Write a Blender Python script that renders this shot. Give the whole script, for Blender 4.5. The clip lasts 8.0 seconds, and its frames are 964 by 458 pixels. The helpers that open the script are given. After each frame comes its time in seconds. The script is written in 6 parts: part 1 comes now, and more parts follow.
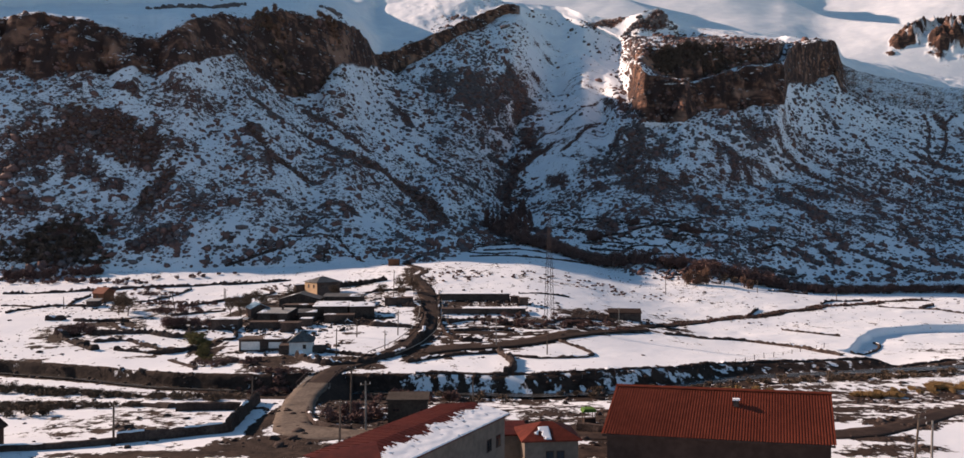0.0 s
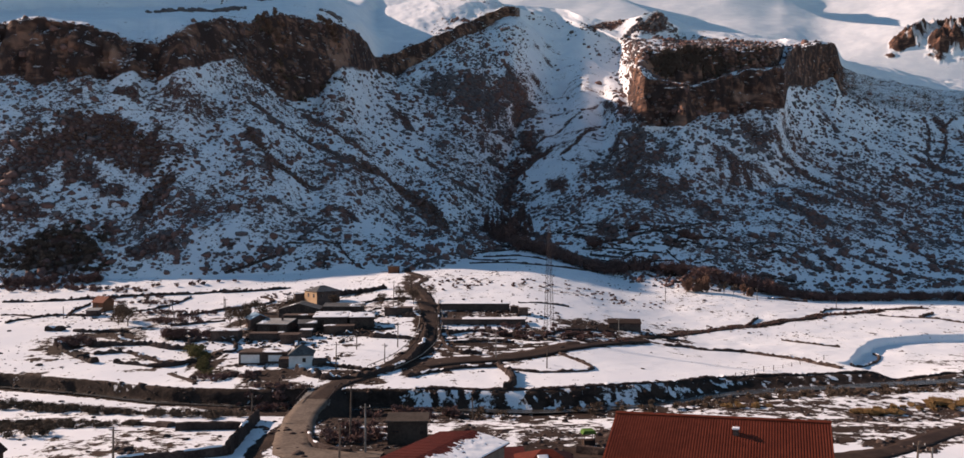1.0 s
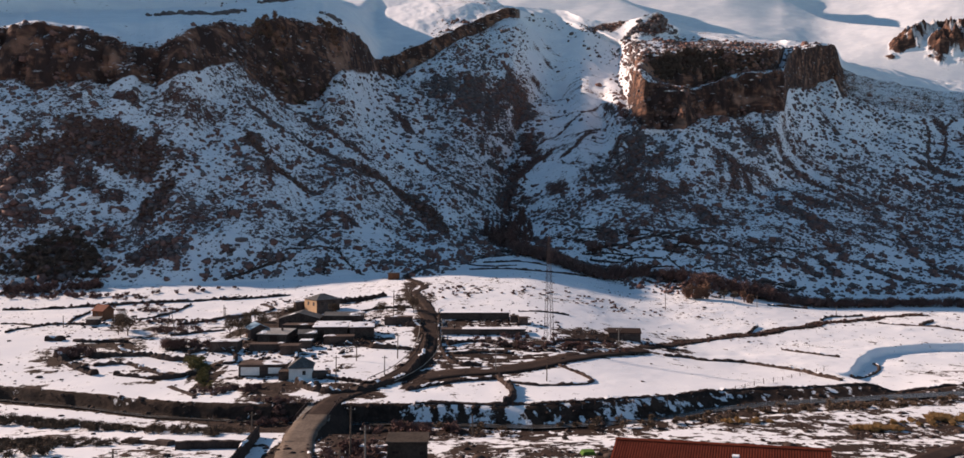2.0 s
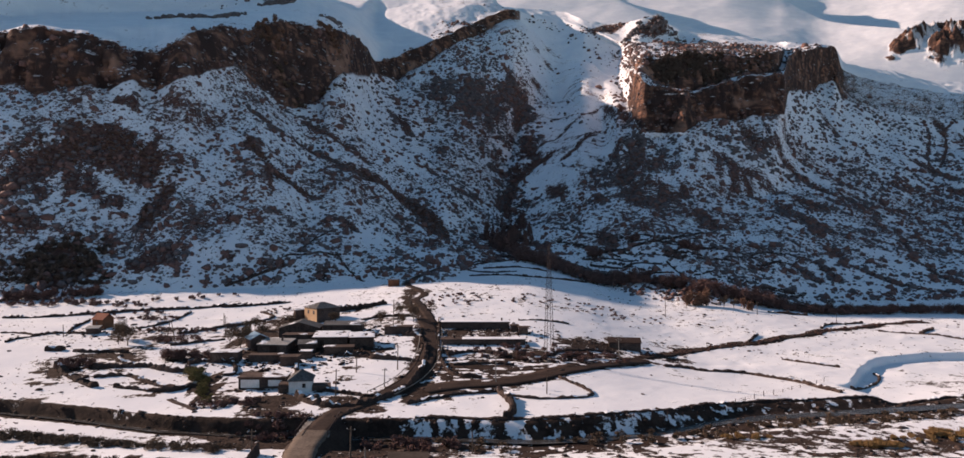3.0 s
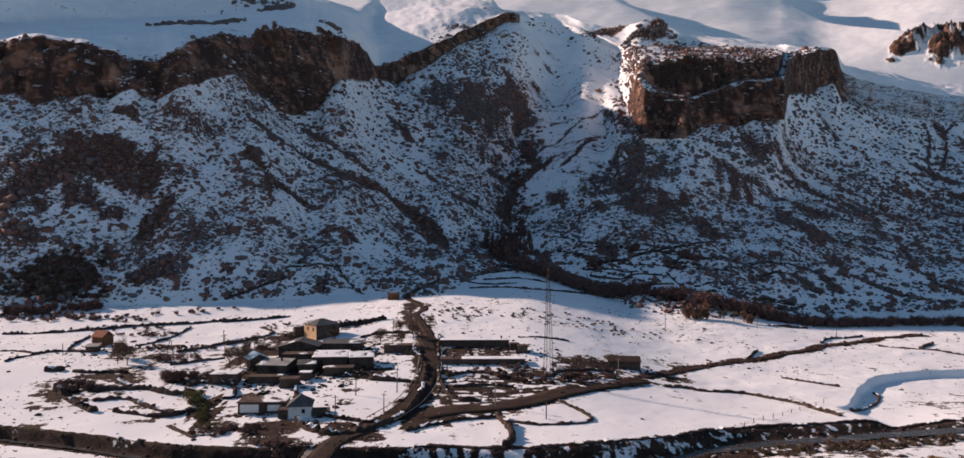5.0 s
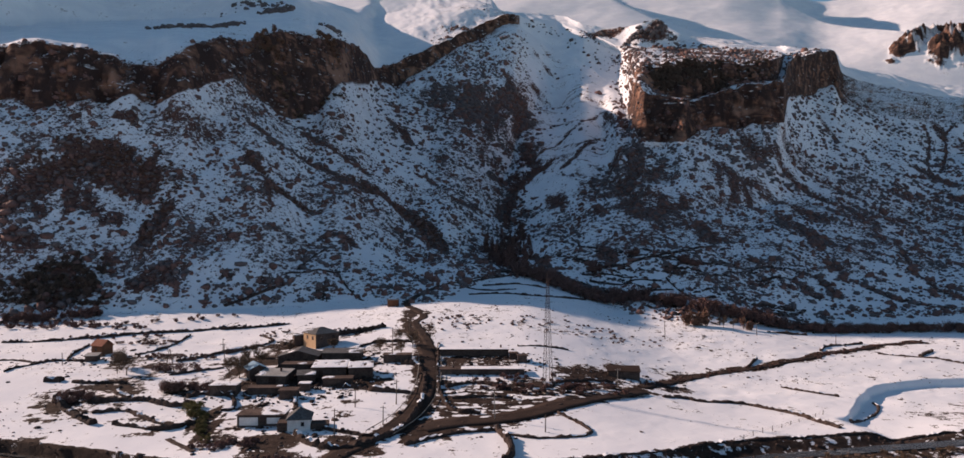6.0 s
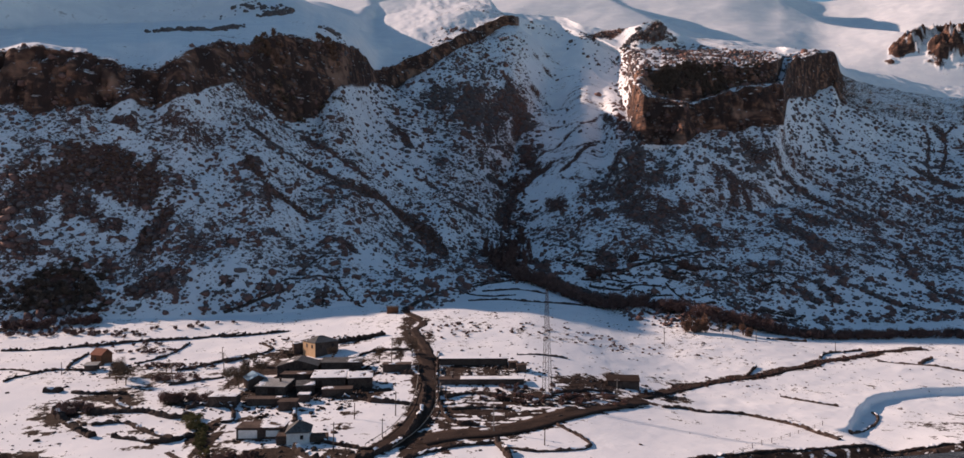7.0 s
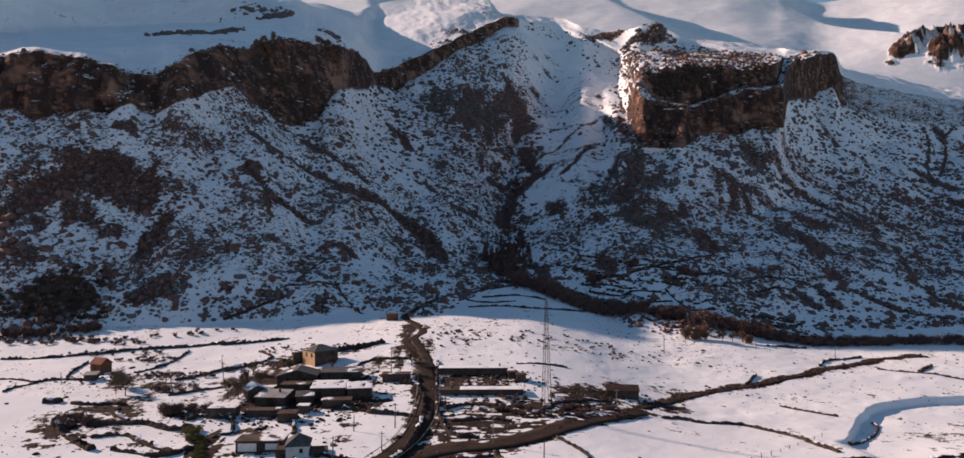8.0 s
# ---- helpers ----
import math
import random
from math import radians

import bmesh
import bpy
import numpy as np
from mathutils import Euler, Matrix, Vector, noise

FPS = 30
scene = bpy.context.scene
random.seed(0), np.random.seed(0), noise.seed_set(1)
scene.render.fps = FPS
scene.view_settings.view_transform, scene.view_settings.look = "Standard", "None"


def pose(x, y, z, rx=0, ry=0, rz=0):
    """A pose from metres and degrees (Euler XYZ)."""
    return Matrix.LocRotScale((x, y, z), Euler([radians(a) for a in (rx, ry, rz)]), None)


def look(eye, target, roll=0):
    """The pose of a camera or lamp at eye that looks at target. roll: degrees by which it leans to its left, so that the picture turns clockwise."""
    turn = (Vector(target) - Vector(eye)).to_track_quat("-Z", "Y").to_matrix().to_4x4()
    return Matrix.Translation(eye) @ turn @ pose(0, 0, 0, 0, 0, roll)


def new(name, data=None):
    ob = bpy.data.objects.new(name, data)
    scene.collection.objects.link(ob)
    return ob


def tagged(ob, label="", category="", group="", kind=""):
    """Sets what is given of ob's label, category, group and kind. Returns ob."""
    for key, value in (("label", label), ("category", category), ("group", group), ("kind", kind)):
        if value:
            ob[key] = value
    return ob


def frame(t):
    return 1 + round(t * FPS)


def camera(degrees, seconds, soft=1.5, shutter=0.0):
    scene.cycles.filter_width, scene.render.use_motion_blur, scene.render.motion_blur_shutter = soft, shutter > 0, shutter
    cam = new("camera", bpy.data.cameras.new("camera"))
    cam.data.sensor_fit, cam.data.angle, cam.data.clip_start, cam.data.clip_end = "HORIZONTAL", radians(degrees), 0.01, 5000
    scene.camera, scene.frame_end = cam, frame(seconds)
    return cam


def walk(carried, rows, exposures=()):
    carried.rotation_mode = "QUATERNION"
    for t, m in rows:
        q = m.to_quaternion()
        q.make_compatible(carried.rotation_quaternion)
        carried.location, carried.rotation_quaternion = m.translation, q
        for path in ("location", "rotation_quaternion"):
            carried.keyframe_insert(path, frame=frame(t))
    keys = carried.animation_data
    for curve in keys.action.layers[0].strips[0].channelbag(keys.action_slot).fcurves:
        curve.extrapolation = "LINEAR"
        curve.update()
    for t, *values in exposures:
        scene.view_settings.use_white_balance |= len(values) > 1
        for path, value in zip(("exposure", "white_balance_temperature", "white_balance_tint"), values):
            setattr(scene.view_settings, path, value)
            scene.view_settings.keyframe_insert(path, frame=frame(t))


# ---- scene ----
cam = camera(66.0, 8.0)
METRES, EYE, TILT, LEAN, TURN = 25.0, 28.0, 0.0, 0.0, 0.0
ROWS = [
    (0.0, 0.0, 0.0, 0.0, 0.0, 0.0, -0.0),
    (0.5, 0.0003, -0.0006, 0.0623, -0.0, 0.03, -0.02),
    (1.0, 0.0005, -0.0002, 0.1244, -0.01, 0.05, -0.03),
    (1.5, 0.001, 0.0002, 0.1862, -0.01, 0.04, -0.03),
    (3.0, 0.0026, 0.0035, 0.3718, -0.0, 0.04, -0.03),
    (3.5, 0.0038, 0.0037, 0.4323, 0.01, 0.05, -0.02),
    (4.0, 0.0068, 0.0048, 0.4932, 0.0, 0.05, 0.0),
    (4.5, 0.0104, 0.0058, 0.5541, 0.01, 0.04, 0.03),
    (6.0, 0.0224, 0.0068, 0.7418, 0.02, 0.03, 0.09),
    (6.5, 0.0269, 0.0073, 0.8052, 0.01, 0.02, 0.12),
    (7.0, 0.0311, 0.0089, 0.869, 0.01, 0.01, 0.15),
    (7.5, 0.0365, 0.011, 0.9335, 0.02, 0.01, 0.18),
    (8.0, 0.0402, 0.0113, 0.9986, 0.02, 0.0, 0.19),
]
walk(cam, [(t, pose(0, 0, EYE, TILT, LEAN, TURN) @ pose(METRES * x, METRES * y, METRES * z, 90 + pitch, roll, yaw)) for t, x, y, z, yaw, pitch, roll in ROWS], [(0.0, 0.68, 6600, 5), (3.0, 0.59, 6600, 7), (8.0, 0.44, 6600, 9)])


# ---- sky and sun: low winter sun from the west, just behind the mountain's shoulder ----
SUN = Vector((-0.82, 0.42, 0.400)).normalized()
elevation, azimuth = math.asin(SUN.z), math.atan2(SUN.x, SUN.y)
world = bpy.data.worlds.new("sky")
scene.world = world
world.use_nodes = True
wn, wl = world.node_tree.nodes, world.node_tree.links
wn.clear()
sky = wn.new("ShaderNodeTexSky")
sky.sky_type, sky.sun_disc, sky.sun_elevation, sky.sun_rotation = "NISHITA", False, elevation, azimuth
sky.altitude, sky.air_density, sky.dust_density = 1800, 1.2, 0.0
sky.ozone_density = 2.0
coord = wn.new("ShaderNodeTexCoord")
puff = wn.new("ShaderNodeTexNoise")
puff.inputs["Scale"].default_value, puff.inputs["Detail"].default_value = 3.2, 7
stretch = wn.new("ShaderNodeMapping")
stretch.inputs["Scale"].default_value = (1, 1, 2.6)
cut = wn.new("ShaderNodeMapRange")
cut.inputs["From Min"].default_value, cut.inputs["From Max"].default_value = 0.62, 0.80
white = wn.new("ShaderNodeMix")
white.data_type = "RGBA"
white.inputs["B"].default_value = (9.0, 9.2, 9.6, 1)
back = wn.new("ShaderNodeBackground")
back.inputs["Strength"].default_value = 0.076
over = wn.new("ShaderNodeOutputWorld")
wl.new(coord.outputs["Generated"], stretch.inputs["Vector"])
wl.new(stretch.outputs["Vector"], puff.inputs["Vector"])
wl.new(puff.outputs["Fac"], cut.inputs["Value"])
wl.new(cut.outputs["Result"], white.inputs["Factor"])
tint = wn.new("ShaderNodeMix")
tint.data_type, tint.blend_type = "RGBA", "MULTIPLY"
tint.inputs["Factor"].default_value = 1.0
tint.inputs["B"].default_value = (0.88, 1.0, 1.0, 1)
wl.new(sky.outputs["Color"], tint.inputs["A"])
wl.new(tint.outputs["Result"], white.inputs["A"])
wl.new(white.outputs["Result"], back.inputs["Color"])
wl.new(back.outputs["Background"], over.inputs["Surface"])
sun = new("sun", bpy.data.lights.new("sun", "SUN"))
sun.data.energy, sun.data.angle, sun.data.color = 5.2, radians(0.5), (1.0, 0.735, 0.61)
sun.matrix_world = look((0, 0, 300), Vector((0, 0, 300)) - SUN)


# ---- materials ----
class Mat:
    """A small node builder for one material."""

    def __init__(self, name, rough=0.8, metal=0.0, specular=0.3):
        self.m = bpy.data.materials.new(name)
        self.m.use_nodes = True
        self.n, self.l = self.m.node_tree.nodes, self.m.node_tree.links
        self.b = self.n["Principled BSDF"]
        self.b.inputs["Roughness"].default_value = rough
        self.b.inputs["Metallic"].default_value = metal
        self.b.inputs["Specular IOR Level"].default_value = specular

    def put(self, value, socket):
        if isinstance(value, bpy.types.NodeSocket):
            self.l.new(value, socket)
        elif isinstance(value, (tuple, list)):
            socket.default_value = (*value, 1) if len(socket.default_value) == 4 and len(value) == 3 else value
        else:
            socket.default_value = value

    def place(self, scale=(1, 1, 1), local=False):
        g = self.n.new("ShaderNodeMapping")
        c = self.n.new("ShaderNodeTexCoord").outputs["Object"] if local else self.n.new("ShaderNodeNewGeometry").outputs["Position"]
        self.l.new(c, g.inputs["Vector"])
        g.inputs["Scale"].default_value = scale
        return g.outputs["Vector"]

    def noise(self, size, detail=5, rough=0.55, where=None, warp=0.0):
        t = self.n.new("ShaderNodeTexNoise")
        t.inputs["Scale"].default_value = 1.0 / size
        t.inputs["Detail"].default_value, t.inputs["Roughness"].default_value = detail, rough
        t.inputs["Distortion"].default_value = warp
        self.l.new(where or self.place(), t.inputs["Vector"])
        return t.outputs["Fac"]

    def cells(self, size, where=None, feature="F1"):
        t = self.n.new("ShaderNodeTexVoronoi")
        t.feature = feature
        t.inputs["Scale"].default_value = 1.0 / size
        self.l.new(where or self.place(), t.inputs["Vector"])
        return t.outputs["Distance"]

    def attribute(self, name):
        t = self.n.new("ShaderNodeAttribute")
        t.attribute_name = name
        return t.outputs["Fac"]

    def chance(self):
        return self.n.new("ShaderNodeObjectInfo").outputs["Random"]

    def island(self):
        return self.n.new("ShaderNodeNewGeometry").outputs["Random Per Island"]

    def up(self):
        s = self.n.new("ShaderNodeSeparateXYZ")
        self.l.new(self.n.new("ShaderNodeNewGeometry").outputs["Normal"], s.inputs["Vector"])
        return s.outputs["Z"]

    def math(self, op, a, b=0.0, c=0.0):
        t = self.n.new("ShaderNodeMath")
        t.operation = op
        for v, s in zip((a, b, c), t.inputs):
            self.put(v, s)
        return t.outputs[0]

    def ramp(self, v, lo, hi, a=0.0, b=1.0):
        t = self.n.new("ShaderNodeMapRange")
        t.interpolation_type = "SMOOTHSTEP"
        for value, key in ((v, "Value"), (lo, "From Min"), (hi, "From Max"), (a, "To Min"), (b, "To Max")):
            self.put(value, t.inputs[key])
        return t.outputs["Result"]

    def mix(self, f, a, b):
        t = self.n.new("ShaderNodeMix")
        t.data_type = "RGBA"
        self.put(f, t.inputs["Factor"])
        self.put(a, t.inputs["A"])
        self.put(b, t.inputs["B"])
        return t.outputs["Result"]

    def bump(self, height, strength, distance):
        t = self.n.new("ShaderNodeBump")
        t.inputs["Strength"].default_value, t.inputs["Distance"].default_value = strength, distance
        self.l.new(height, t.inputs["Height"])
        self.l.new(t.outputs["Normal"], self.b.inputs["Normal"])

    def colour(self, c):
        self.put(c, self.b.inputs["Base Color"])
        return self

    def rough(self, r):
        self.put(r, self.b.inputs["Roughness"])


SNOW = (0.80, 0.80, 0.82)
SNOW_SHADE = (0.70, 0.71, 0.75)


def ground_material():
    k = Mat("snow_and_rock", 0.85, 0, 0.06)
    bare, cliff, soil = k.attribute("bare"), k.attribute("cliff"), k.attribute("soil")
    big, mid, fine = k.noise(26, 5, 0.6), k.noise(2.6, 6, 0.7), k.noise(0.8, 5, 0.7)
    streak = k.noise(4, 5, 0.65, k.place((1, 0.30, 0.30)))
    mixed = k.math("ADD", k.math("MULTIPLY", big, 0.22), k.math("MULTIPLY", mid, 0.42))
    mixed = k.math("ADD", mixed, k.math("ADD", k.math("MULTIPLY", fine, 0.20), k.math("MULTIPLY", streak, 0.16)))
    level = k.math("MULTIPLY", k.math("SUBTRACT", mixed, 0.40), 5.0)
    mask = k.ramp(k.math("ADD", level, bare), 0.93, 1.07)
    steep = k.ramp(k.math("ADD", k.up(), k.math("MULTIPLY", k.math("SUBTRACT", mid, 0.5), 1.3)), 0.74, 0.88, 1.0, 0.0)
    ledge = k.ramp(k.noise(3.2, 5, 0.6, k.place((0.2, 0.2, 1))), 0.63, 0.72)
    steep = k.math("MULTIPLY", steep, k.math("SUBTRACT", 1.0, k.math("MULTIPLY", ledge, 0.9)))
    steep = k.math("MULTIPLY", steep, k.ramp(cliff, 0.2, 0.6))
    mask = k.math("MAXIMUM", mask, steep)
    earth = k.mix(k.ramp(mid, 0.35, 0.68), (0.056, 0.031, 0.027), (0.155, 0.086, 0.070))
    earth = k.mix(k.ramp(fine, 0.5, 0.7), earth, (0.07, 0.043, 0.036))
    band = k.noise(7, 6, 0.6, k.place((0.25, 0.25, 1.0)), 1.2)
    # Banded rock tones; the pale end is also raised to suggest sunlit areas.
    rock = k.mix(k.ramp(band, 0.40, 0.68), (0.058, 0.035, 0.029), (0.245, 0.130, 0.090))
    rock = k.mix(k.ramp(k.noise(14, 5, 0.6, k.place((1, 1, 0.5))), 0.44, 0.58), (0.044, 0.029, 0.026), rock)
    rock = k.mix(k.ramp(k.noise(38, 4, 0.5), 0.56, 0.68), rock, (0.25, 0.145, 0.105))
    stone = k.mix(cliff, earth, rock)
    mud = k.mix(k.ramp(mid, 0.35, 0.68), (0.022, 0.015, 0.0128), (0.058, 0.039, 0.031))
    stone = k.mix(soil, stone, mud)
    snow = k.mix(k.ramp(big, 0.35, 0.7), SNOW_SHADE, SNOW)
    snow = k.mix(k.math("MULTIPLY", k.ramp(fine, 0.58, 0.72), k.math("MULTIPLY", bare, 0.6)), snow, (0.36, 0.31, 0.27))
    k.colour(k.mix(mask, snow, stone))
    k.rough(k.ramp(mask, 0, 1, 0.55, 0.95))
    hilly = k.ramp(mask, 0, 1, 0.22, 1.0)
    k.bump(k.math("MULTIPLY", hilly, k.math("ADD", k.math("MULTIPLY", mid, 0.7), k.math("MULTIPLY", fine, 0.3))), 0.55, 1.2)
    return k.m


def simple(name, a, b, size=0.6, rough=0.85, metal=0.0, relief=0.3, depth=0.03, vary=0.0, local=False):
    """Two tones in grain and stains, with fine relief."""
    k = Mat(name, rough, metal, 0.06)
    where = k.place((1, 1, 1), local)
    n1, n2 = k.noise(size, 6, 0.6, where), k.noise(size * 7, 4, 0.55, where)
    c = k.mix(k.ramp(k.math("ADD", k.math("MULTIPLY", n1, 0.55), k.math("MULTIPLY", n2, 0.45)), 0.36, 0.64), a, b)
    if vary:
        dark = k.math("MULTIPLY", k.chance(), vary)
        c = k.mix(dark, c, tuple(v * 0.35 for v in a))
    k.colour(c)
    if relief:
        k.bump(n1, relief, depth)
    return k.m


M_GROUND = ground_material()
M_SNOW = simple("roof_snow", (0.72, 0.73, 0.77), SNOW, 0.5, 0.6, relief=0.5, depth=0.06)
M_RED = simple("red_roof_sheet", (0.118, 0.027, 0.015), (0.165, 0.038, 0.021), 0.8, 0.5, 0.0, 0.1, 0.01)
M_PLASTER = simple("pale_plaster", (0.124, 0.1011, 0.08432), (0.186, 0.1519, 0.1271), 0.7)
M_WHITE = simple("whitewash", (0.62, 0.60, 0.58), (0.76, 0.74, 0.72), 0.5)
M_OCHRE = simple("ochre_plaster", (0.38, 0.245, 0.145), (0.50, 0.34, 0.21), 0.6)
M_TUFF = simple("dark_stone_wall", (0.048, 0.035, 0.031), (0.115, 0.083, 0.071), 0.45, 0.95, 0, 0.7, 0.06)
M_DARKWOOD = simple("weathered_board", (0.038, 0.024, 0.020), (0.066, 0.042, 0.034), 0.9)
M_POLE = simple("pole_timber", (0.07, 0.055, 0.045), (0.14, 0.11, 0.09), 0.2)
M_CONCRETE = simple("concrete", (0.16, 0.145, 0.13), (0.26, 0.24, 0.22), 0.5)
M_SLATE = simple("grey_roof_sheet", (0.06, 0.058, 0.058), (0.13, 0.128, 0.128), 0.6, 0.7)
M_PALEROOF = simple("pale_roof_sheet", (0.20, 0.195, 0.19), (0.34, 0.33, 0.32), 0.5, 0.7)
M_BLUE = simple("blue_roof_sheet", (0.16, 0.26, 0.36), (0.24, 0.36, 0.46), 0.6, 0.6)
M_STONE = simple("field_stone", (0.034, 0.024, 0.022), (0.096, 0.071, 0.062), 0.35, 0.95, 0, 0.8, 0.08, 0.4)
M_BOULDER = simple("hill_boulder", (0.073, 0.063, 0.066), (0.165, 0.140, 0.140), 0.7, 0.95, 0, 0.8, 0.1)
M_ROAD = simple("worn_road", (0.088, 0.068, 0.055), (0.165, 0.130, 0.106), 0.5, 0.9, 0, 0.4, 0.03)
M_TWIG = simple("bare_twigs", (0.066, 0.0473, 0.0352), (0.154, 0.11, 0.0792), 0.3)
M_EVERGREEN = simple("dark_evergreen", (0.057, 0.044, 0.038), (0.119, 0.091, 0.076), 0.5)
M_OLIVE = simple("olive_brush", (0.095, 0.080, 0.034), (0.200, 0.165, 0.070), 0.4)
M_RUST = simple("rusty_twigs", (0.115, 0.066, 0.048), (0.20, 0.118, 0.085), 0.4)
M_REED = simple("dry_reed", (0.20, 0.125, 0.055), (0.33, 0.21, 0.10), 0.3)
M_IRON = simple("painted_steel", (0.040, 0.030, 0.030), (0.075, 0.056, 0.053), 0.4, 0.7, 0.0, 0, 0)
M_WINDOW = Mat("window_glass", 0.08, 0, 0.6).colour((0.02, 0.022, 0.025)).m
M_MUD = simple("wet_mud", (0.024, 0.0162, 0.0138), (0.052, 0.035, 0.028), 0.6, 0.8, 0, 0.5, 0.05)
M_RUSTWALL = simple("rusty_boards", (0.09, 0.042, 0.026), (0.15, 0.075, 0.045), 0.5)
M_RUSTROOF = simple("rusty_roof", (0.17, 0.066, 0.045), (0.25, 0.10, 0.066), 0.5)
M_BRUSH = simple("leafless_brush", (0.094, 0.056, 0.051), (0.196, 0.118, 0.103), 0.4)
M_OLIVEDARK = simple("dark_olive_brush", (0.091, 0.055, 0.044), (0.186, 0.112, 0.086), 0.5)
M_GREEN = simple("green_paint", (0.06, 0.115, 0.028), (0.095, 0.17, 0.038), 0.3)
M_MAROON = simple("maroon_roof_sheet", (0.055, 0.013, 0.010), (0.095, 0.022, 0.016), 0.7, 0.55, 0.0, 0.1, 0.01)
M_DULL = simple("grimy_stucco", (0.040, 0.032, 0.027), (0.075, 0.060, 0.051), 0.5)
M_MAROONRED = simple("weathered_red_sheet", (0.085, 0.020, 0.013), (0.15, 0.034, 0.022), 0.7, 0.55, 0.0, 0.1, 0.01)


# The land as nine lines across the valley side, each in a western and an eastern run: (bearing x/y, distance y, height
# z). Some western heights out of view are added to block the sun.
FOOT_WEST = [
    (-1.229, 330, 2), (-0.898, 330, 2), (-0.649, 335, 5), (-0.567, 340, 6), (-0.525, 342, 7), (-0.484, 345, 7), (-0.442, 345, 7),
    (-0.401, 345, 7), (-0.364, 348, 8), (-0.318, 352, 9), (-0.260, 356, 10), (-0.219, 360, 11), (-0.177, 364, 13), (-0.159, 362, 13),
    (-0.140, 360, 13),
]
FOOT_EAST = [
    (-0.103, 345, 12), (-0.061, 340, 13), (-0.007, 400, 16), (0.030, 430, 17), (0.059, 430, 17), (0.096, 420, 17), (0.137, 410, 17),
    (0.162, 390, 15), (0.187, 370, 13), (0.216, 345, 9), (0.237, 340, 7), (0.258, 336, 6), (0.270, 333, 5), (0.282, 334, 5),
    (0.295, 336, 4), (0.305, 337, 4), (0.345, 342, 3), (0.396, 352, 1), (0.411, 358, 0), (0.473, 375, -4), (0.487, 378, -5),
    (0.552, 385, -8), (0.618, 390, -9), (0.759, 395, -10), (0.924, 395, -10),
]
MID_WEST = [
    (-1.229, 400, 42), (-0.898, 400, 42), (-0.649, 390, 55), (-0.567, 372, 33), (-0.525, 382, 36), (-0.484, 391, 39), (-0.442, 420, 57),
    (-0.401, 440, 73), (-0.364, 460, 82), (-0.318, 481, 91), (-0.260, 465, 67), (-0.219, 465, 56), (-0.177, 485, 57), (-0.159, 492, 53),
    (-0.140, 500, 50),
]
MID_EAST = [
    (-0.103, 500, 37), (-0.061, 487, 31), (-0.007, 560, 33), (0.030, 600, 33), (0.059, 640, 48), (0.096, 610, 55), (0.137, 600, 64),
    (0.162, 612, 72), (0.187, 631, 80), (0.216, 600, 71), (0.237, 585, 67), (0.258, 578, 64), (0.270, 574, 62), (0.282, 576, 62),
    (0.295, 578, 62), (0.305, 584, 63), (0.345, 610, 65), (0.396, 650, 70), (0.411, 660, 73), (0.473, 690, 75), (0.487, 695, 74),
    (0.552, 740, 72), (0.618, 800, 69), (0.759, 800, 63), (0.924, 800, 63),
]
UPPER_WEST = [
    (-1.229, 440, 80), (-0.898, 440, 80), (-0.649, 430, 93), (-0.567, 440, 95), (-0.525, 455, 101), (-0.484, 470, 109), (-0.442, 485, 115),
    (-0.401, 495, 119), (-0.364, 530, 128), (-0.318, 560, 136), (-0.260, 590, 122), (-0.219, 590, 107), (-0.177, 640, 119), (-0.159, 680, 125),
    (-0.140, 720, 131),
]
UPPER_EAST = [
    (-0.103, 800, 142), (-0.061, 850, 149), (-0.007, 800, 119), (0.030, 830, 104), (0.059, 1057, 202), (0.096, 1197, 249), (0.137, 1026, 206),
    (0.162, 958, 179), (0.187, 700, 124), (0.216, 700, 125), (0.237, 705, 126), (0.258, 690, 122), (0.270, 675, 119), (0.282, 677, 118),
    (0.295, 680, 117), (0.305, 690, 119), (0.345, 705, 123), (0.396, 715, 125), (0.411, 775, 134), (0.436, 860, 147), (0.473, 980, 164),
    (0.487, 1000, 167), (0.552, 1180, 187), (0.618, 1200, 175), (0.759, 1200, 165), (0.924, 1200, 165),
]
CLIFF_BASE_WEST = [
    (-1.229, 490, 126), (-0.898, 490, 126), (-0.649, 490, 136), (-0.625, 488, 135), (-0.600, 487, 128), (-0.567, 485, 130), (-0.533, 491, 134),
    (-0.509, 496, 132), (-0.471, 504, 137), (-0.451, 510, 132), (-0.409, 515, 140), (-0.384, 536, 146), (-0.364, 560, 156), (-0.331, 589, 165),
    (-0.314, 604, 160), (-0.293, 621, 153), (-0.268, 643, 145), (-0.244, 666, 147), (-0.220, 688, 155), (-0.206, 711, 176), (-0.186, 746, 195),
    (-0.159, 860, 218), (-0.140, 1030, 254),
]
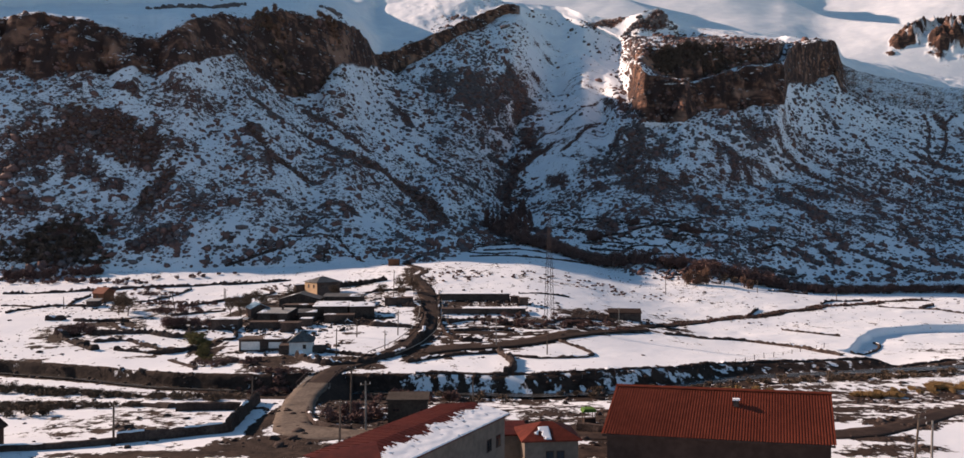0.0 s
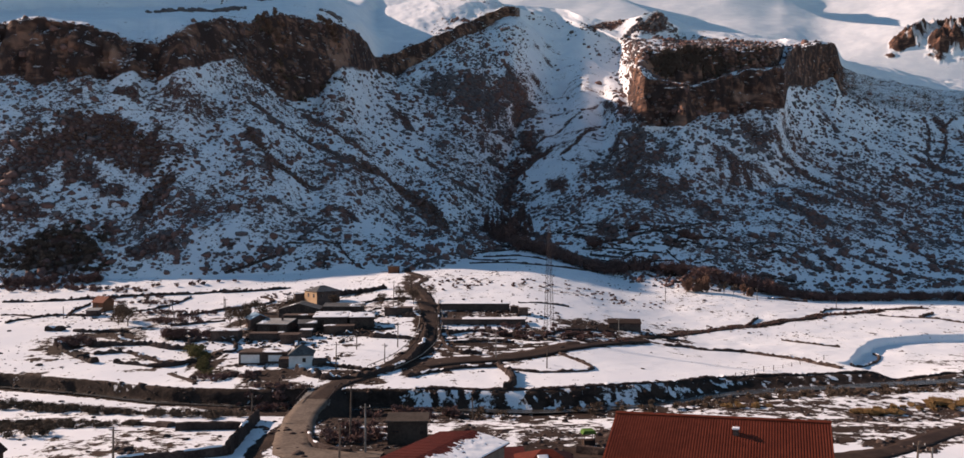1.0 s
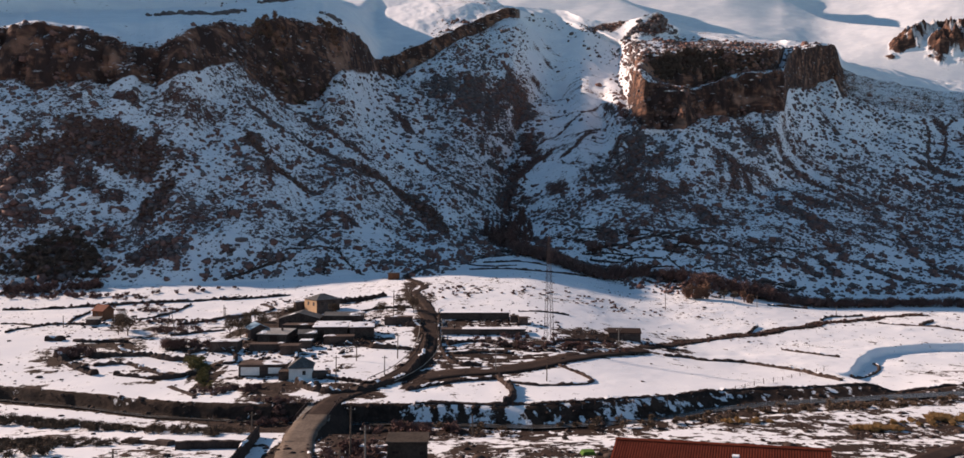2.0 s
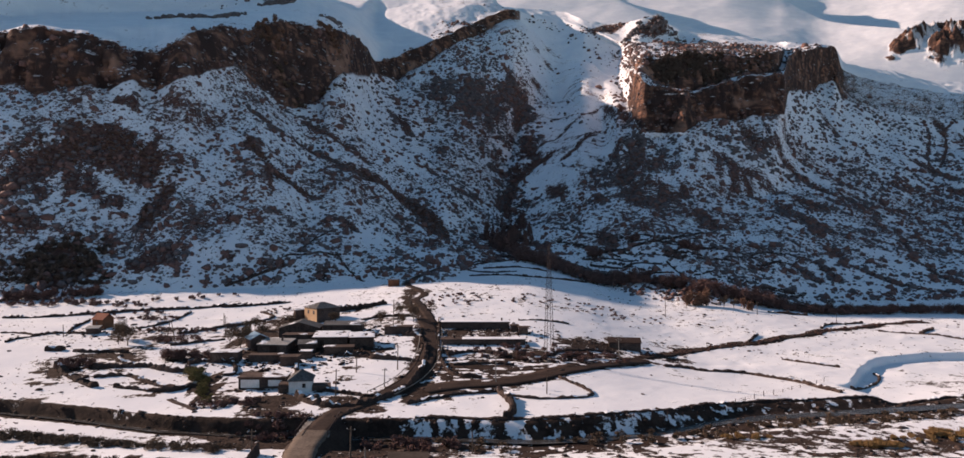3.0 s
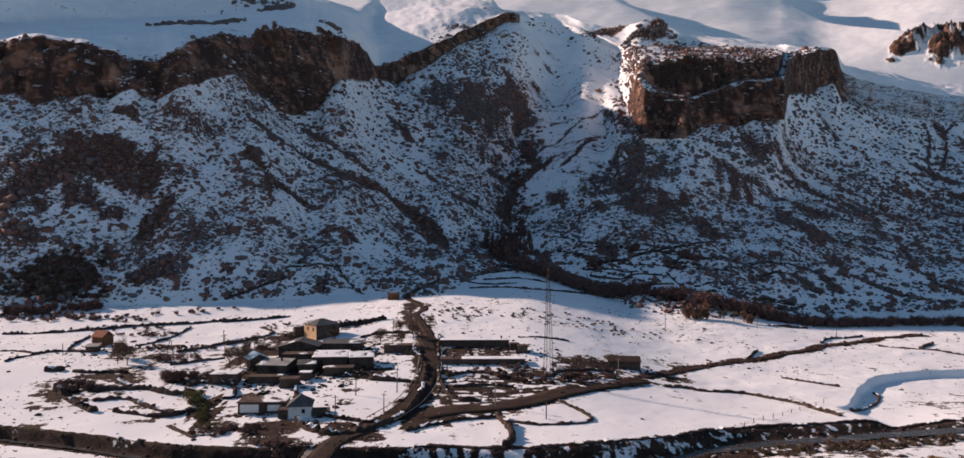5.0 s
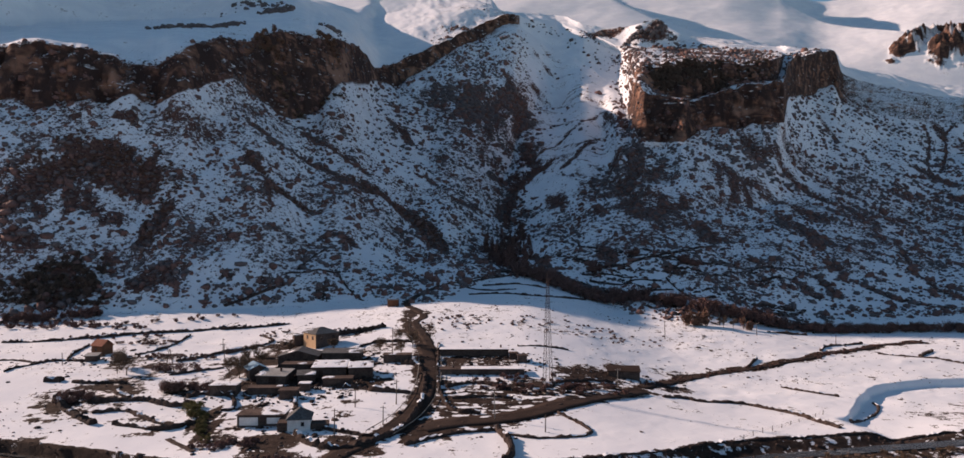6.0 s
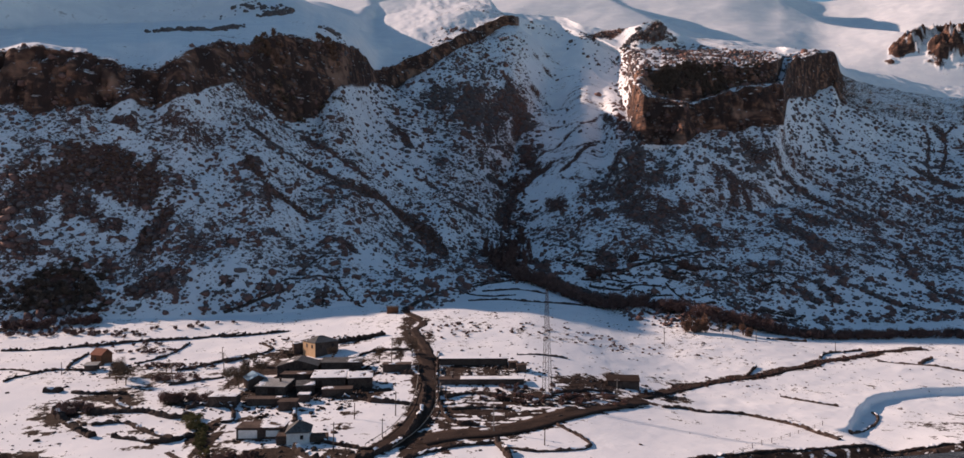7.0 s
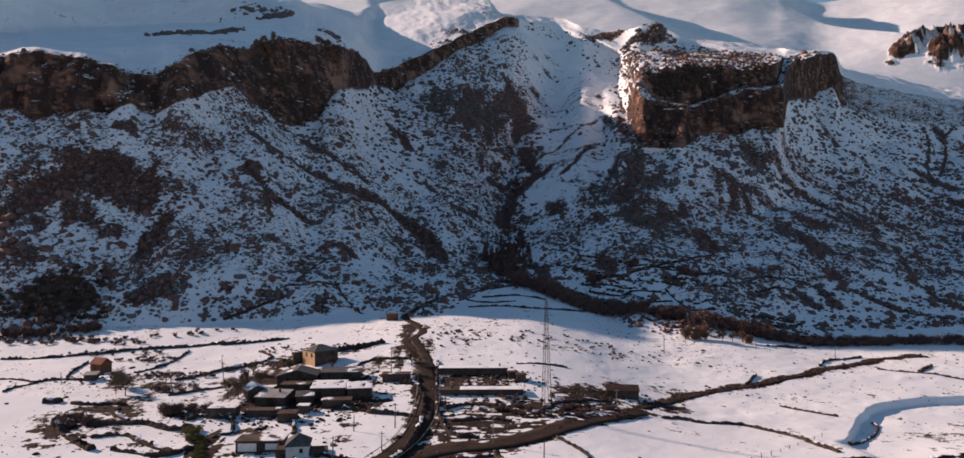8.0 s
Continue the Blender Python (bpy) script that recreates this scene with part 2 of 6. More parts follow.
CLIFF_BASE_EAST = [
    (-0.119, 1085, 258), (-0.103, 1125, 276), (-0.070, 1175, 305), (-0.032, 1265, 355), (-0.007, 1340, 389), (0.013, 1375, 411), (0.042, 1420, 444),
    (0.063, 1410, 423), (0.096, 1377, 384), (0.137, 1292, 336), (0.162, 1239, 302), (0.183, 1166, 264), (0.194, 994, 210), (0.202, 790, 157),
    (0.207, 735, 144), (0.220, 706, 131), (0.237, 706, 131), (0.258, 700, 129), (0.272, 692, 129), (0.282, 712, 136), (0.295, 738, 148),
    (0.305, 745, 150), (0.345, 752, 152), (0.407, 768, 158), (0.414, 1000, 227), (0.436, 1140, 249), (0.473, 1330, 304), (0.487, 1290, 266),
    (0.552, 1300, 246), (0.618, 1300, 235), (0.759, 1300, 225), (0.924, 1300, 225),
]
CLIFF_TOP_WEST = [
    (-1.229, 510, 168), (-0.898, 510, 168), (-0.649, 510, 173), (-0.608, 508, 176), (-0.567, 505, 173), (-0.525, 512, 173), (-0.496, 518, 168),
    (-0.471, 524, 162), (-0.442, 532, 163), (-0.409, 535, 172), (-0.368, 580, 191), (-0.318, 631, 209), (-0.293, 656, 219), (-0.268, 680, 227),
    (-0.235, 716, 232), (-0.194, 768, 241), (-0.161, 883, 260), (-0.140, 1045, 273),
]
CLIFF_TOP_EAST = [
    (-0.119, 1100, 295), (-0.103, 1142, 312), (-0.070, 1192, 337), (-0.032, 1282, 381), (-0.007, 1356, 417), (0.013, 1392, 440), (0.042, 1436, 466),
    (0.063, 1452, 460), (0.096, 1449, 439), (0.137, 1365, 398), (0.162, 1323, 354), (0.183, 1281, 328), (0.194, 1136, 286), (0.202, 940, 240),
    (0.207, 778, 198), (0.220, 728, 182), (0.237, 726, 177), (0.258, 716, 173), (0.272, 708, 171), (0.282, 745, 179), (0.300, 758, 184),
    (0.345, 768, 194), (0.378, 776, 199), (0.407, 788, 203), (0.414, 1015, 276), (0.436, 1160, 318), (0.461, 1290, 354), (0.478, 1355, 368),
    (0.487, 1460, 351), (0.552, 1440, 320), (0.618, 1420, 301), (0.759, 1420, 290), (0.924, 1420, 290),
]
LEDGE_WEST = [
    (-1.229, 550, 172), (-0.898, 550, 172), (-0.649, 565, 190), (-0.608, 565, 194), (-0.567, 565, 192), (-0.525, 575, 195), (-0.484, 585, 197),
    (-0.442, 600, 201), (-0.401, 606, 204), (-0.359, 656, 218), (-0.318, 695, 230), (-0.293, 718, 239), (-0.260, 748, 252), (-0.219, 794, 264),
    (-0.186, 859, 275), (-0.169, 923, 284), (-0.159, 1080, 320), (-0.140, 1170, 333),
]
LEDGE_EAST = [
    (-0.103, 1280, 370), (-0.061, 1320, 396), (-0.007, 1400, 444), (0.030, 1452, 470), (0.059, 1465, 465), (0.096, 1466, 448), (0.137, 1382, 409),
    (0.162, 1344, 369), (0.183, 1312, 346), (0.194, 1197, 308), (0.202, 1000, 260), (0.207, 752, 195), (0.216, 752, 194), (0.237, 758, 185),
    (0.258, 762, 182), (0.272, 764, 182), (0.295, 775, 184), (0.305, 780, 187), (0.345, 800, 199), (0.378, 815, 207), (0.396, 830, 210),
    (0.411, 1158, 315), (0.473, 1381, 369), (0.487, 1472, 358), (0.552, 1456, 329), (0.618, 1440, 311), (0.759, 1440, 299), (0.924, 1440, 299),
]
# The high ridge near bearing -0.9 is unseen, added to shade the eastern foot.
SECOND_TOP_WEST = [
    (-1.229, 650, 229), (-1.022, 650, 234), (-0.898, 800, 434), (-0.832, 785, 430), (-0.699, 740, 256), (-0.649, 760, 257), (-0.567, 820, 276),
    (-0.484, 880, 294), (-0.442, 900, 301), (-0.401, 920, 309), (-0.364, 920, 310), (-0.318, 880, 304), (-0.260, 880, 308), (-0.219, 1000, 340),
    (-0.186, 1150, 373), (-0.159, 1300, 398), (-0.140, 1420, 426),
]
SECOND_TOP_EAST = [
    (-0.103, 1430, 443), (-0.061, 1430, 457), (-0.007, 1450, 477), (0.030, 1461, 474), (0.059, 1472, 469), (0.096, 1478, 455), (0.137, 1394, 417),
    (0.162, 1365, 385), (0.183, 1344, 369), (0.194, 1237, 332), (0.202, 1060, 285), (0.207, 790, 212), (0.216, 772, 214), (0.237, 778, 216),
    (0.258, 780, 218), (0.272, 782, 219), (0.305, 796, 223), (0.345, 818, 228), (0.378, 834, 234), (0.396, 850, 240), (0.411, 1209, 329),
    (0.473, 1400, 375), (0.487, 1481, 362), (0.552, 1468, 336), (0.618, 1455, 318), (0.759, 1455, 306), (0.924, 1455, 306),
]
# Beyond bearing -0.5 these heights are unseen and raised to cast shade.
BACK_WEST = [
    (-1.229, 1000, 564), (-0.898, 1000, 564), (-0.649, 900, 485), (-0.567, 980, 436), (-0.484, 960, 353), (-0.401, 980, 355), (-0.318, 960, 350),
    (-0.285, 980, 347), (-0.256, 1000, 365), (-0.231, 1060, 374), (-0.202, 1190, 403), (-0.181, 1330, 435), (-0.159, 1470, 468), (-0.140, 1620, 512),
]
BACK_EAST = [
    (-0.103, 1620, 528), (-0.061, 1610, 538), (-0.007, 1600, 543), (0.030, 1470, 477), (0.059, 1480, 472), (0.096, 1490, 463), (0.137, 1407, 425),
    (0.162, 1365, 398), (0.187, 1324, 373), (0.216, 1290, 364), (0.237, 1290, 364), (0.258, 1270, 355), (0.270, 1240, 343), (0.282, 1235, 343),
    (0.295, 1230, 342), (0.305, 1228, 342), (0.345, 1220, 340), (0.396, 1260, 346), (0.411, 1260, 344), (0.473, 1420, 381), (0.487, 1490, 367),
    (0.552, 1480, 344), (0.618, 1470, 326), (0.759, 1470, 314), (0.924, 1470, 314),
]
# The western end is lifted above the view as a sun block.
SKYLINE_WEST = [
    (-1.229, 1300, 752), (-0.898, 1300, 752), (-0.649, 1300, 644), (-0.567, 1320, 621), (-0.525, 1300, 558), (-0.484, 1340, 586), (-0.442, 1350, 560),
    (-0.401, 1360, 538), (-0.318, 1420, 516), (-0.260, 1480, 509), (-0.219, 1520, 516), (-0.177, 1600, 523), (-0.159, 1640, 541), (-0.136, 1690, 568),
]
SKYLINE_EAST = [
    (-0.103, 1690, 577), (-0.061, 1680, 585), (-0.007, 1670, 599), (0.030, 1540, 501), (0.059, 1540, 495), (0.096, 1552, 494), (0.137, 1428, 443),
    (0.162, 1412, 433), (0.187, 1392, 425), (0.216, 1330, 416), (0.237, 1325, 423), (0.258, 1322, 394), (0.266, 1480, 431), (0.303, 1520, 438),
    (0.345, 1500, 427), (0.396, 1500, 419), (0.411, 1340, 375), (0.473, 1510, 411), (0.487, 1520, 380), (0.552, 1520, 361), (0.618, 1510, 341),
    (0.759, 1510, 331), (0.924, 1510, 331),
]


# Where rock, scree and brush lie open on the slope: strength, width, line.
WEST_BANDS = [
    (1.05, 10.4, [(-257, 396), (-252, 409), (-245, 430), (-237, 445)]),
    (0.95, 4.2, [(-171, 548), (-155, 559), (-133, 565), (-110, 565)]),
    (0.90, 6.6, [(-147, 626), (-121, 613), (-97, 612)]),
    (1.05, 9.7, [(-103, 553), (-84, 586), (-64, 580), (-43, 554), (-29, 510)]),
    (0.70, 4.6, [(-62, 522), (-44, 506), (-24, 500)]),
    (0.80, 4.8, [(-156, 492), (-134, 472), (-122, 472), (-103, 476)]),
    (0.80, 3.7, [(-96, 439), (-87, 451), (-76, 440)]),
    (1.10, 6.2, [(-105, 848), (-89, 836), (-77, 800)]),
    (0.70, 4.4, [(-53, 684), (-23, 636), (6, 668)]),
    (0.55, 2.3, [(-105, 686), (-83, 694), (-58, 702)]),
    (0.60, 2.6, [(-63, 806), (-27, 746), (5, 772)]),
]
EAST_BANDS = [
    (0.75, 3.7, [(156, 766), (166, 1020), (106, 943), (62, 884)]),
    (0.70, 3.5, [(170, 910), (119, 868), (81, 844), (41, 758)]),
    (0.90, 5.4, [(130, 866), (105, 816), (89, 782)]),
    (0.75, 4.1, [(141, 660), (124, 631), (107, 577)]),
    (0.74, 10.6, [(260, 746), (263, 703), (296, 720), (305, 710), (315, 678)]),
    (0.68, 10.7, [(215, 673), (242, 662), (267, 643), (272, 595)]),
]
FAR_EAST_BANDS = [
    (0.72, 7.3, [(329, 667), (334, 632), (309, 577)]),
    (0.70, 6.8, [(491, 1082), (476, 1024), (475, 992)]),
    (1.10, 3.6, [(194, 451), (202, 444), (200, 418)]),
    (1.00, 3.5, [(228, 451), (231, 426), (244, 416), (262, 408)]),
    (0.80, 2.8, [(323, 583), (285, 487), (275, 445), (278, 428)]),
    (0.70, 4.6, [(497, 974), (513, 944), (544, 930), (554, 884)]),
    (1.10, 2.2, [(767, 1290), (742, 1231), (637, 1062), (568, 930)]),
    (1.10, 2.4, [(821, 1291), (775, 1250), (754, 1204), (627, 1015)]),
]
GULLY_BANDS = [
    (1.10, 8.0, [(53, 934), (62, 826), (33, 766), (18, 686)]),
    (1.10, 6.0, [(11, 793), (37, 820)]),
    (1.00, 6.7, [(73, 826), (50, 792)]),
    (1.00, 4.6, [(36, 516), (44, 439), (58, 420)]),
    (1.00, 2.9, [(58, 420), (73, 388), (90, 366), (100, 358)]),
    (0.70, 5.0, [(-77, 1111), (-45, 1014), (-15, 924)]),
]
BARE_LINES = WEST_BANDS + EAST_BANDS + FAR_EAST_BANDS + GULLY_BANDS
# Open patches: strength, centre, half sizes.
WEST_PATCHES = [
    (1.10, -227, 446, 35, 21),
    (1.00, -202, 446, 13, 23),
    (1.00, -225, 415, 9, 14),
    (0.85, -235, 400, 7, 6),
    (0.95, -180, 410, 8, 23),
    (0.70, -159, 372, 13, 10),
    (1.00, -253, 402, 15, 12),
    (0.95, -235, 380, 14, 6),
    (0.80, -204, 408, 14, 10),
    (1.05, -233, 486, 10, 6),
    (1.00, -258, 472, 5, 4),
    (1.05, -203, 356, 17, 16),
    (0.75, -169, 362, 7, 7),
    (0.70, -193, 379, 8, 5),
    (0.80, -128, 374, 4, 4),
    (0.50, -193, 492, 11, 10),
    (0.60, -138, 406, 7, 10),
]
MIDDLE_PATCHES = [
    (0.62, -50, 1018, 42, 100),
    (0.64, -3, 982, 47, 116),
    (0.64, 51, 1054, 42, 85),
    (0.58, 17, 925, 34, 45),
    (0.75, -153, 493, 7, 14),
    (0.75, -135, 468, 8, 18),
    (0.60, 11, 846, 18, 21),
    (0.70, -78, 372, 6, 14),
    (0.80, -106, 373, 9, 6),
    (0.80, -37, 530, 10, 29),
    (0.70, 248, 1386, 60, 18),
    (0.85, 306, 1312, 37, 15),
    (0.50, 319, 1182, 54, 55),
    (0.50, 379, 1100, 55, 47),
    (0.80, -300, 738, 32, 9),
    (0.75, -242, 874, 18, 16),
]
EAST_PATCHES = [
    (0.72, 125, 667, 46, 65),
    (0.66, 136, 576, 31, 58),
    (0.70, 94, 582, 11, 26),
    (0.75, 154, 534, 11, 50),
    (0.60, 66, 658, 12, 64),
    (0.95, 78, 462, 8, 28),
    (0.95, 107, 418, 6, 13),
    (0.70, 235, 506, 7, 38),
    (0.75, 229, 478, 7, 16),
    (0.80, 186, 422, 6, 16),
    (1.00, 590, 961, 19, 63),
    (0.60, 785, 1234, 18, 88),
    (1.00, 552, 856, 11, 37),
    (0.66, 219, 636, 26, 41),
    (0.62, 242, 566, 25, 54),
]
NEAR_PATCHES = [
    (1.05, -32, 112, 2, 12), (0.95, -37, 92, 11, 2), (1.00, -30, 95, 7, 4), (0.95, -17, 93, 4, 3),
    (1.00, 10, 106, 6, 8), (1.05, 18, 100, 5, 9), (0.95, 1, 111, 4, 9), (1.00, 13, 93, 4, 4),
    (0.90, 20, 115, 3, 7), (0.85, -16, 113, 13, 16), (0.80, -2, 118, 5, 14), (0.40, -54, 113, 18, 15),
    (0.65, -44, 91, 15, 2), (0.95, -24, 93, 8, 4), (0.75, 53, 94, 8, 5), (0.97, -26, 98, 7, 7),
    (0.80, -33, 112, 1, 12), (0.95, 62, 110, 8, 6), (0.90, 54, 101, 7, 3),
]
NEAR_SPOTS = [
    (0.70, 62, 122, 5, 4), (0.80, 47, 93, 4, 2), (0.75, 58, 95, 4, 3), (0.80, 16, 110, 5, 6),
    (0.80, 11, 117, 7, 6),
]
RIVER_PATCHES = [
    (1.00, -34, 133, 1, 22), (0.85, -9, 137, 6, 14), (0.90, -31, 168, 8, 8),
    (0.85, -21, 138, 13, 20), (0.85, -7, 142, 11, 12), (0.72, -48, 170, 8, 10), (0.60, -43, 157, 5, 2),
    (0.70, -77, 129, 6, 9), (0.45, -72, 149, 19, 10), (0.50, -55, 148, 10, 10), (0.70, 75, 137, 12, 10),
    (0.75, 57, 148, 14, 10), (0.70, 69, 148, 7, 10), (0.78, 18, 150, 7, 2), (0.80, 7, 138, 9, 10),
    (0.60, 48, 148, 15, 10), (0.75, 86, 145, 12, 10), (0.60, 2, 154, 7, 2),
]
RIVER_SPOTS = [
    (0.90, -49, 172, 7, 7), (0.85, -28, 164, 9, 5),
]
VILLAGE_PATCHES = [
    (0.65, -76, 255, 8, 22), (0.60, -118, 257, 12, 17), (0.60, -109, 226, 14, 14), (0.55, -108, 207, 8, 8),
    (0.60, -88, 219, 7, 9), (0.85, -71, 191, 3, 13), (0.95, -66, 226, 9, 11), (0.85, -72, 281, 13, 11),
    (0.80, -61, 234, 12, 15), (0.80, -79, 242, 3, 17), (0.70, -62, 200, 6, 4), (0.60, -118, 255, 6, 10),
    (0.62, -103, 219, 7, 7), (0.70, -114, 206, 3, 8), (0.55, -99, 204, 6, 7), (0.70, -88, 218, 3, 7),
    (0.85, -67, 182, 2, 13), (0.50, -132, 295, 7, 7), (0.45, -112, 191, 6, 3),
]
HOUSE_PATCHES = [
    (0.74, -51, 237, 21, 22), (0.45, -36, 265, 13, 13), (0.45, -21, 277, 4, 32), (0.54, -54, 295, 14, 13),
    (0.83, -11, 218, 4, 20), (0.83, -57, 246, 14, 12), (0.83, -43, 236, 11, 10), (0.81, -34, 224, 7, 6),
    (0.81, -19, 236, 3, 27), (0.85, -12, 181, 7, 9), (0.68, -22, 280, 5, 28), (0.68, -44, 227, 10, 9),
    (0.63, -58, 260, 14, 10), (0.72, -17, 176, 3, 9),
]
FIELD_PATCHES = [
    (0.77, 17, 214, 22, 15), (0.72, -4, 206, 6, 20), (0.81, 34, 234, 13, 14), (0.63, 0, 249, 14, 10),
    (0.81, 46, 247, 8, 13), (0.72, 59, 233, 11, 7), (0.27, 89, 295, 19, 19), (0.29, 28, 292, 24, 22),
    (0.85, -1, 200, 15, 12), (0.85, 17, 202, 13, 10), (0.77, -4, 210, 7, 10), (0.81, 5, 197, 12, 8),
    (0.72, 17, 206, 9, 9), (0.77, 33, 222, 10, 14), (0.81, 0, 184, 11, 4), (0.63, 0, 240, 13, 7),
    (0.45, 68, 255, 13, 7), (0.32, 91, 306, 21, 27), (0.36, 161, 302, 9, 10),
]
FIELD_SPOTS = [
    (0.27, 133, 216, 7, 19),
]
ROADSIDE_PATCHES = [(0.85, -46, 161, 9, 5), (0.85, -39, 158, 6, 4), (1.0, -29, 98, 7, 4), (0.95, -30, 116, 4, 8), (0.55, 132, 213, 14, 7), (0.5, 152, 224, 14, 7), (0.75, 66, 124, 8, 3), (0.8, 73, 121, 4, 3)]
CREST_ROCKS = [
    (-300, 742, 34, 24, 110, 1.9), (-262, 760, 16, 20, 60, 2.3), (-242, 880, 16, 26, 90, 2.2), (-282, 924, 28, 26, 70, 1.8), (-166, 820, 14, 20, 40, 1.8),
    (218, 1381, 57, 21, 60, 2.2),
    (279, 1318, 37, 15, 60, 2.6),
    (316, 1310, 28, 10, 50, 3.0),
    (247, 1320, 66, 9, 30, 1.5),
    (227, 1267, 63, 37, 16, 1.4),
    (352, 1304, 65, 60, 90, 1.8),
    (384, 1114, 55, 60, 80, 1.7),
    (526, 1255, 42, 60, 30, 1.5),
    (114, 1435, 71, 22, 40, 1.6),
]
RIDGE_ROCKS = [
    (-54, 1026, 34, 60, 70, 2.4),
    (-7, 978, 36, 60, 100, 2.6),
    (51, 1054, 35, 60, 90, 2.5),
    (17, 925, 31, 38, 40, 2.2),
    (-62, 892, 30, 60, 40, 1.8),
    (-88, 794, 20, 51, 30, 1.8),
]
MESA_ROCKS = [
    (142, 697, 29, 26, 70, 1.7),
    (176, 672, 28, 15, 70, 1.6),
    (123, 660, 38, 56, 110, 1.6),
    (241, 700, 35, 20, 60, 1.7),
    (259, 686, 34, 21, 70, 1.6),
    (449, 974, 48, 60, 70, 2.0),
    (683, 1238, 72, 60, 90, 2.0),
    (662, 1086, 45, 60, 60, 2.0),
    (404, 792, 46, 60, 70, 1.6),
]
BARE_SPOTS = ROADSIDE_PATCHES + WEST_PATCHES + MIDDLE_PATCHES + EAST_PATCHES + NEAR_PATCHES + NEAR_SPOTS + RIVER_PATCHES + RIVER_SPOTS + VILLAGE_PATCHES + HOUSE_PATCHES + FIELD_PATCHES + FIELD_SPOTS




def lattice(ix, iy, seed):
    h = (ix * 374761393 + iy * 668265263 + seed * 974634777) & 0x7FFFFFFF
    h = ((h ^ (h >> 13)) * 1274126177) & 0x7FFFFFFF
    return ((h ^ (h >> 16)) & 0xFFFF) / 65535.0


def value_noise(x, y, seed):
    """Smooth noise from -1 to 1 with one cell to the unit."""
    fx, fy = np.floor(x), np.floor(y)
    ix, iy = fx.astype(np.int64) + 4096, fy.astype(np.int64) + 4096
    tx, ty = x - fx, y - fy
    tx, ty = tx * tx * tx * (tx * (tx * 6 - 15) + 10), ty * ty * ty * (ty * (ty * 6 - 15) + 10)
    a = lattice(ix, iy, seed) * (1 - tx) + lattice(ix + 1, iy, seed) * tx
    b = lattice(ix, iy + 1, seed) * (1 - tx) + lattice(ix + 1, iy + 1, seed) * tx
    return 2 * (a * (1 - ty) + b * ty) - 1


def fbm(x, y, octaves=4, seed=0):
    x, y = np.asarray(x, float), np.asarray(y, float)
    total, gain = 0.0, 1.0
    for i in range(octaves):
        total = total + gain * value_noise(x * 2 ** i + 13.7 * i, y * 2 ** i - 7.1 * i, seed + i)
        gain *= 0.5
    return total / 2


def step(a, b, x):
    t = np.clip((np.asarray(x, float) - a) / (b - a), 0, 1)
    return t * t * (3 - 2 * t)


def blend(x, xs, ys):
    """A smooth curve through few points (cubic, no overshoot)."""
    x, xs, ys = np.asarray(x, float), np.asarray(xs, float), np.asarray(ys, float)
    d = np.diff(ys) / np.diff(xs)
    m = np.zeros(len(xs))
    m[0], m[-1] = d[0], d[-1]
    for i in range(1, len(xs) - 1):
        m[i] = 0 if d[i - 1] * d[i] <= 0 else 2 * d[i - 1] * d[i] / (d[i - 1] + d[i])
    i = np.clip(np.searchsorted(xs, x) - 1, 0, len(xs) - 2)
    h = xs[i + 1] - xs[i]
    t = np.clip((x - xs[i]) / h, 0, 1)
    return (ys[i] * (1 + 2 * t) + m[i] * h * t) * (1 - t) ** 2 + (ys[i + 1] * (3 - 2 * t) - m[i + 1] * h * (1 - t)) * t ** 2


# The valley floor: far fields along lines away from the village (west, middle, east, far east), by distance.
FLOOR_Y = [140, 174, 198, 214, 246, 290, 320, 345, 420]
FLOOR_WEST = [-3.6, -3.2, -2.0, -0.8, 0.8, 2.6, 5, 8.5, 20]
FLOOR_MIDDLE = [-2.8, -2.2, -0.8, 0.2, 3.4, 8, 11, 13, 18]
FLOOR_EAST = [-4.0, -4.3, -4.8, -5.2, -4.6, -1.0, 1.5, 4, 9]
FLOOR_FAR = [-4.5, -5.0, -5.0, -5.0, -4.6, -2.8, -3, -2.5, 2]
SCARP_X = [60, 99, 111, 124, 134, 142, 155, 200, 400]
SCARP_Y = [188, 203, 220, 237, 245.5, 249, 252, 257, 275]
NEAR_Y = [0, 60, 95, 112, 124, 136, 150, 190]
NEAR_Z = [2, 0.8, 0, -0.9, -2.0, -3.6, -4.6, -5.0]
# The river's far bank.
BANK_X = [-400, -115, -90, -64, -41, -10, 6, 29, 57, 92, 124, 200, 400]
BANK_Y = [220, 177, 169.5, 160, 157.5, 156, 156, 160, 174, 183, 190, 204, 240]
RIVER_Z = -6.0


def bank_y(x):
    return blend(x, BANK_X, BANK_Y) + 0.9 * fbm(np.asarray(x, float) / 9, np.asarray(x, float) * 0, 3, 3)


def bank_width(x):
    return 2.4 + 3.0 * step(-22, 26, x)


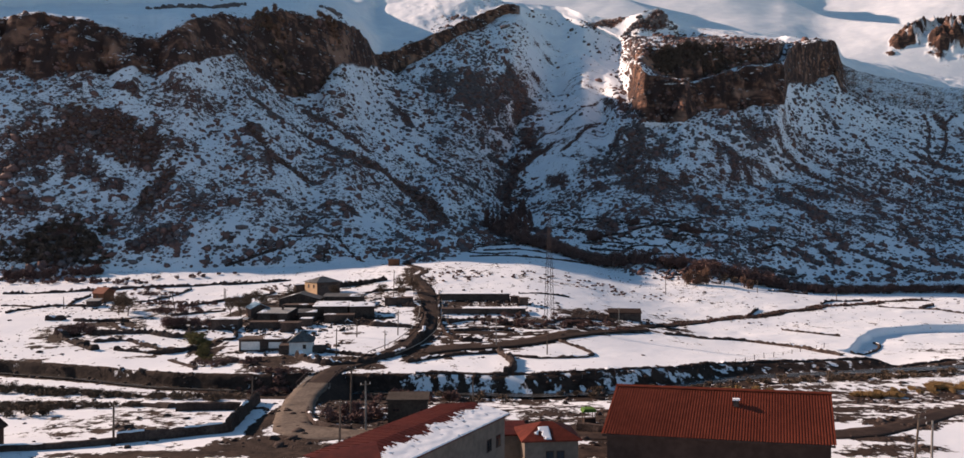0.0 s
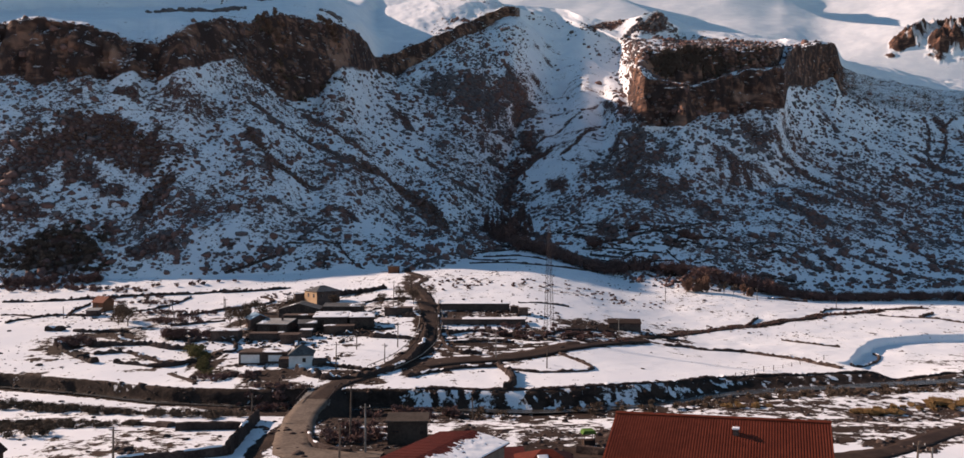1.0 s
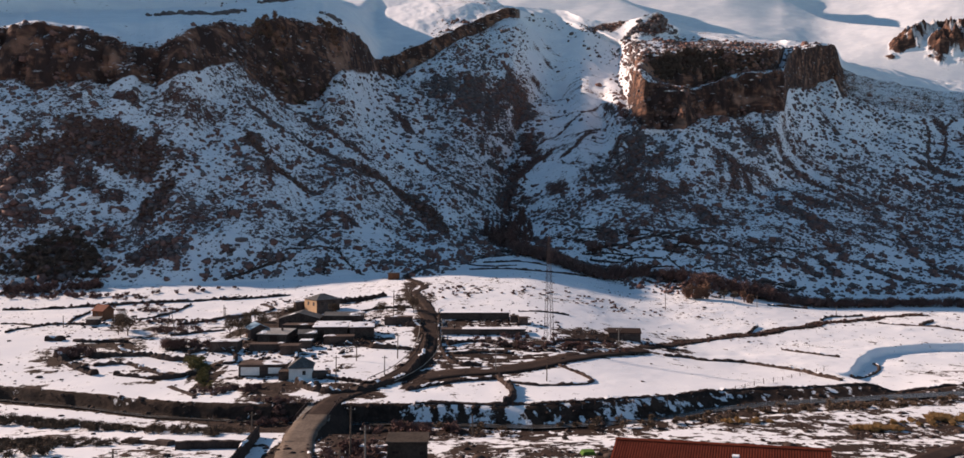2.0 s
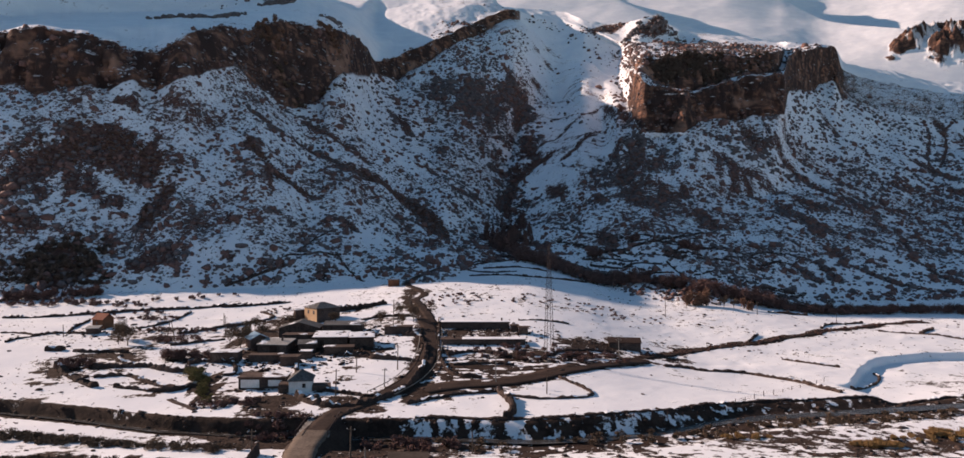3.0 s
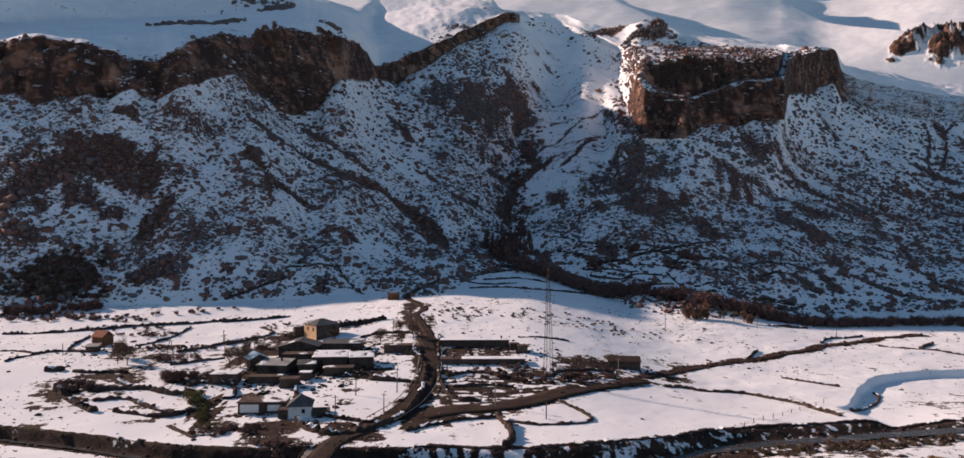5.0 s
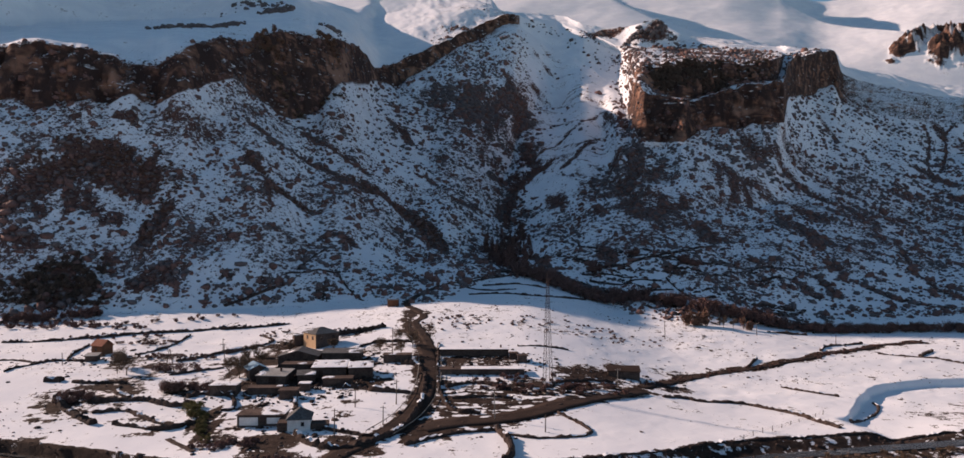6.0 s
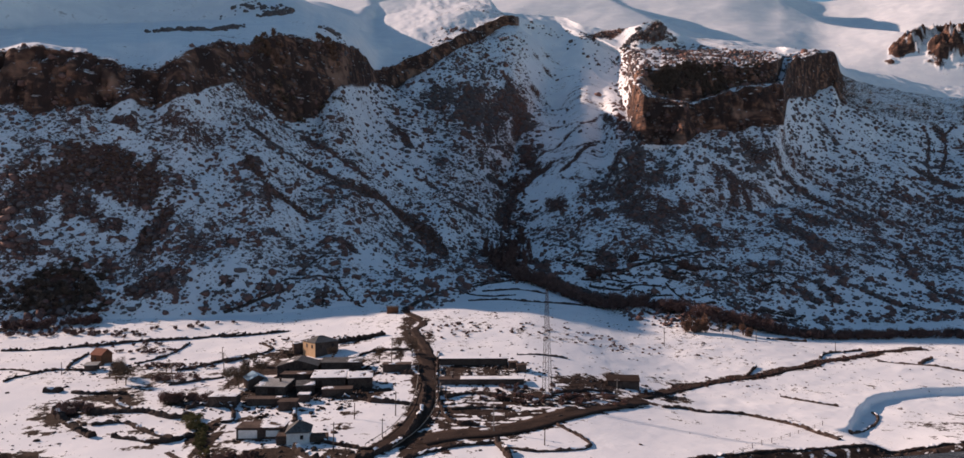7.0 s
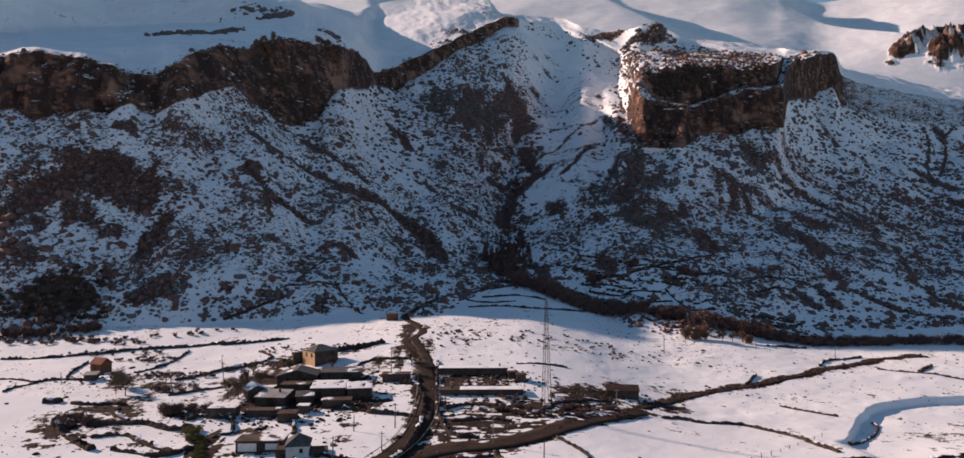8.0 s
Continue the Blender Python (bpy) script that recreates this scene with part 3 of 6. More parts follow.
def floor_z(x, y):
    x, y = np.asarray(x, float), np.asarray(y, float)
    w, m, e, g = (blend(np.clip(y, 140, 420), FLOOR_Y, z) for z in (FLOOR_WEST, FLOOR_MIDDLE, FLOOR_EAST, FLOOR_FAR))
    z = m + (w - m) * step(-10, -95, x) + (e - m) * step(15, 80, x)
    z = z + (g - e) * step(95, 170, x)
    # the scarp across the eastern fields
    lip = y - blend(x, SCARP_X, SCARP_Y) - 1.2 * fbm(x / 6, y / 6, 3, 6) - 1.4 * fbm(x / 24, y / 24, 2, 16)
    z = z - 2.3 * step(0.9, -1.4, lip) * step(96, 105, x + 2 * fbm(x / 9, y / 9, 3, 17)) * step(-60, -20, lip)
    near = blend(np.clip(y, 0, 190), NEAR_Y, NEAR_Z)
    q, bw = y - bank_y(x), bank_width(x)
    bed = near + (RIVER_Z - near) * step(-bw - 17, -bw - 10, q)
    z = bed + (z - bed) * step(-bw, 0, q)
    quiet = step(15, 60, y)
    # wind-packed hummocks and drifts in the upper fields
    drift = step(205, 225, y) * step(20, 50, x) + 0.6 * step(225, 250, y) * step(30, 10, x)
    return z + quiet * (0.35 * fbm(x / 38, y / 38, 3, 5) + 0.14 * fbm(x / 7, y / 7, 3, 9)) + drift * (0.42 * fbm(x / 10, y / 10, 3, 12) + 0.25 * step(0.2, 0.7, fbm(x / 16, y / 9, 2, 13)))


def tent(x, y, pts, width):
    """1 on a line through pts, falling to 0 at its width."""
    best = np.full(np.shape(x), 1e9)
    for (ax, ay), (bx, by) in zip(pts, pts[1:]):
        dx, dy = bx - ax, by - ay
        t = np.clip(((x - ax) * dx + (y - ay) * dy) / (dx * dx + dy * dy + 1e-9), 0, 1)
        best = np.minimum(best, np.hypot(x - ax - t * dx, y - ay - t * dy))
    return 1 - step(0.2 * width, 1.7 * width, best)


LAND = [
    FOOT_WEST + FOOT_EAST, MID_WEST + MID_EAST, UPPER_WEST + UPPER_EAST, CLIFF_BASE_WEST + CLIFF_BASE_EAST, CLIFF_TOP_WEST + CLIFF_TOP_EAST,
    LEDGE_WEST + LEDGE_EAST, SECOND_TOP_WEST + SECOND_TOP_EAST, BACK_WEST + BACK_EAST, SKYLINE_WEST + SKYLINE_EAST,
]


def land_lines(a):
    """Distance and height of the nine lines at the bearings a."""
    ys, zs = [], []
    for i, line in enumerate(LAND):
        xs = [p[0] for p in line]
        wander = 0.002 * fbm(a * 40, a * 0 + i * 3.3, 3, 20 + i)
        y = blend(a + wander, xs, [p[1] for p in line])
        z = blend(a + wander, xs, [p[2] for p in line])
        if i in (3, 4, 5, 6):
            z = z + 2.2 * fbm(a * 46, a * 0 + i * 5.1, 4, 27 + i)
            y = y + (9 * fbm(a * 22, a * 0, 3, 47) if i < 5 else 0)
        ys.append(y)
        zs.append(z)
    zs[0] = floor_z(a * ys[0], ys[0])
    return np.array(ys), np.array(zs)


def relief(x, y, k):
    """Rough ground on the mountain; k is 0 on the floor and 1 up the slope."""
    r = 5.5 * fbm(x / 75, y / 75, 3, 31) + 2.6 * fbm(x / 16 + y / 60, y / 90, 3, 37) + 1.5 * fbm(x / 12, y / 14, 4, 41)
    for strength, width, pts in BARE_LINES:
        near = (x > min(p[0] for p in pts) - 2 * width) & (x < max(p[0] for p in pts) + 2 * width)
        r[near] -= 0.22 * width * tent(x[near], y[near], pts, width)
    return r * k


def rugged(s, a):
    """Share of the relief: none on the floor, little on the western plateau."""
    return step(0, 0.5, s) * (1 - 0.75 * step(4.1, 4.6, s) * step(-0.08, -0.14, a))


def profile(a, cuts):
    """Points of the slope at bearings a: cuts gives the number of steps between each two lines."""
    ys, zs = land_lines(a)
    Y, Z, S = [], [], []
    for i, n in enumerate(cuts):
        for j in range(n):
            t = j / n
            s = i + t
            bow = -0.10 * t * (1 - t) * (zs[i + 1] - zs[i]) if i in (0, 1, 4, 7) else 0
            Y.append(ys[i] * (1 - t) + ys[i + 1] * t)
            Z.append(zs[i] * (1 - t) + zs[i + 1] * t + bow)
            S.append(np.full_like(a, s))
    Y.append(ys[-1])
    Z.append(zs[-1])
    S.append(np.full_like(a, len(cuts)))
    return np.array(Y), np.array(Z), np.array(S)


def ground_z(x, y):
    """Height of the land at a place (cliffs: the smooth face)."""
    x, y = np.atleast_1d(np.asarray(x, float)), np.atleast_1d(np.asarray(y, float))
    out = floor_z(x, y)
    a = x / np.maximum(y, 1)
    foot = land_lines(a)[0][0]
    up = np.nonzero(y > foot)[0]
    if len(up):
        Y, Z, S = profile(a[up], (12,) * 8)
        k = np.clip((Y <= y[up]).sum(0) - 1, 0, len(Y) - 2)
        c = np.arange(len(up))
        t = np.clip((y[up] - Y[k, c]) / np.maximum(Y[k + 1, c] - Y[k, c], 1e-6), 0, 1)
        s = S[k, c] * (1 - t) + S[k + 1, c] * t
        out[up] = Z[k, c] * (1 - t) + Z[k + 1, c] * t + relief(x[up], y[up], rugged(s, a[up]))
    return out


# Dry-stone walls: height, width, line.
UPPER_WALLS = [
    (1.3, 0.9, [(-187, 290), (-169, 291), (-155, 298), (-145, 304), (-133, 308), (-119, 312), (-101, 320)]),
    (1.0, 0.7, [(-145, 261), (-148, 270), (-150, 284)]),
    (0.8, 0.7, [(-167, 258), (-160, 258), (-150, 252), (-149, 258), (-136, 256)]),
    (0.9, 0.7, [(-124, 267), (-119, 276), (-118, 290), (-119, 304)]),
    (1.0, 0.8, [(-105, 256), (-99, 262), (-94, 270), (-88, 280)]),
    (1.3, 0.9, [(-110, 314), (-100, 316), (-83, 322)]),
    (1.0, 0.8, [(-92, 268), (-86, 279), (-79, 288), (-88, 300)]),
    (2.2, 0.8, [(-56, 291), (-46, 296), (-38, 298)]),
    (1.0, 0.7, [(-45, 262), (-41, 274), (-25, 271)]),
]
FAR_UPPER_WALLS = [
    (0.7, 0.6, [(13, 264), (24, 264), (31, 263)]),
    (0.9, 1.2, [(-7, 417), (13, 444), (34, 436)]),
    (0.9, 1.2, [(1, 396), (18, 404), (35, 399)]),
    (0.9, 1.2, [(-6, 366), (11, 370), (26, 362), (54, 385)]),
    (0.8, 1.1, [(-7, 388), (3, 378), (18, 384)]),
    (1.0, 1.6, [(-122, 352), (-114, 359), (-103, 370)]),
    (0.7, 1.0, [(-97, 392), (-94, 410), (-88, 426)]),
    (0.8, 1.0, [(-102, 381), (-96, 389), (-75, 396)]),
    (0.8, 0.9, [(-77, 396), (-70, 381), (-57, 360)]),
]
WEST_WALLS = [
    (0.8, 0.6, [(-154, 240), (-154, 246), (-150, 252)]),
    (0.9, 0.8, [(-99, 236), (-94, 240), (-85, 246)]),
    (1.0, 1.2, [(-125, 228), (-119, 226), (-113, 228), (-108, 226)]),
    (2.2, 2.2, [(-134, 229), (-131.5, 229), (-129, 229)]),
    (1.6, 1.6, [(-120, 210), (-114, 202), (-105, 194), (-98, 188)]),
    (1.0, 0.8, [(-103, 197), (-99, 199), (-94, 199), (-89, 194), (-82, 189), (-77, 186)]),
    (1.1, 0.8, [(-93, 188), (-87, 186), (-80, 183), (-75, 184), (-74, 188), (-72, 188)]),
    (1.3, 1.0, [(-109, 208), (-100, 208), (-93, 208), (-88, 204), (-82, 202), (-80, 206)]),
    (1.0, 0.8, [(-108, 219), (-100, 210), (-94, 209)]),
]
FAR_WEST_WALLS = [
    (1.4, 0.8, [(-83, 210), (-80, 214), (-77, 212), (-70, 212)]),
]
VILLAGE_WALLS = [
    (0.4, 1.0, [(-74, 176), (-68, 170), (-64, 166)]),
    (0.8, 0.6, [(-44, 186), (-36, 179), (-30, 176), (-25, 174), (-22, 176)]),
    (1.4, 0.8, [(-52, 208), (-49, 197)]),
    (1.0, 0.8, [(-69, 198), (-66, 198), (-68, 206), (-71, 212)]),
]
ROADSIDE_WALLS = [
    (1.5, 1.0, [(-44, 177), (-40, 170), (-35, 166), (-30, 166), (-26, 169), (-22, 174), (-19, 180), (-17, 189), (-16, 202), (-16, 214), (-17, 231), (-20, 240), (-26, 242)]),
    (1.5, 0.9, [(-42, 218), (-37, 218), (-30, 213), (-23, 212), (-18, 210)]),
    (1.0, 0.7, [(-15, 267), (-14, 241), (-13, 222), (-10, 202), (-7, 194), (0, 192)]),
    (0.9, 0.8, [(-17, 168), (-12, 173), (-4, 178), (4, 179)]),
    (1.7, 1.1, [(4.3, 179), (5.8, 174), (7, 168), (7, 162), (5, 156.5)]),
    (0.7, 0.6, [(6, 176), (12, 173), (20, 174), (26, 176), (27, 180), (24, 187), (20, 193)]),
]
FAR_ROADSIDE_WALLS = [
    (1.0, 0.9, [(-10, 216), (-2, 222), (6, 217), (13, 212)]),
    (0.8, 0.8, [(-8, 206), (0, 208), (9, 206)]),
]
EAST_WALLS = [
    (0.9, 0.8, [(16, 212), (22, 222), (32, 228), (41, 230)]),
    (0.9, 0.8, [(54, 220), (60, 222), (66, 218), (77, 220), (82, 214), (88, 206), (89, 198), (92, 190)]),
    (0.7, 0.5, [(101, 203), (113, 213), (120, 223), (121, 229)]),
    (0.6, 0.5, [(97, 240), (103, 233), (110, 228)]),
    (0.9, 0.8, [(134, 293), (141, 307), (164, 320)]),
    (1.0, 0.7, [(96, 267), (103, 278)]),
    (0.7, 0.7, [(156, 292), (168, 284), (179, 274)]),
    (1.0, 1.0, [(169, 286), (181, 298)]),
    (1.0, 1.2, [(128, 332), (137, 332), (147, 336)]),
    (1.0, 1.4, [(14, 460), (29, 442), (44, 428)]),
]
FAR_EAST_WALLS = [
    (1.0, 1.5, [(64, 452), (81, 436), (96, 432), (121, 452), (152, 486)]),
    (0.9, 1.3, [(60, 442), (74, 430), (84, 410)]),
    (0.9, 1.3, [(63, 428), (75, 406), (83, 406), (97, 400)]),
    (0.9, 1.0, [(101, 405), (103, 392), (106, 366)]),
    (1.0, 1.4, [(88, 436), (107, 436), (123, 444)]),
    (0.9, 1.2, [(83, 386), (100, 387)]),
    (0.8, 1.2, [(35, 458), (44, 452), (56, 456)]),
]
NEAR_WALLS = [
    (1.5, 0.6, [(-48, 97.5), (-44.4, 99.5), (-40, 102), (-35.5, 104)]),
    (0.9, 0.6, [(-60.7, 93.5), (-53.5, 94.5), (-48, 97.5)]),
    (2.2, 0.7, [(-35.5, 104), (-36.4, 110), (-38, 120), (-40.6, 134.5)]),
    (1.5, 0.8, [(-50, 121.5), (-44, 122.2), (-39.2, 122.6)]),
    (0.8, 0.5, [(-28.2, 120), (-25.4, 111), (-22.4, 106.5), (-18.5, 104.5)]),
    (0.9, 1.6, [(-61, 128), (-56.5, 126.5), (-52, 124.5)]),
    (1.2, 0.5, [(13.6, 105.5), (17.1, 103)]),
]
WALLS = UPPER_WALLS + FAR_UPPER_WALLS + WEST_WALLS + FAR_WEST_WALLS + VILLAGE_WALLS + ROADSIDE_WALLS + FAR_ROADSIDE_WALLS + EAST_WALLS + FAR_EAST_WALLS + NEAR_WALLS
MAIN_ROAD = [(-14.0, 101.5), (-21.5, 102.3), (-27.0, 105.0), (-28.5, 112.0), (-30.5, 121.0), (-32.9, 135.0), (-32.8, 147.5), (-31.8, 160.0), (-28.2, 167.0), (-23.8, 175.5), (-19.0, 188.0), (-15.9, 204.0), (-15.4, 226.5), (-17.0, 248.0), (-20.9, 268.0), (-27.5, 291.0), (-30.9, 308.0), (-30.4, 327.5)]
HILL_PATH = [(-17.0, 259.0), (-20.6, 277.5), (-25.5, 296.0), (-27.2, 304.0), (-23.2, 310.5), (-26.4, 324.0), (-35.6, 343.0), (-33.0, 353.5), (-27.7, 369.0), (-13.4, 396.5), (3.1, 426.0), (21.8, 448.0)]
SIDE_TRACK = [(-14.7, 181.0), (-7.0, 186.0), (4.5, 188.0), (14.2, 193.5), (23.6, 202.5), (35.3, 213.0), (47.3, 223.0)]
EAST_TRACK = [(48.9, 228.0), (72.5, 254.0), (96.3, 265.0), (123.9, 280.5), (155.0, 304.5), (169.2, 317.0), (190.2, 322.0)]
# Poles: place, height.
POLES = [
    (-49.9, 100.5, 4.7),
    (-40.9, 132.0, 4.9),
    (-34.2, 174.0, 6.8),
    (-33.5, 198.5, 4.3),
    (-24.1, 184.0, 4.7),
    (-22.8, 201.0, 6.7),
    (-20.1, 113.5, 8.4),
    (-16.3, 104.0, 7.1),
    (-17.9, 93.0, 6.5),
    (51.8, 89.0, 5.7),
    (54.2, 89.5, 4.8),
    (-1.6, 135.5, 3.7),
    (3.6, 188.0, 7.3),
    (41.5, 224.5, 5.6),
    (-12.6, 211.0, 8.0),
    (-26.4, 274.5, 7.3),
    (-141.4, 251.0, 3.7),
    (118.9, 320.5, 5.6),
    (-95.8, 276.0, 4.3),
    (-29.2, 244.5, 11.5),
    (15.6, 178.0, 3.2),
    (77.0, 311.0, 7.7),
    (149.7, 313.5, 3.9),
    (-88.5, 256.5, 6.4),
]


# ---- the land: one sheet from the valley floor over the mountain to the skyline ----
def smooth_snow(x, y):
    """The deep drifted snow of the bowl and of the high eastern slope."""
    a = x / np.maximum(y, 1)
    bowl = step(0.045, 0.085, a + 0.02 * fbm(x / 60, y / 60, 3, 44)) * step(0.20, 0.17, a) * step(640, 780, y + 1200 * (0.19 - a))
    east = step(0.36, 0.42, a + 0.03 * fbm(x / 80, y / 80, 3, 45)) * step(760, 950, y)
    west = step(-0.185, -0.16, a) * step(-0.05, -0.08, a) * step(620, 700, y)
    return np.maximum(bowl, np.maximum(0.8 * east, 0.6 * west))


def bareness(x, y, s):
    """How far the snow is gone: scree and brush on the slopes, trodden and melted ground in the village."""
    b = 0.10 + 0.12 * step(0.0, 0.5, fbm(x / 26, y / 18, 4, 51)) + 0.20 * step(0.02, 0.5, s) * (1 - 0.5 * step(2.2, 3.0, s)) + 0.24 * fbm(x / 32, y / 40, 4, 53) * step(0.02, 0.3, s)
    b = b + 0.115 * step(-0.2, -0.35, x / np.maximum(y, 1)) * step(0.05, 0.3, s) * step(3.2, 2.8, s)
    # brush and combed scree on the eastern flank
    flank = step(0.045, 0.075, x / np.maximum(y, 1)) * step(0.05, 0.3, s) * step(3.2, 2.7, s)
    b = b + flank * (0.04 + 0.16 * fbm(x / 9, y / 9, 3, 63) * step(430, 520, y))
    across, down = 0.83 * x + 0.56 * y, 0.83 * y - 0.56 * x
    b = b + flank * step(0.235, 0.19, x / np.maximum(y, 1)) * step(560, 620, y) * 0.42 * step(0.0, 0.45, fbm(across / 5.5, down / 80, 3, 64))
    b = b - 0.26 * smooth_snow(x, y) - 0.2 * step(4.1, 4.4, s) * step(-0.05, -0.1, x / np.maximum(y, 1))
    ragged = 0.35 * fbm(x / 14, y / 14, 4, 55)
    wx, wy = x + 4 * fbm(x / 11, y / 11, 3, 57), y + 4 * fbm(x / 11, y / 11, 3, 58)
    for strength, width, pts in BARE_LINES:
        m = 2 * width + 6
        near = (x > min(p[0] for p in pts) - m) & (x < max(p[0] for p in pts) + m) & (y > min(p[1] for p in pts) - m) & (y < max(p[1] for p in pts) + m)
        b[near] = np.maximum(b[near], tent(wx[near], wy[near], pts, width) * (strength + ragged[near]))
    for strength, cx, cy, rx, ry in BARE_SPOTS:
        near = (np.abs(x - cx) < 1.9 * rx) & (np.abs(y - cy) < 1.9 * ry)
        u, v = x[near], y[near]
        d = np.hypot((u - cx) / rx, (v - cy) / ry) + 0.45 * fbm(u / (0.5 * rx), v / (0.5 * ry), 4, 61)
        b[near] = np.maximum(b[near], (1 - step(0.4, 1.35, d)) * (strength + 0.5 * ragged[near] + 0.75 * step(340, 400, v) * fbm(u / (2 + v / 140), v / (2 + v / 90), 3, 62)))
    for road, width, strength in ((MAIN_ROAD, 3.5, 0.95), (SIDE_TRACK, 4.5, 0.95), (EAST_TRACK, 3.2, 0.95), (HILL_PATH, 2.0, 0.55)):
        b = np.maximum(b, tent(wx, wy, [p[:2] for p in road], width) * (strength + ragged) * step(150, 160, y) * step(0.6, 0.2, s))
    yard = step(-135, -118, x) * step(0, -12, x) * step(166, 176, y) * step(268, 250, y)
    b = b + yard * 0.5 * step(0.02, 0.45, fbm(x / 9, y / 6, 4, 66))
    # thin drifts left lying across the muddy yards
    b = b - 0.75 * step(0.06, 0.36, fbm(x / 5, y / 1.3, 3, 91)) * step(-14, -8, x) * step(56, 46, x) * step(178, 184, y) * step(236, 228, y)
    q = y - bank_y(x)
    bw = bank_width(x)
    slope = step(-bw - 12 + 9 * step(-45, -62, x), -bw - 8 + 6 * step(-45, -62, x), q) * step(1.2, -0.3, q)
    b = np.maximum(b, slope * (0.98 - 0.40 * step(-25, 0, x) + 0.28 * step(35, 75, x) + (0.2 + 0.7 * step(-30, 0, x)) * fbm(x / 1.4, y / 1.4, 2, 67) + 0.4 * fbm(x / 7, y / 7, 2, 68)) * step(0.3, 0.0, s))
    flats = step(104, 114, y) * step(-bw - 4, -bw - 7, q) * step(-20, 10, x)
    b = np.maximum(b, flats * (0.40 + 0.7 * fbm(x / 1.5, y / 1.5, 2, 69) + 0.5 * fbm(x / 12, y / 7, 3, 70)))
    return np.clip(b, 0, 1.2)


def build_ground():
    inner = np.linspace(-0.72, 0.72, 800)
    wing = 0.72 + np.linspace(0, 1, 30)[1:] ** 1.6 * 1.2
    a = np.concatenate([-wing[::-1], inner, wing])
    near = np.concatenate([np.linspace(6, 60, 26)[:-1], np.linspace(60, 130, 90)[:-1], np.linspace(130, 260, 200)[:-1]])
    foot, _ = land_lines(a)
    foot = foot[0]
    rows_y, rows_z, rows_s = [], [], []
    for y in near:
        rows_y.append(np.full_like(a, y))
    for t in np.linspace(0, 1, 90)[:-1]:
        rows_y.append(260 + (foot - 260) * t)
    for y in rows_y:
        rows_z.append(floor_z(a * y, y))
        rows_s.append(np.zeros_like(a))
    Y, Z, S = profile(a, (90, 75, 55, 34, 26, 24, 18, 46))
    Y, Z, S = np.vstack([rows_y, Y]), np.vstack([rows_z, Z]), np.vstack([rows_s, S])
    X = a[None, :] * Y
    Z = Z + relief(X, Y, rugged(S, X / Y))
    # cliffs: broken faces, standing out and set back in buttresses
    face = np.maximum(step(2.85, 3.1, S) * step(4.15, 3.9, S) * np.maximum(step(0.055, 0.046, X / Y), step(0.192, 0.204, X / Y + 0.012 * fbm(X / 9, Z / 12, 3, 76))), step(4.9, 5.1, S) * step(6.2, 5.9, S) * step(0.19, 0.21, X / Y) * step(0.425, 0.415, X / Y))
    rise = np.gradient(Z, axis=0) / np.maximum(np.gradient(Y, axis=0), 0.05)
    steep = step(0.9, 1.6, rise) * face
    Y = Y + steep * (9 * fbm(X / 15, Z / 60, 3, 71) + 5 * fbm(X / 4.5, Z / 14, 3, 73) + 3 * fbm(X / 30, Z / 6, 2, 72) + 2.2 * fbm(X / 2.6, Z / 11, 2, 74))
    Z = Z + face * 2.0 * fbm(X / 6, Y / 6, 3, 75)
    n_r, n_c = Y.shape
    verts = np.stack([X, Y, Z], -1).reshape(-1, 3)
    i = (np.arange(n_r - 1)[:, None] * n_c + np.arange(n_c - 1)[None, :]).ravel()
    quads = np.stack([i, i + 1, i + n_c + 1, i + n_c], 1)
    me = bpy.data.meshes.new("ground")
    me.vertices.add(len(verts))
    me.vertices.foreach_set("co", verts.ravel())
    me.loops.add(quads.size)
    me.loops.foreach_set("vertex_index", quads.ravel())
    me.polygons.add(len(quads))
    me.polygons.foreach_set("loop_start", np.arange(0, quads.size, 4))
    me.update(calc_edges=True)
    me.polygons.foreach_set("use_smooth", np.ones(len(quads), bool))
    bare = bareness(X, Y, S)
    for name, values in (("bare", bare), ("cliff", face), ("soil", step(0.3, 0.0, S))):
        at = me.attributes.new(name, "FLOAT", "POINT")
        at.data.foreach_set("value", values.ravel().astype(np.float32))
    me.materials.append(M_GROUND)
    tagged(new("ground", me), "snow-covered valley floor rising into a steep rocky mountainside", "ground", kind="structure")
    grid = verts.reshape(n_r, n_c, 3)
    return np.vstack([grid[::-1, 0], grid[0, 1:-1], grid[:, -1]])


rim_line = build_ground()


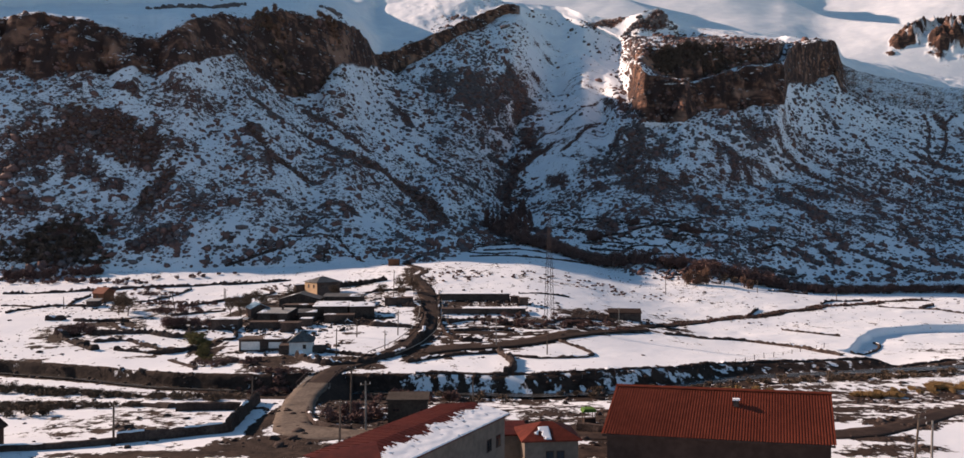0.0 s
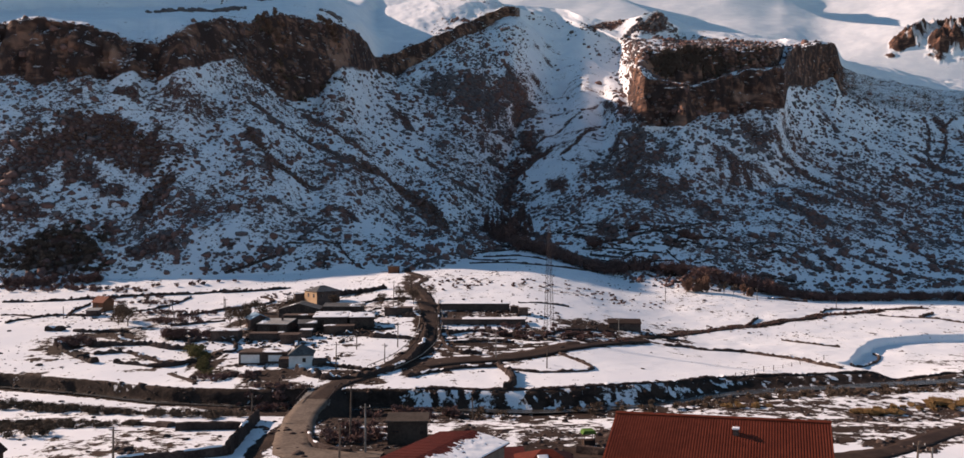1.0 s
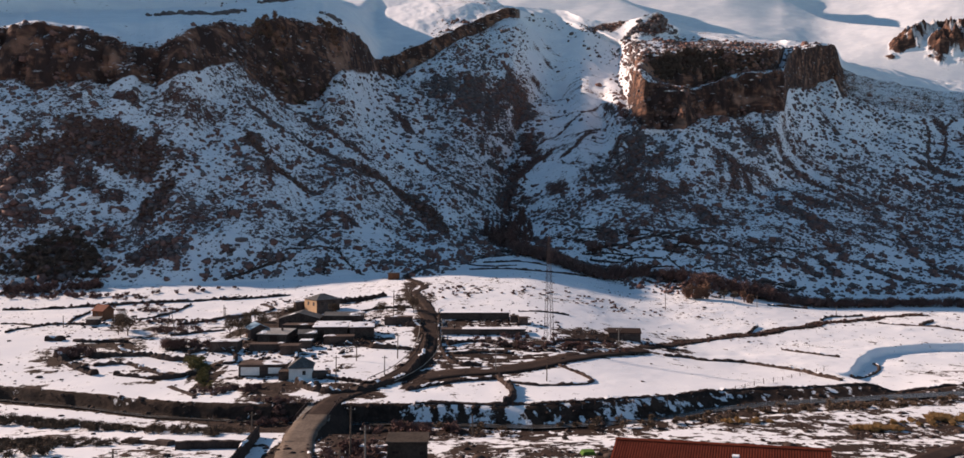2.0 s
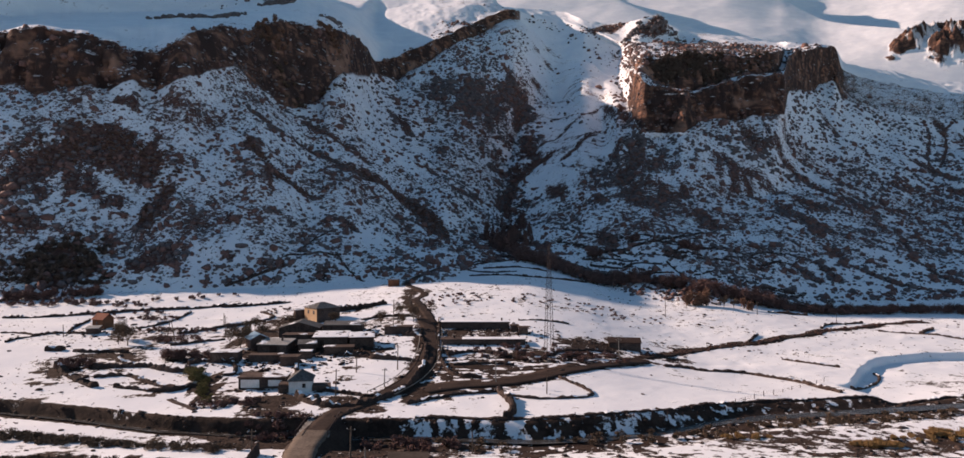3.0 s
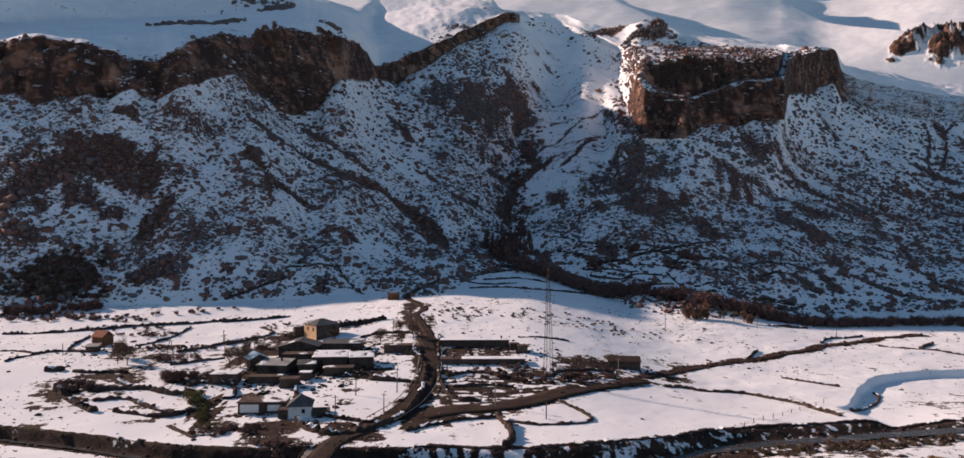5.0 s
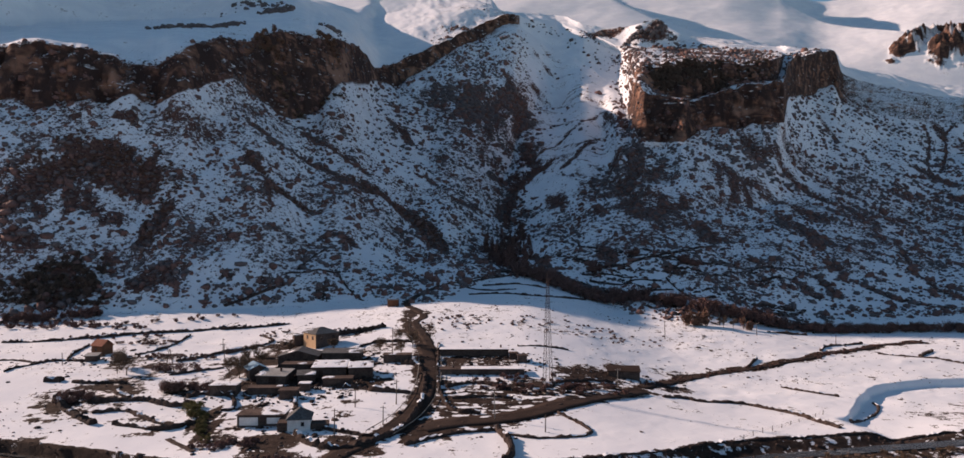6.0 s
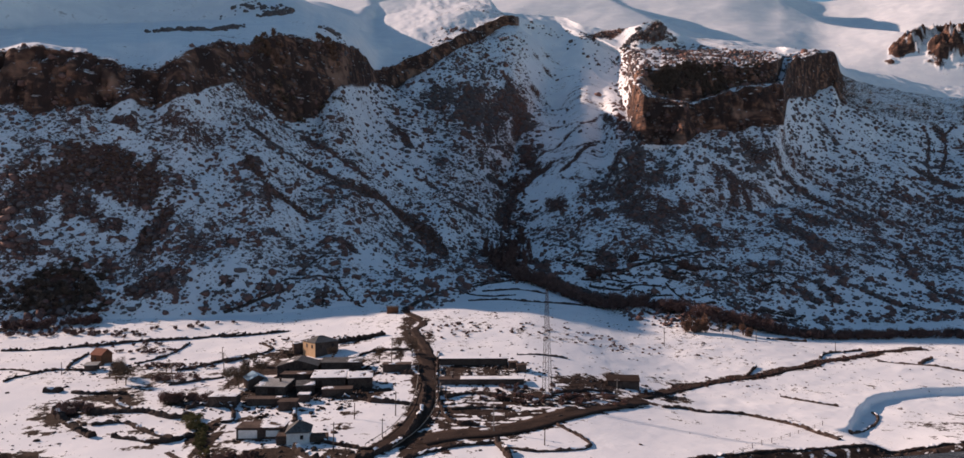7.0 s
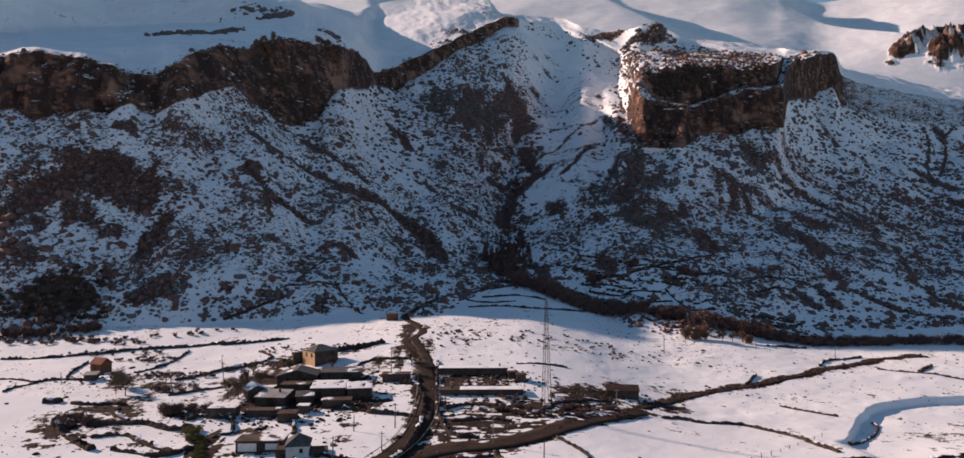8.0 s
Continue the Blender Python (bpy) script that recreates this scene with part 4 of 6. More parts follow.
def outer_land(rim):
    """Plain snow that carries the valley on round about and behind the viewpoint."""
    n, m = len(rim), 40
    side = np.clip(rim[:, 1] / 1500, 0, 1) ** 0.6
    across = np.sign(rim[:, 0]) * np.clip(np.abs(rim[:, 0]) / 11.5, 0, 1)
    out_x = np.where(side > 0.04, np.sign(rim[:, 0]) * (900 + 2000 * side), 900 * across)
    out = np.stack([out_x, -2400 + 3300 * side * (side > 0.04), np.maximum(220, 0.6 * rim[:, 2])], 1)
    t = np.linspace(0, 1, m)[:, None, None] ** 1.6
    P = rim[None] * (1 - t) + out[None] * t
    rise = step(0.15, 1.0, t[..., 0])
    P[..., 2] = rim[None, :, 2] * (1 - rise) + out[None, :, 2] * rise + 6 * rise * fbm(P[..., 0] / 200, P[..., 1] / 200, 3, 91)
    i = (np.arange(m - 1)[:, None] * n + np.arange(n - 1)[None, :]).ravel()
    me = bpy.data.meshes.new("outer_ground")
    me.from_pydata(P.reshape(-1, 3).tolist(), [], np.stack([i, i + n, i + n + 1, i + 1], 1).tolist())
    me.polygons.foreach_set("use_smooth", np.ones(len(i), bool))
    at = me.attributes.new("bare", "FLOAT", "POINT")
    at.data.foreach_set("value", np.full(n * m, 0.15, np.float32))
    me.materials.append(M_GROUND)
    return tagged(new("outer_ground", me), "open snow fields on the near side of the valley", "ground", kind="structure")


outer_land(rim_line)


def far_mountain():
    """The high snow ranges behind, lit by the sun."""
    a = np.concatenate([np.linspace(-1.0, 0.4, 230)[:-1], np.linspace(0.4, 0.72, 260)[:-1], np.linspace(0.72, 1.1, 60)])
    top = blend(a, FAR_A, FAR_Z)
    rows = []
    for t in np.concatenate([np.linspace(0, 0.12, 20)[:-1], np.linspace(0.12, 0.36, 90)[:-1], np.linspace(0.36, 1, 90)]):
        rows.append((np.full_like(a, 1530 + 1150 * t), 318 + (top - 318) * t))
    Y, Z = np.array([r[0] for r in rows]), np.array([r[1] for r in rows])
    X = a[None, :] * Y
    lift = step(1530, 1800, Y)
    spur = (X + 0.35 * Y) / 620 + 0.25 * fbm(X / 500, Y / 500, 2, 80)
    spur = spur - np.floor(spur)
    Z = Z + lift * (70 * np.minimum(spur / 0.72, (1 - spur) / 0.28) + 26 * fbm(X / 300, Y / 300, 2, 81) + 2.5 * fbm(X / 60, Y / 60, 3, 83))
    bare = np.full(Y.shape, 0.04)
    for strength, cx, cy, rx, ry, up in FAR_CRAGS:
        u, v = 0.9 * (X - cx) + 0.44 * (Y - cy), 0.9 * (Y - cy) - 0.44 * (X - cx)
        d = np.hypot(u / rx, v / ry) + 0.6 * fbm(X / 38, Y / 38, 5, 86)
        k = 1 - step(0.3, 1.1, d)
        Z = Z + k * up * (0.6 + 1.0 * np.abs(fbm(X / 34, Y / 34, 4, 84)) + 0.35 * fbm(X / 10, Y / 10, 3, 85))
        bare = np.maximum(bare, strength * (1 - step(0.8, 1.1, d)) * (0.35 + 0.65 * step(-0.2, 0.1, fbm(X / 12, Y / 20, 3, 88))))
    n_r, n_c = Y.shape
    me = bpy.data.meshes.new("far_mountain")
    i = (np.arange(n_r - 1)[:, None] * n_c + np.arange(n_c - 1)[None, :]).ravel()
    me.from_pydata(np.stack([X, Y, Z], -1).reshape(-1, 3).tolist(), [], np.stack([i, i + 1, i + n_c + 1, i + n_c], 1).tolist())
    me.polygons.foreach_set("use_smooth", np.ones(len(i), bool))
    for name, values in (("bare", bare), ("cliff", bare), ("soil", bare * 0)):
        at = me.attributes.new(name, "FLOAT", "POINT")
        at.data.foreach_set("value", values.ravel().astype(np.float32))
    me.materials.append(M_GROUND)
    return tagged(new("far_mountain", me), "distant snow-covered mountain range in sunlight", "mountain", kind="structure")


FAR_A = [-1.0, -0.5, -0.2, 0.0, 0.12, 0.22, 0.32, 0.40, 0.47, 0.56, 0.66, 0.8, 1.1]
FAR_Z = [900, 920, 940, 940, 930, 920, 910, 870, 810, 835, 865, 890, 900]
FAR_CRAGS = [(1.05, 1155, 1745, 125, 85, 56), (1.0, 1010, 1765, 85, 26, 24), (0.95, 1150, 2150, 60, 14, 8)]
far_mountain()


# ---- building tools ----
GRID_X, GRID_Y, GRID_STEP = -340.0, 70.0, 1.5
grid_x, grid_y = np.meshgrid(GRID_X + GRID_STEP * np.arange(480), GRID_Y + GRID_STEP * np.arange(280))
grid_z = ground_z(grid_x.ravel(), grid_y.ravel()).reshape(grid_x.shape)


def gz(x, y):
    """Ground height, from an even grid over the valley floor."""
    i, j = (x - GRID_X) / GRID_STEP, (y - GRID_Y) / GRID_STEP
    if not (0 <= i < 479 and 0 <= j < 279):
        return float(ground_z(x, y)[0])
    a, b = int(i), int(j)
    s, t = i - a, j - b
    return float((grid_z[b, a] * (1 - s) + grid_z[b, a + 1] * s) * (1 - t) + (grid_z[b + 1, a] * (1 - s) + grid_z[b + 1, a + 1] * s) * t)


def link(name, bm, material, smooth=False):
    me = bpy.data.meshes.new(name)
    bm.to_mesh(me)
    bm.free()
    if smooth:
        me.polygons.foreach_set("use_smooth", np.ones(len(me.polygons), bool))
    me.materials.append(material)
    return new(name, me)


def part(name, bm, material, parent, label=""):
    ob = link(name, bm, material)
    ob.parent = parent
    return tagged(ob, label)


def thing(name, label, category, x, y, z=None, turn=0.0, group=""):
    ob = new(name)
    ob.empty_display_size = 0.5
    ob.matrix_world = pose(x, y, gz(x, y) if z is None else z, 0, 0, turn)
    return tagged(ob, label, category, group)


def box(bm, x0, x1, y0, y1, z0, z1, bevel=0.0):
    vs = [bm.verts.new((x, y, z)) for x in (x0, x1) for y in (y0, y1) for z in (z0, z1)]
    faces = [bm.faces.new([vs[i] for i in f]) for f in ((0, 1, 3, 2), (4, 6, 7, 5), (0, 4, 5, 1), (2, 3, 7, 6), (0, 2, 6, 4), (1, 5, 7, 3))]
    if bevel:
        edges = list({e for f in faces for e in f.edges})
        bmesh.ops.bevel(bm, geom=edges, offset=bevel, segments=1, affect="EDGES")
    return vs


def boxed(*a, **k):
    bm = bmesh.new()
    box(bm, *a, **k)
    return bm


def rod(bm, p, q, r0, r1=None, sides=6):
    p, q = Vector(p), Vector(q)
    r1 = r0 if r1 is None else r1
    d = (q - p).normalized()
    u = d.orthogonal().normalized()
    v = d.cross(u)
    rings = []
    for c, r in ((p, r0), (q, r1)):
        rings.append([bm.verts.new(c + r * (math.cos(t) * u + math.sin(t) * v)) for t in (2 * math.pi * i / sides for i in range(sides))])
    for i in range(sides):
        bm.faces.new([rings[0][i], rings[0][(i + 1) % sides], rings[1][(i + 1) % sides], rings[1][i]])
    bm.faces.new(rings[0][::-1])
    bm.faces.new(rings[1])


def prism(bm, outline, y0, y1):
    """A solid with the outline (x, z) from y0 to y1."""
    a = [bm.verts.new((x, y0, z)) for x, z in outline]
    b = [bm.verts.new((x, y1, z)) for x, z in outline]
    n = len(outline)
    bm.faces.new(a)
    bm.faces.new(b[::-1])
    for i in range(n):
        bm.faces.new([a[i], b[i], b[(i + 1) % n], a[(i + 1) % n]])


def resample(pts, gap):
    """Even points along a smoothed line."""
    p = np.array(pts, float)
    for _ in range(2):
        q = [p[0]]
        for a, b in zip(p, p[1:]):
            q += [0.75 * a + 0.25 * b, 0.25 * a + 0.75 * b]
        p = np.array(q + [p[-1]])
    d = np.concatenate([[0], np.cumsum(np.hypot(*np.diff(p, axis=0).T))])
    n = max(2, int(d[-1] / gap) + 1)
    t = np.linspace(0, d[-1], n)
    return np.stack([np.interp(t, d, p[:, 0]), np.interp(t, d, p[:, 1])], 1)


def sides_of(p):
    t = np.gradient(p, axis=0)
    t /= np.maximum(np.hypot(t[:, 0], t[:, 1]), 1e-6)[:, None]
    return np.stack([-t[:, 1], t[:, 0]], 1)


def strip(rows, closed=False):
    """Faces between rows of points."""
    bm = bmesh.new()
    made = [[bm.verts.new(v) for v in row] for row in rows]
    for r, s in zip(made, made[1:]):
        n = len(r)
        for i in range(n if closed else n - 1):
            bm.faces.new([r[i], r[(i + 1) % n], s[(i + 1) % n], s[i]])
    if closed:
        bm.faces.new(made[0][::-1])
        bm.faces.new(made[-1])
    return bm


def scattered(name, centres, sizes, material, label, category, flat=0.7, seed=1, jag=0.35):
    """Many rough lumps in one mesh: stones or cushions of brush."""
    rng = np.random.default_rng(seed)
    g = (1 + 5 ** 0.5) / 2
    base = np.array([(-1, g, 0), (1, g, 0), (-1, -g, 0), (1, -g, 0), (0, -1, g), (0, 1, g), (0, -1, -g), (0, 1, -g), (g, 0, -1), (g, 0, 1), (-g, 0, -1), (-g, 0, 1)], float) / 1.9
    tri = np.array([(0, 11, 5), (0, 5, 1), (0, 1, 7), (0, 7, 10), (0, 10, 11), (1, 5, 9), (5, 11, 4), (11, 10, 2), (10, 7, 6), (7, 1, 8), (3, 9, 4), (3, 4, 2), (3, 2, 6), (3, 6, 8), (3, 8, 9), (4, 9, 5), (2, 4, 11), (6, 2, 10), (8, 6, 7), (9, 8, 1)])
    n = len(centres)
    v = base[None] * (1 + jag * rng.uniform(-1, 1, (n, 12, 1)))
    t = rng.uniform(0, 6.28, n)
    c, s = np.cos(t)[:, None], np.sin(t)[:, None]
    wide = rng.uniform(0.75, 1.4, (n, 1))
    x, y, z = v[..., 0] * wide, v[..., 1], v[..., 2] * flat
    out = np.stack([x * c - y * s, x * s + y * c, z], -1) * np.asarray(sizes)[:, None, None] + np.asarray(centres)[:, None, :]
    me = bpy.data.meshes.new(name)
    faces = (tri[None] + 12 * np.arange(n)[:, None, None]).reshape(-1, 3)
    me.vertices.add(12 * n)
    me.vertices.foreach_set("co", out.reshape(-1))
    me.loops.add(faces.size)
    me.loops.foreach_set("vertex_index", faces.ravel())
    me.polygons.add(len(faces))
    me.polygons.foreach_set("loop_start", np.arange(0, faces.size, 3))
    me.update(calc_edges=True)
    me.materials.append(material)
    return tagged(new(name, me), label, category, kind="stuff")


def foliage(name, clumps, per, leaf, material, seed, upright=0.0):
    """Small leaves and twigs in clumps (x, y, z, rx, ry, rz), one mesh."""
    rng = np.random.default_rng(seed)
    cl = np.repeat(np.array(clumps, float), per, axis=0)
    n = len(cl)
    d = rng.normal(size=(n, 3))
    d /= np.linalg.norm(d, axis=1)[:, None]
    r = rng.uniform(0.25, 1, (n, 1)) ** 0.5
    pos = cl[:, :3] + d * r * cl[:, 3:6] * (1 + 0.25 * rng.normal(size=(n, 1)))
    u = rng.normal(size=(n, 3)) * np.array([1, 1, 1 - 0.5 * upright])
    v = rng.normal(size=(n, 3)) * (1 - upright) + np.array([0, 0, 1.6]) * upright
    u /= np.linalg.norm(u, axis=1)[:, None]
    v /= np.linalg.norm(v, axis=1)[:, None]
    s = leaf * rng.uniform(0.6, 1.5, (n, 1))
    tri = np.stack([pos - u * s * (0.5 - 0.3 * upright), pos + u * s * (0.5 - 0.3 * upright), pos + v * s * (1 + upright)], 1)
    me = bpy.data.meshes.new(name)
    me.vertices.add(3 * n)
    me.vertices.foreach_set("co", tri.reshape(-1))
    me.loops.add(3 * n)
    me.loops.foreach_set("vertex_index", np.arange(3 * n))
    me.polygons.add(n)
    me.polygons.foreach_set("loop_start", np.arange(0, 3 * n, 3))
    me.update(calc_edges=True)
    me.materials.append(material)
    return new(name, me)


# ---- roads, river, walls ----
def road_rows(pts, width, lift, gap=2.0, low=None):
    p = resample(pts, gap)
    n = sides_of(p)
    z = ground_z(p[:, 0], p[:, 1])
    if low is not None:
        z = np.where((p[:, 1] > 118) & (p[:, 1] < 168), np.maximum(z, low), z)
    for _ in range(6):
        z[1:-1] = (z[:-2] + 2 * z[1:-1] + z[2:]) / 4
    rows = []
    for i, (q, m) in enumerate(zip(p, n)):
        e = 0.55 * noise.noise((q[0] / 2.5, q[1] / 2.5, 3.0)) + 0.4 * noise.noise((q[0] / 9, q[1] / 9, 8.0))
        row = []
        for k, dz in ((-0.52, -0.3), (-0.5, 0.0), (-0.25, 0.05), (0.0, 0.02), (0.25, 0.05), (0.5, 0.0), (0.52, -0.3)):
            w = k * width + (e if abs(k) >= 0.5 else 0) * (1 if k > 0 else -1)
            c = q + m * w
            h = z[i] + lift + dz
            if abs(k) == 0.5 and low is None:
                h = max(h, gz(*c) + 0.03)
            row.append((c[0], c[1], h + 0.03 * noise.noise((c[0], c[1], 0.0))))
        rows.append(row)
    return rows


def road(name, pts, width, lift, material, label, low=None):
    ob = link(name, strip(road_rows(pts, width, lift, low=low)), material, True)
    return tagged(ob, label, "road", kind="structure")


road("road", MAIN_ROAD[:7], 5.6, 0.14, M_ROAD, "worn grey-brown road clear of snow", low=-2.7)
road("river_road", MAIN_ROAD[6:10], 5.2, 0.14, M_MUD, "dark muddy road crossing the river", low=-2.7)
road("village_road", MAIN_ROAD[9:15], 5.4, 0.13, M_MUD, "dark wet road winding up through the village")
road("side_road", SIDE_TRACK, 8.0, 0.12, M_MUD, "wet brown dirt road along the fields")
road("field_track", EAST_TRACK, 3.9, 0.08, M_MUD, "brown dirt track between snowy fields")
road("hill_path", HILL_PATH, 3.4, 0.10, M_MUD, "dark trodden path climbing to the slope")
road("farm_lane", [(-24, 104), (-17, 100.5), (-8, 100), (4, 101), (24, 101), (46, 101), (58, 105), (70, 115.5), (81, 124), (96, 130)], 4.0, 0.10, M_MUD, "muddy lane past the near buildings")


def embankment():
    """Earth banks that carry the road down to the river flats."""
    rows = road_rows(MAIN_ROAD[:10], 5.0, 0.14, low=-2.7)
    for side in (0, 6):
        out = []
        for r in rows:
            if not 112 < r[3][1] < 170:
                continue
            e, c = Vector(r[side]), Vector(r[3])
            d = (e - c).normalized()
            out.append([(e.x, e.y, e.z + 0.22), tuple(e + d * 1.2 + Vector((0, 0, -0.7 + 0.3 * noise.noise(e * 0.6)))), tuple(e + d * 3.6 + Vector((0, 0, -3.2)))])
        tagged(link("embankment", strip(out), M_MUD, True), "dark earth bank along the road", "embankment", kind="structure")


embankment()


def bridge():
    b = thing("bridge", "plain concrete road bridge over the narrow river", "bridge", -33.3, 152.5, -2.75, 2)
    part("deck", boxed(-3.3, 3.3, -8.5, 8.5, -0.75, -0.12, bevel=0.05), M_CONCRETE, b)
    for y in (-8.2, 8.2):
        part("abutment", boxed(-3.2, 3.2, y - 0.7, y + 0.7, -4.2, -0.76), M_CONCRETE, b)
    for x in (-3.1, 3.1):
        bm = bmesh.new()
        for k in range(7):
            box(bm, x - 0.07, x + 0.07, -8 + k * 2.66 - 0.07, -8 + k * 2.66 + 0.07, -0.12, 0.95)
        box(bm, x - 0.05, x + 0.05, -8.1, 8.1, 0.85, 0.97)
        part("railing", bm, M_IRON, b)


bridge()


def river():
    xs = np.linspace(-330, 330, 260)
    rows = []
    for x in xs:
        top, w = float(bank_y(x)), float(bank_width(x))
        wide = 2.2 - 0.9 * float(step(-40, -60, x)) + 1.6 * float(step(30, 70, x)) + 0.8 * noise.noise((x / 30, 0, 5))
        a, b = top - w + 0.6, top - w - wide
        rows.append([(x, a + (b - a) * t, RIVER_Z + 0.28) for t in (0, 0.3, 0.7, 1)])
    k = Mat("river_water", 0.25, 0, 0.5)
    foam = k.noise(2.2, 6, 0.7, k.place((0.4, 1.2, 1)), 1.5)
    k.colour(k.mix(k.ramp(foam, 0.5, 0.72), (0.035, 0.032, 0.029), (0.22, 0.22, 0.22)))
    k.bump(foam, 0.5, 0.3)
    return tagged(link("river_water", strip(rows), k.m, True), "shallow grey river with pale riffles", "river", kind="structure")


river()


def stone_wall(height, width, pts, label, material, group, rough=1.0):
    """A dry-stone field wall along a line, with a broken crest."""
    p = resample(pts, 0.8)
    n = sides_of(p)
    rows = []
    for i, (q, m) in enumerate(zip(p, n)):
        z = gz(*q)
        r = noise.noise((q[0] * 1.1, q[1] * 1.1, 7.0))
        h = height * (0.86 + rough * (0.62 * r - 0.12) + rough * 0.55 * noise.noise((q[0] * 0.15, q[1] * 0.15, 2.0)))
        h = max(h, 0.25)
        j = m * 0.25 * noise.noise((q[0] * 0.5, q[1] * 0.5, 11.0))
        row = []
        for k, up in ((-0.62, -0.8), (-0.55, 0.35 * h), (-0.38, 0.9 * h), (0.05, h), (0.40, 0.86 * h), (0.56, 0.3 * h), (0.62, -0.8)):
            e = (0.08 + 0.34 * rough) * noise.noise((q[0] * 1.3 + 3 * k, q[1] * 1.3, up + 5))
            c = q + j + m * (k * width + e)
            row.append((c[0], c[1], z + up + (0.5 * e if up > 0 else 0)))
        rows.append(row)
    ob = link("stone_wall", strip(rows, True), material)
    cap, run = [], []
    for row in rows:
        q = row[3]
        if noise.noise((q[0] * 0.22, q[1] * 0.22, 21.0)) + 0.4 * noise.noise((q[0], q[1], 4.0)) > 0.12:
            run.append([(a[0], a[1], a[2] + 0.03 + (0.04 if k == 1 else 0)) for k, a in enumerate(row[2:5])])
        else:
            cap.append(run)
            run = []
    for run in cap + [run]:
        if len(run) > 2:
            part("snow_cap", strip(run), M_SNOW, ob, "strip of snow on the wall's crest")
    return tagged(ob, label, "wall", group)


for h, w, pts in WALLS:
    far = pts[0][1] > 340
    near = pts[0][1] < 140
    text = ("dark dry-stone terrace wall on the shaded slope" if far else "dark stone yard wall beside the near lane" if near
            else "tall dark dry-stone wall edging a snowy yard" if h > 1.25 else "low dry-stone wall between snowy fields")
    stone_wall(h * 1.1, w * (1.2 if near else 1.2), pts, text, M_STONE, "terrace walls" if far else "yard walls" if near else "field walls", 0.12 if near else 1.0)

edge = [(x, float(bank_y(x)) + 0.7) for x in np.arange(-14, 131, 4.0)]
stone_wall(0.55, 1.3, edge, "low dark earth and stone edge along the riverside field", M_STONE, "field walls")


def pipe(pts, side, label):
    """A thin pale pipe carried on short posts beside the road."""
    p = resample(pts, 5.0)
    q = p + sides_of(p) * side
    t = thing("roadside_pipe", label, "pipe", q[0][0], q[0][1], 0.0, 0, "roadside pipes")
    bm = bmesh.new()
    top = [(c[0] - q[0][0], c[1] - q[0][1], gz(*c) + 0.75) for c in q]
    for a, b in zip(top, top[1:]):
        rod(bm, a, b, 0.11, 0.11, 6)
    part("tube", bm, M_CONCRETE, t)
    for c in top[::2]:
        bm = bmesh.new()
        rod(bm, (c[0], c[1], c[2] - 1.1), c, 0.06, 0.06, 5)
        part("post", bm, M_IRON, t)


pipe(MAIN_ROAD[9:14], 3.6, "pale pipe on short posts along the village road")
pipe(MAIN_ROAD[9:14], -3.6, "pale pipe on short posts along the village road")


# ---- houses ----
def window_part(parent, x, y, z, w, h, face, casing=None):
    """A window in a wall; face 'y-' looks along -y, 'x+' along +x, and so on."""
    t, s = 0.06, (-1 if face[1] == "-" else 1)
    bm, pane = bmesh.new(), bmesh.new()
    for a0, a1, b0, b1 in ((-w / 2, -w / 2 + 0.09, 0, h), (w / 2 - 0.09, w / 2, 0, h), (-w / 2 + 0.09, w / 2 - 0.09, 0, 0.1), (-w / 2 + 0.09, w / 2 - 0.09, h - 0.09, h), (-0.04, 0.04, 0.1, h - 0.09)):
        if face[0] == "y":
            box(bm, x + a0, x + a1, y - t, y + t, z + b0, z + b1)
        else:
            box(bm, x - t, x + t, y + a0, y + a1, z + b0, z + b1)
    if face[0] == "y":
        box(pane, x - w / 2 + 0.05, x + w / 2 - 0.05, y + s * 0.02 - 0.015, y + s * 0.02 + 0.015, z + 0.05, z + h - 0.05)
    else:
        box(pane, x + s * 0.02 - 0.015, x + s * 0.02 + 0.015, y - w / 2 + 0.05, y + w / 2 - 0.05, z + 0.05, z + h - 0.05)
    ob = part("window", bm, casing or M_DARKWOOD, parent)
    part("pane", pane, M_WINDOW, ob)


def shell(bm, w, d, h, sunk=1.5):
    box(bm, -w / 2, w / 2, -d / 2, d / 2, -sunk, h)


def gable_roof(w, d, h, pitch, over=0.35, thick=0.16):
    """Ridge along y: one slab folded over the walls."""
    r = math.tan(radians(pitch))
    e = w / 2 + over
    out = [(-e, h - over * r), (0, h + w / 2 * r), (e, h - over * r), (e, h - over * r + thick), (0, h + w / 2 * r + thick * 1.1), (-e, h - over * r + thick)]
    bm = bmesh.new()
    prism(bm, out, -d / 2 - over, d / 2 + over)
    return bm


def gable_ends(bm, w, d, h, pitch):
    r = math.tan(radians(pitch)) * w / 2
    prism(bm, [(-w / 2, h), (w / 2, h), (0, h + r - 0.02)], -d / 2, d / 2)


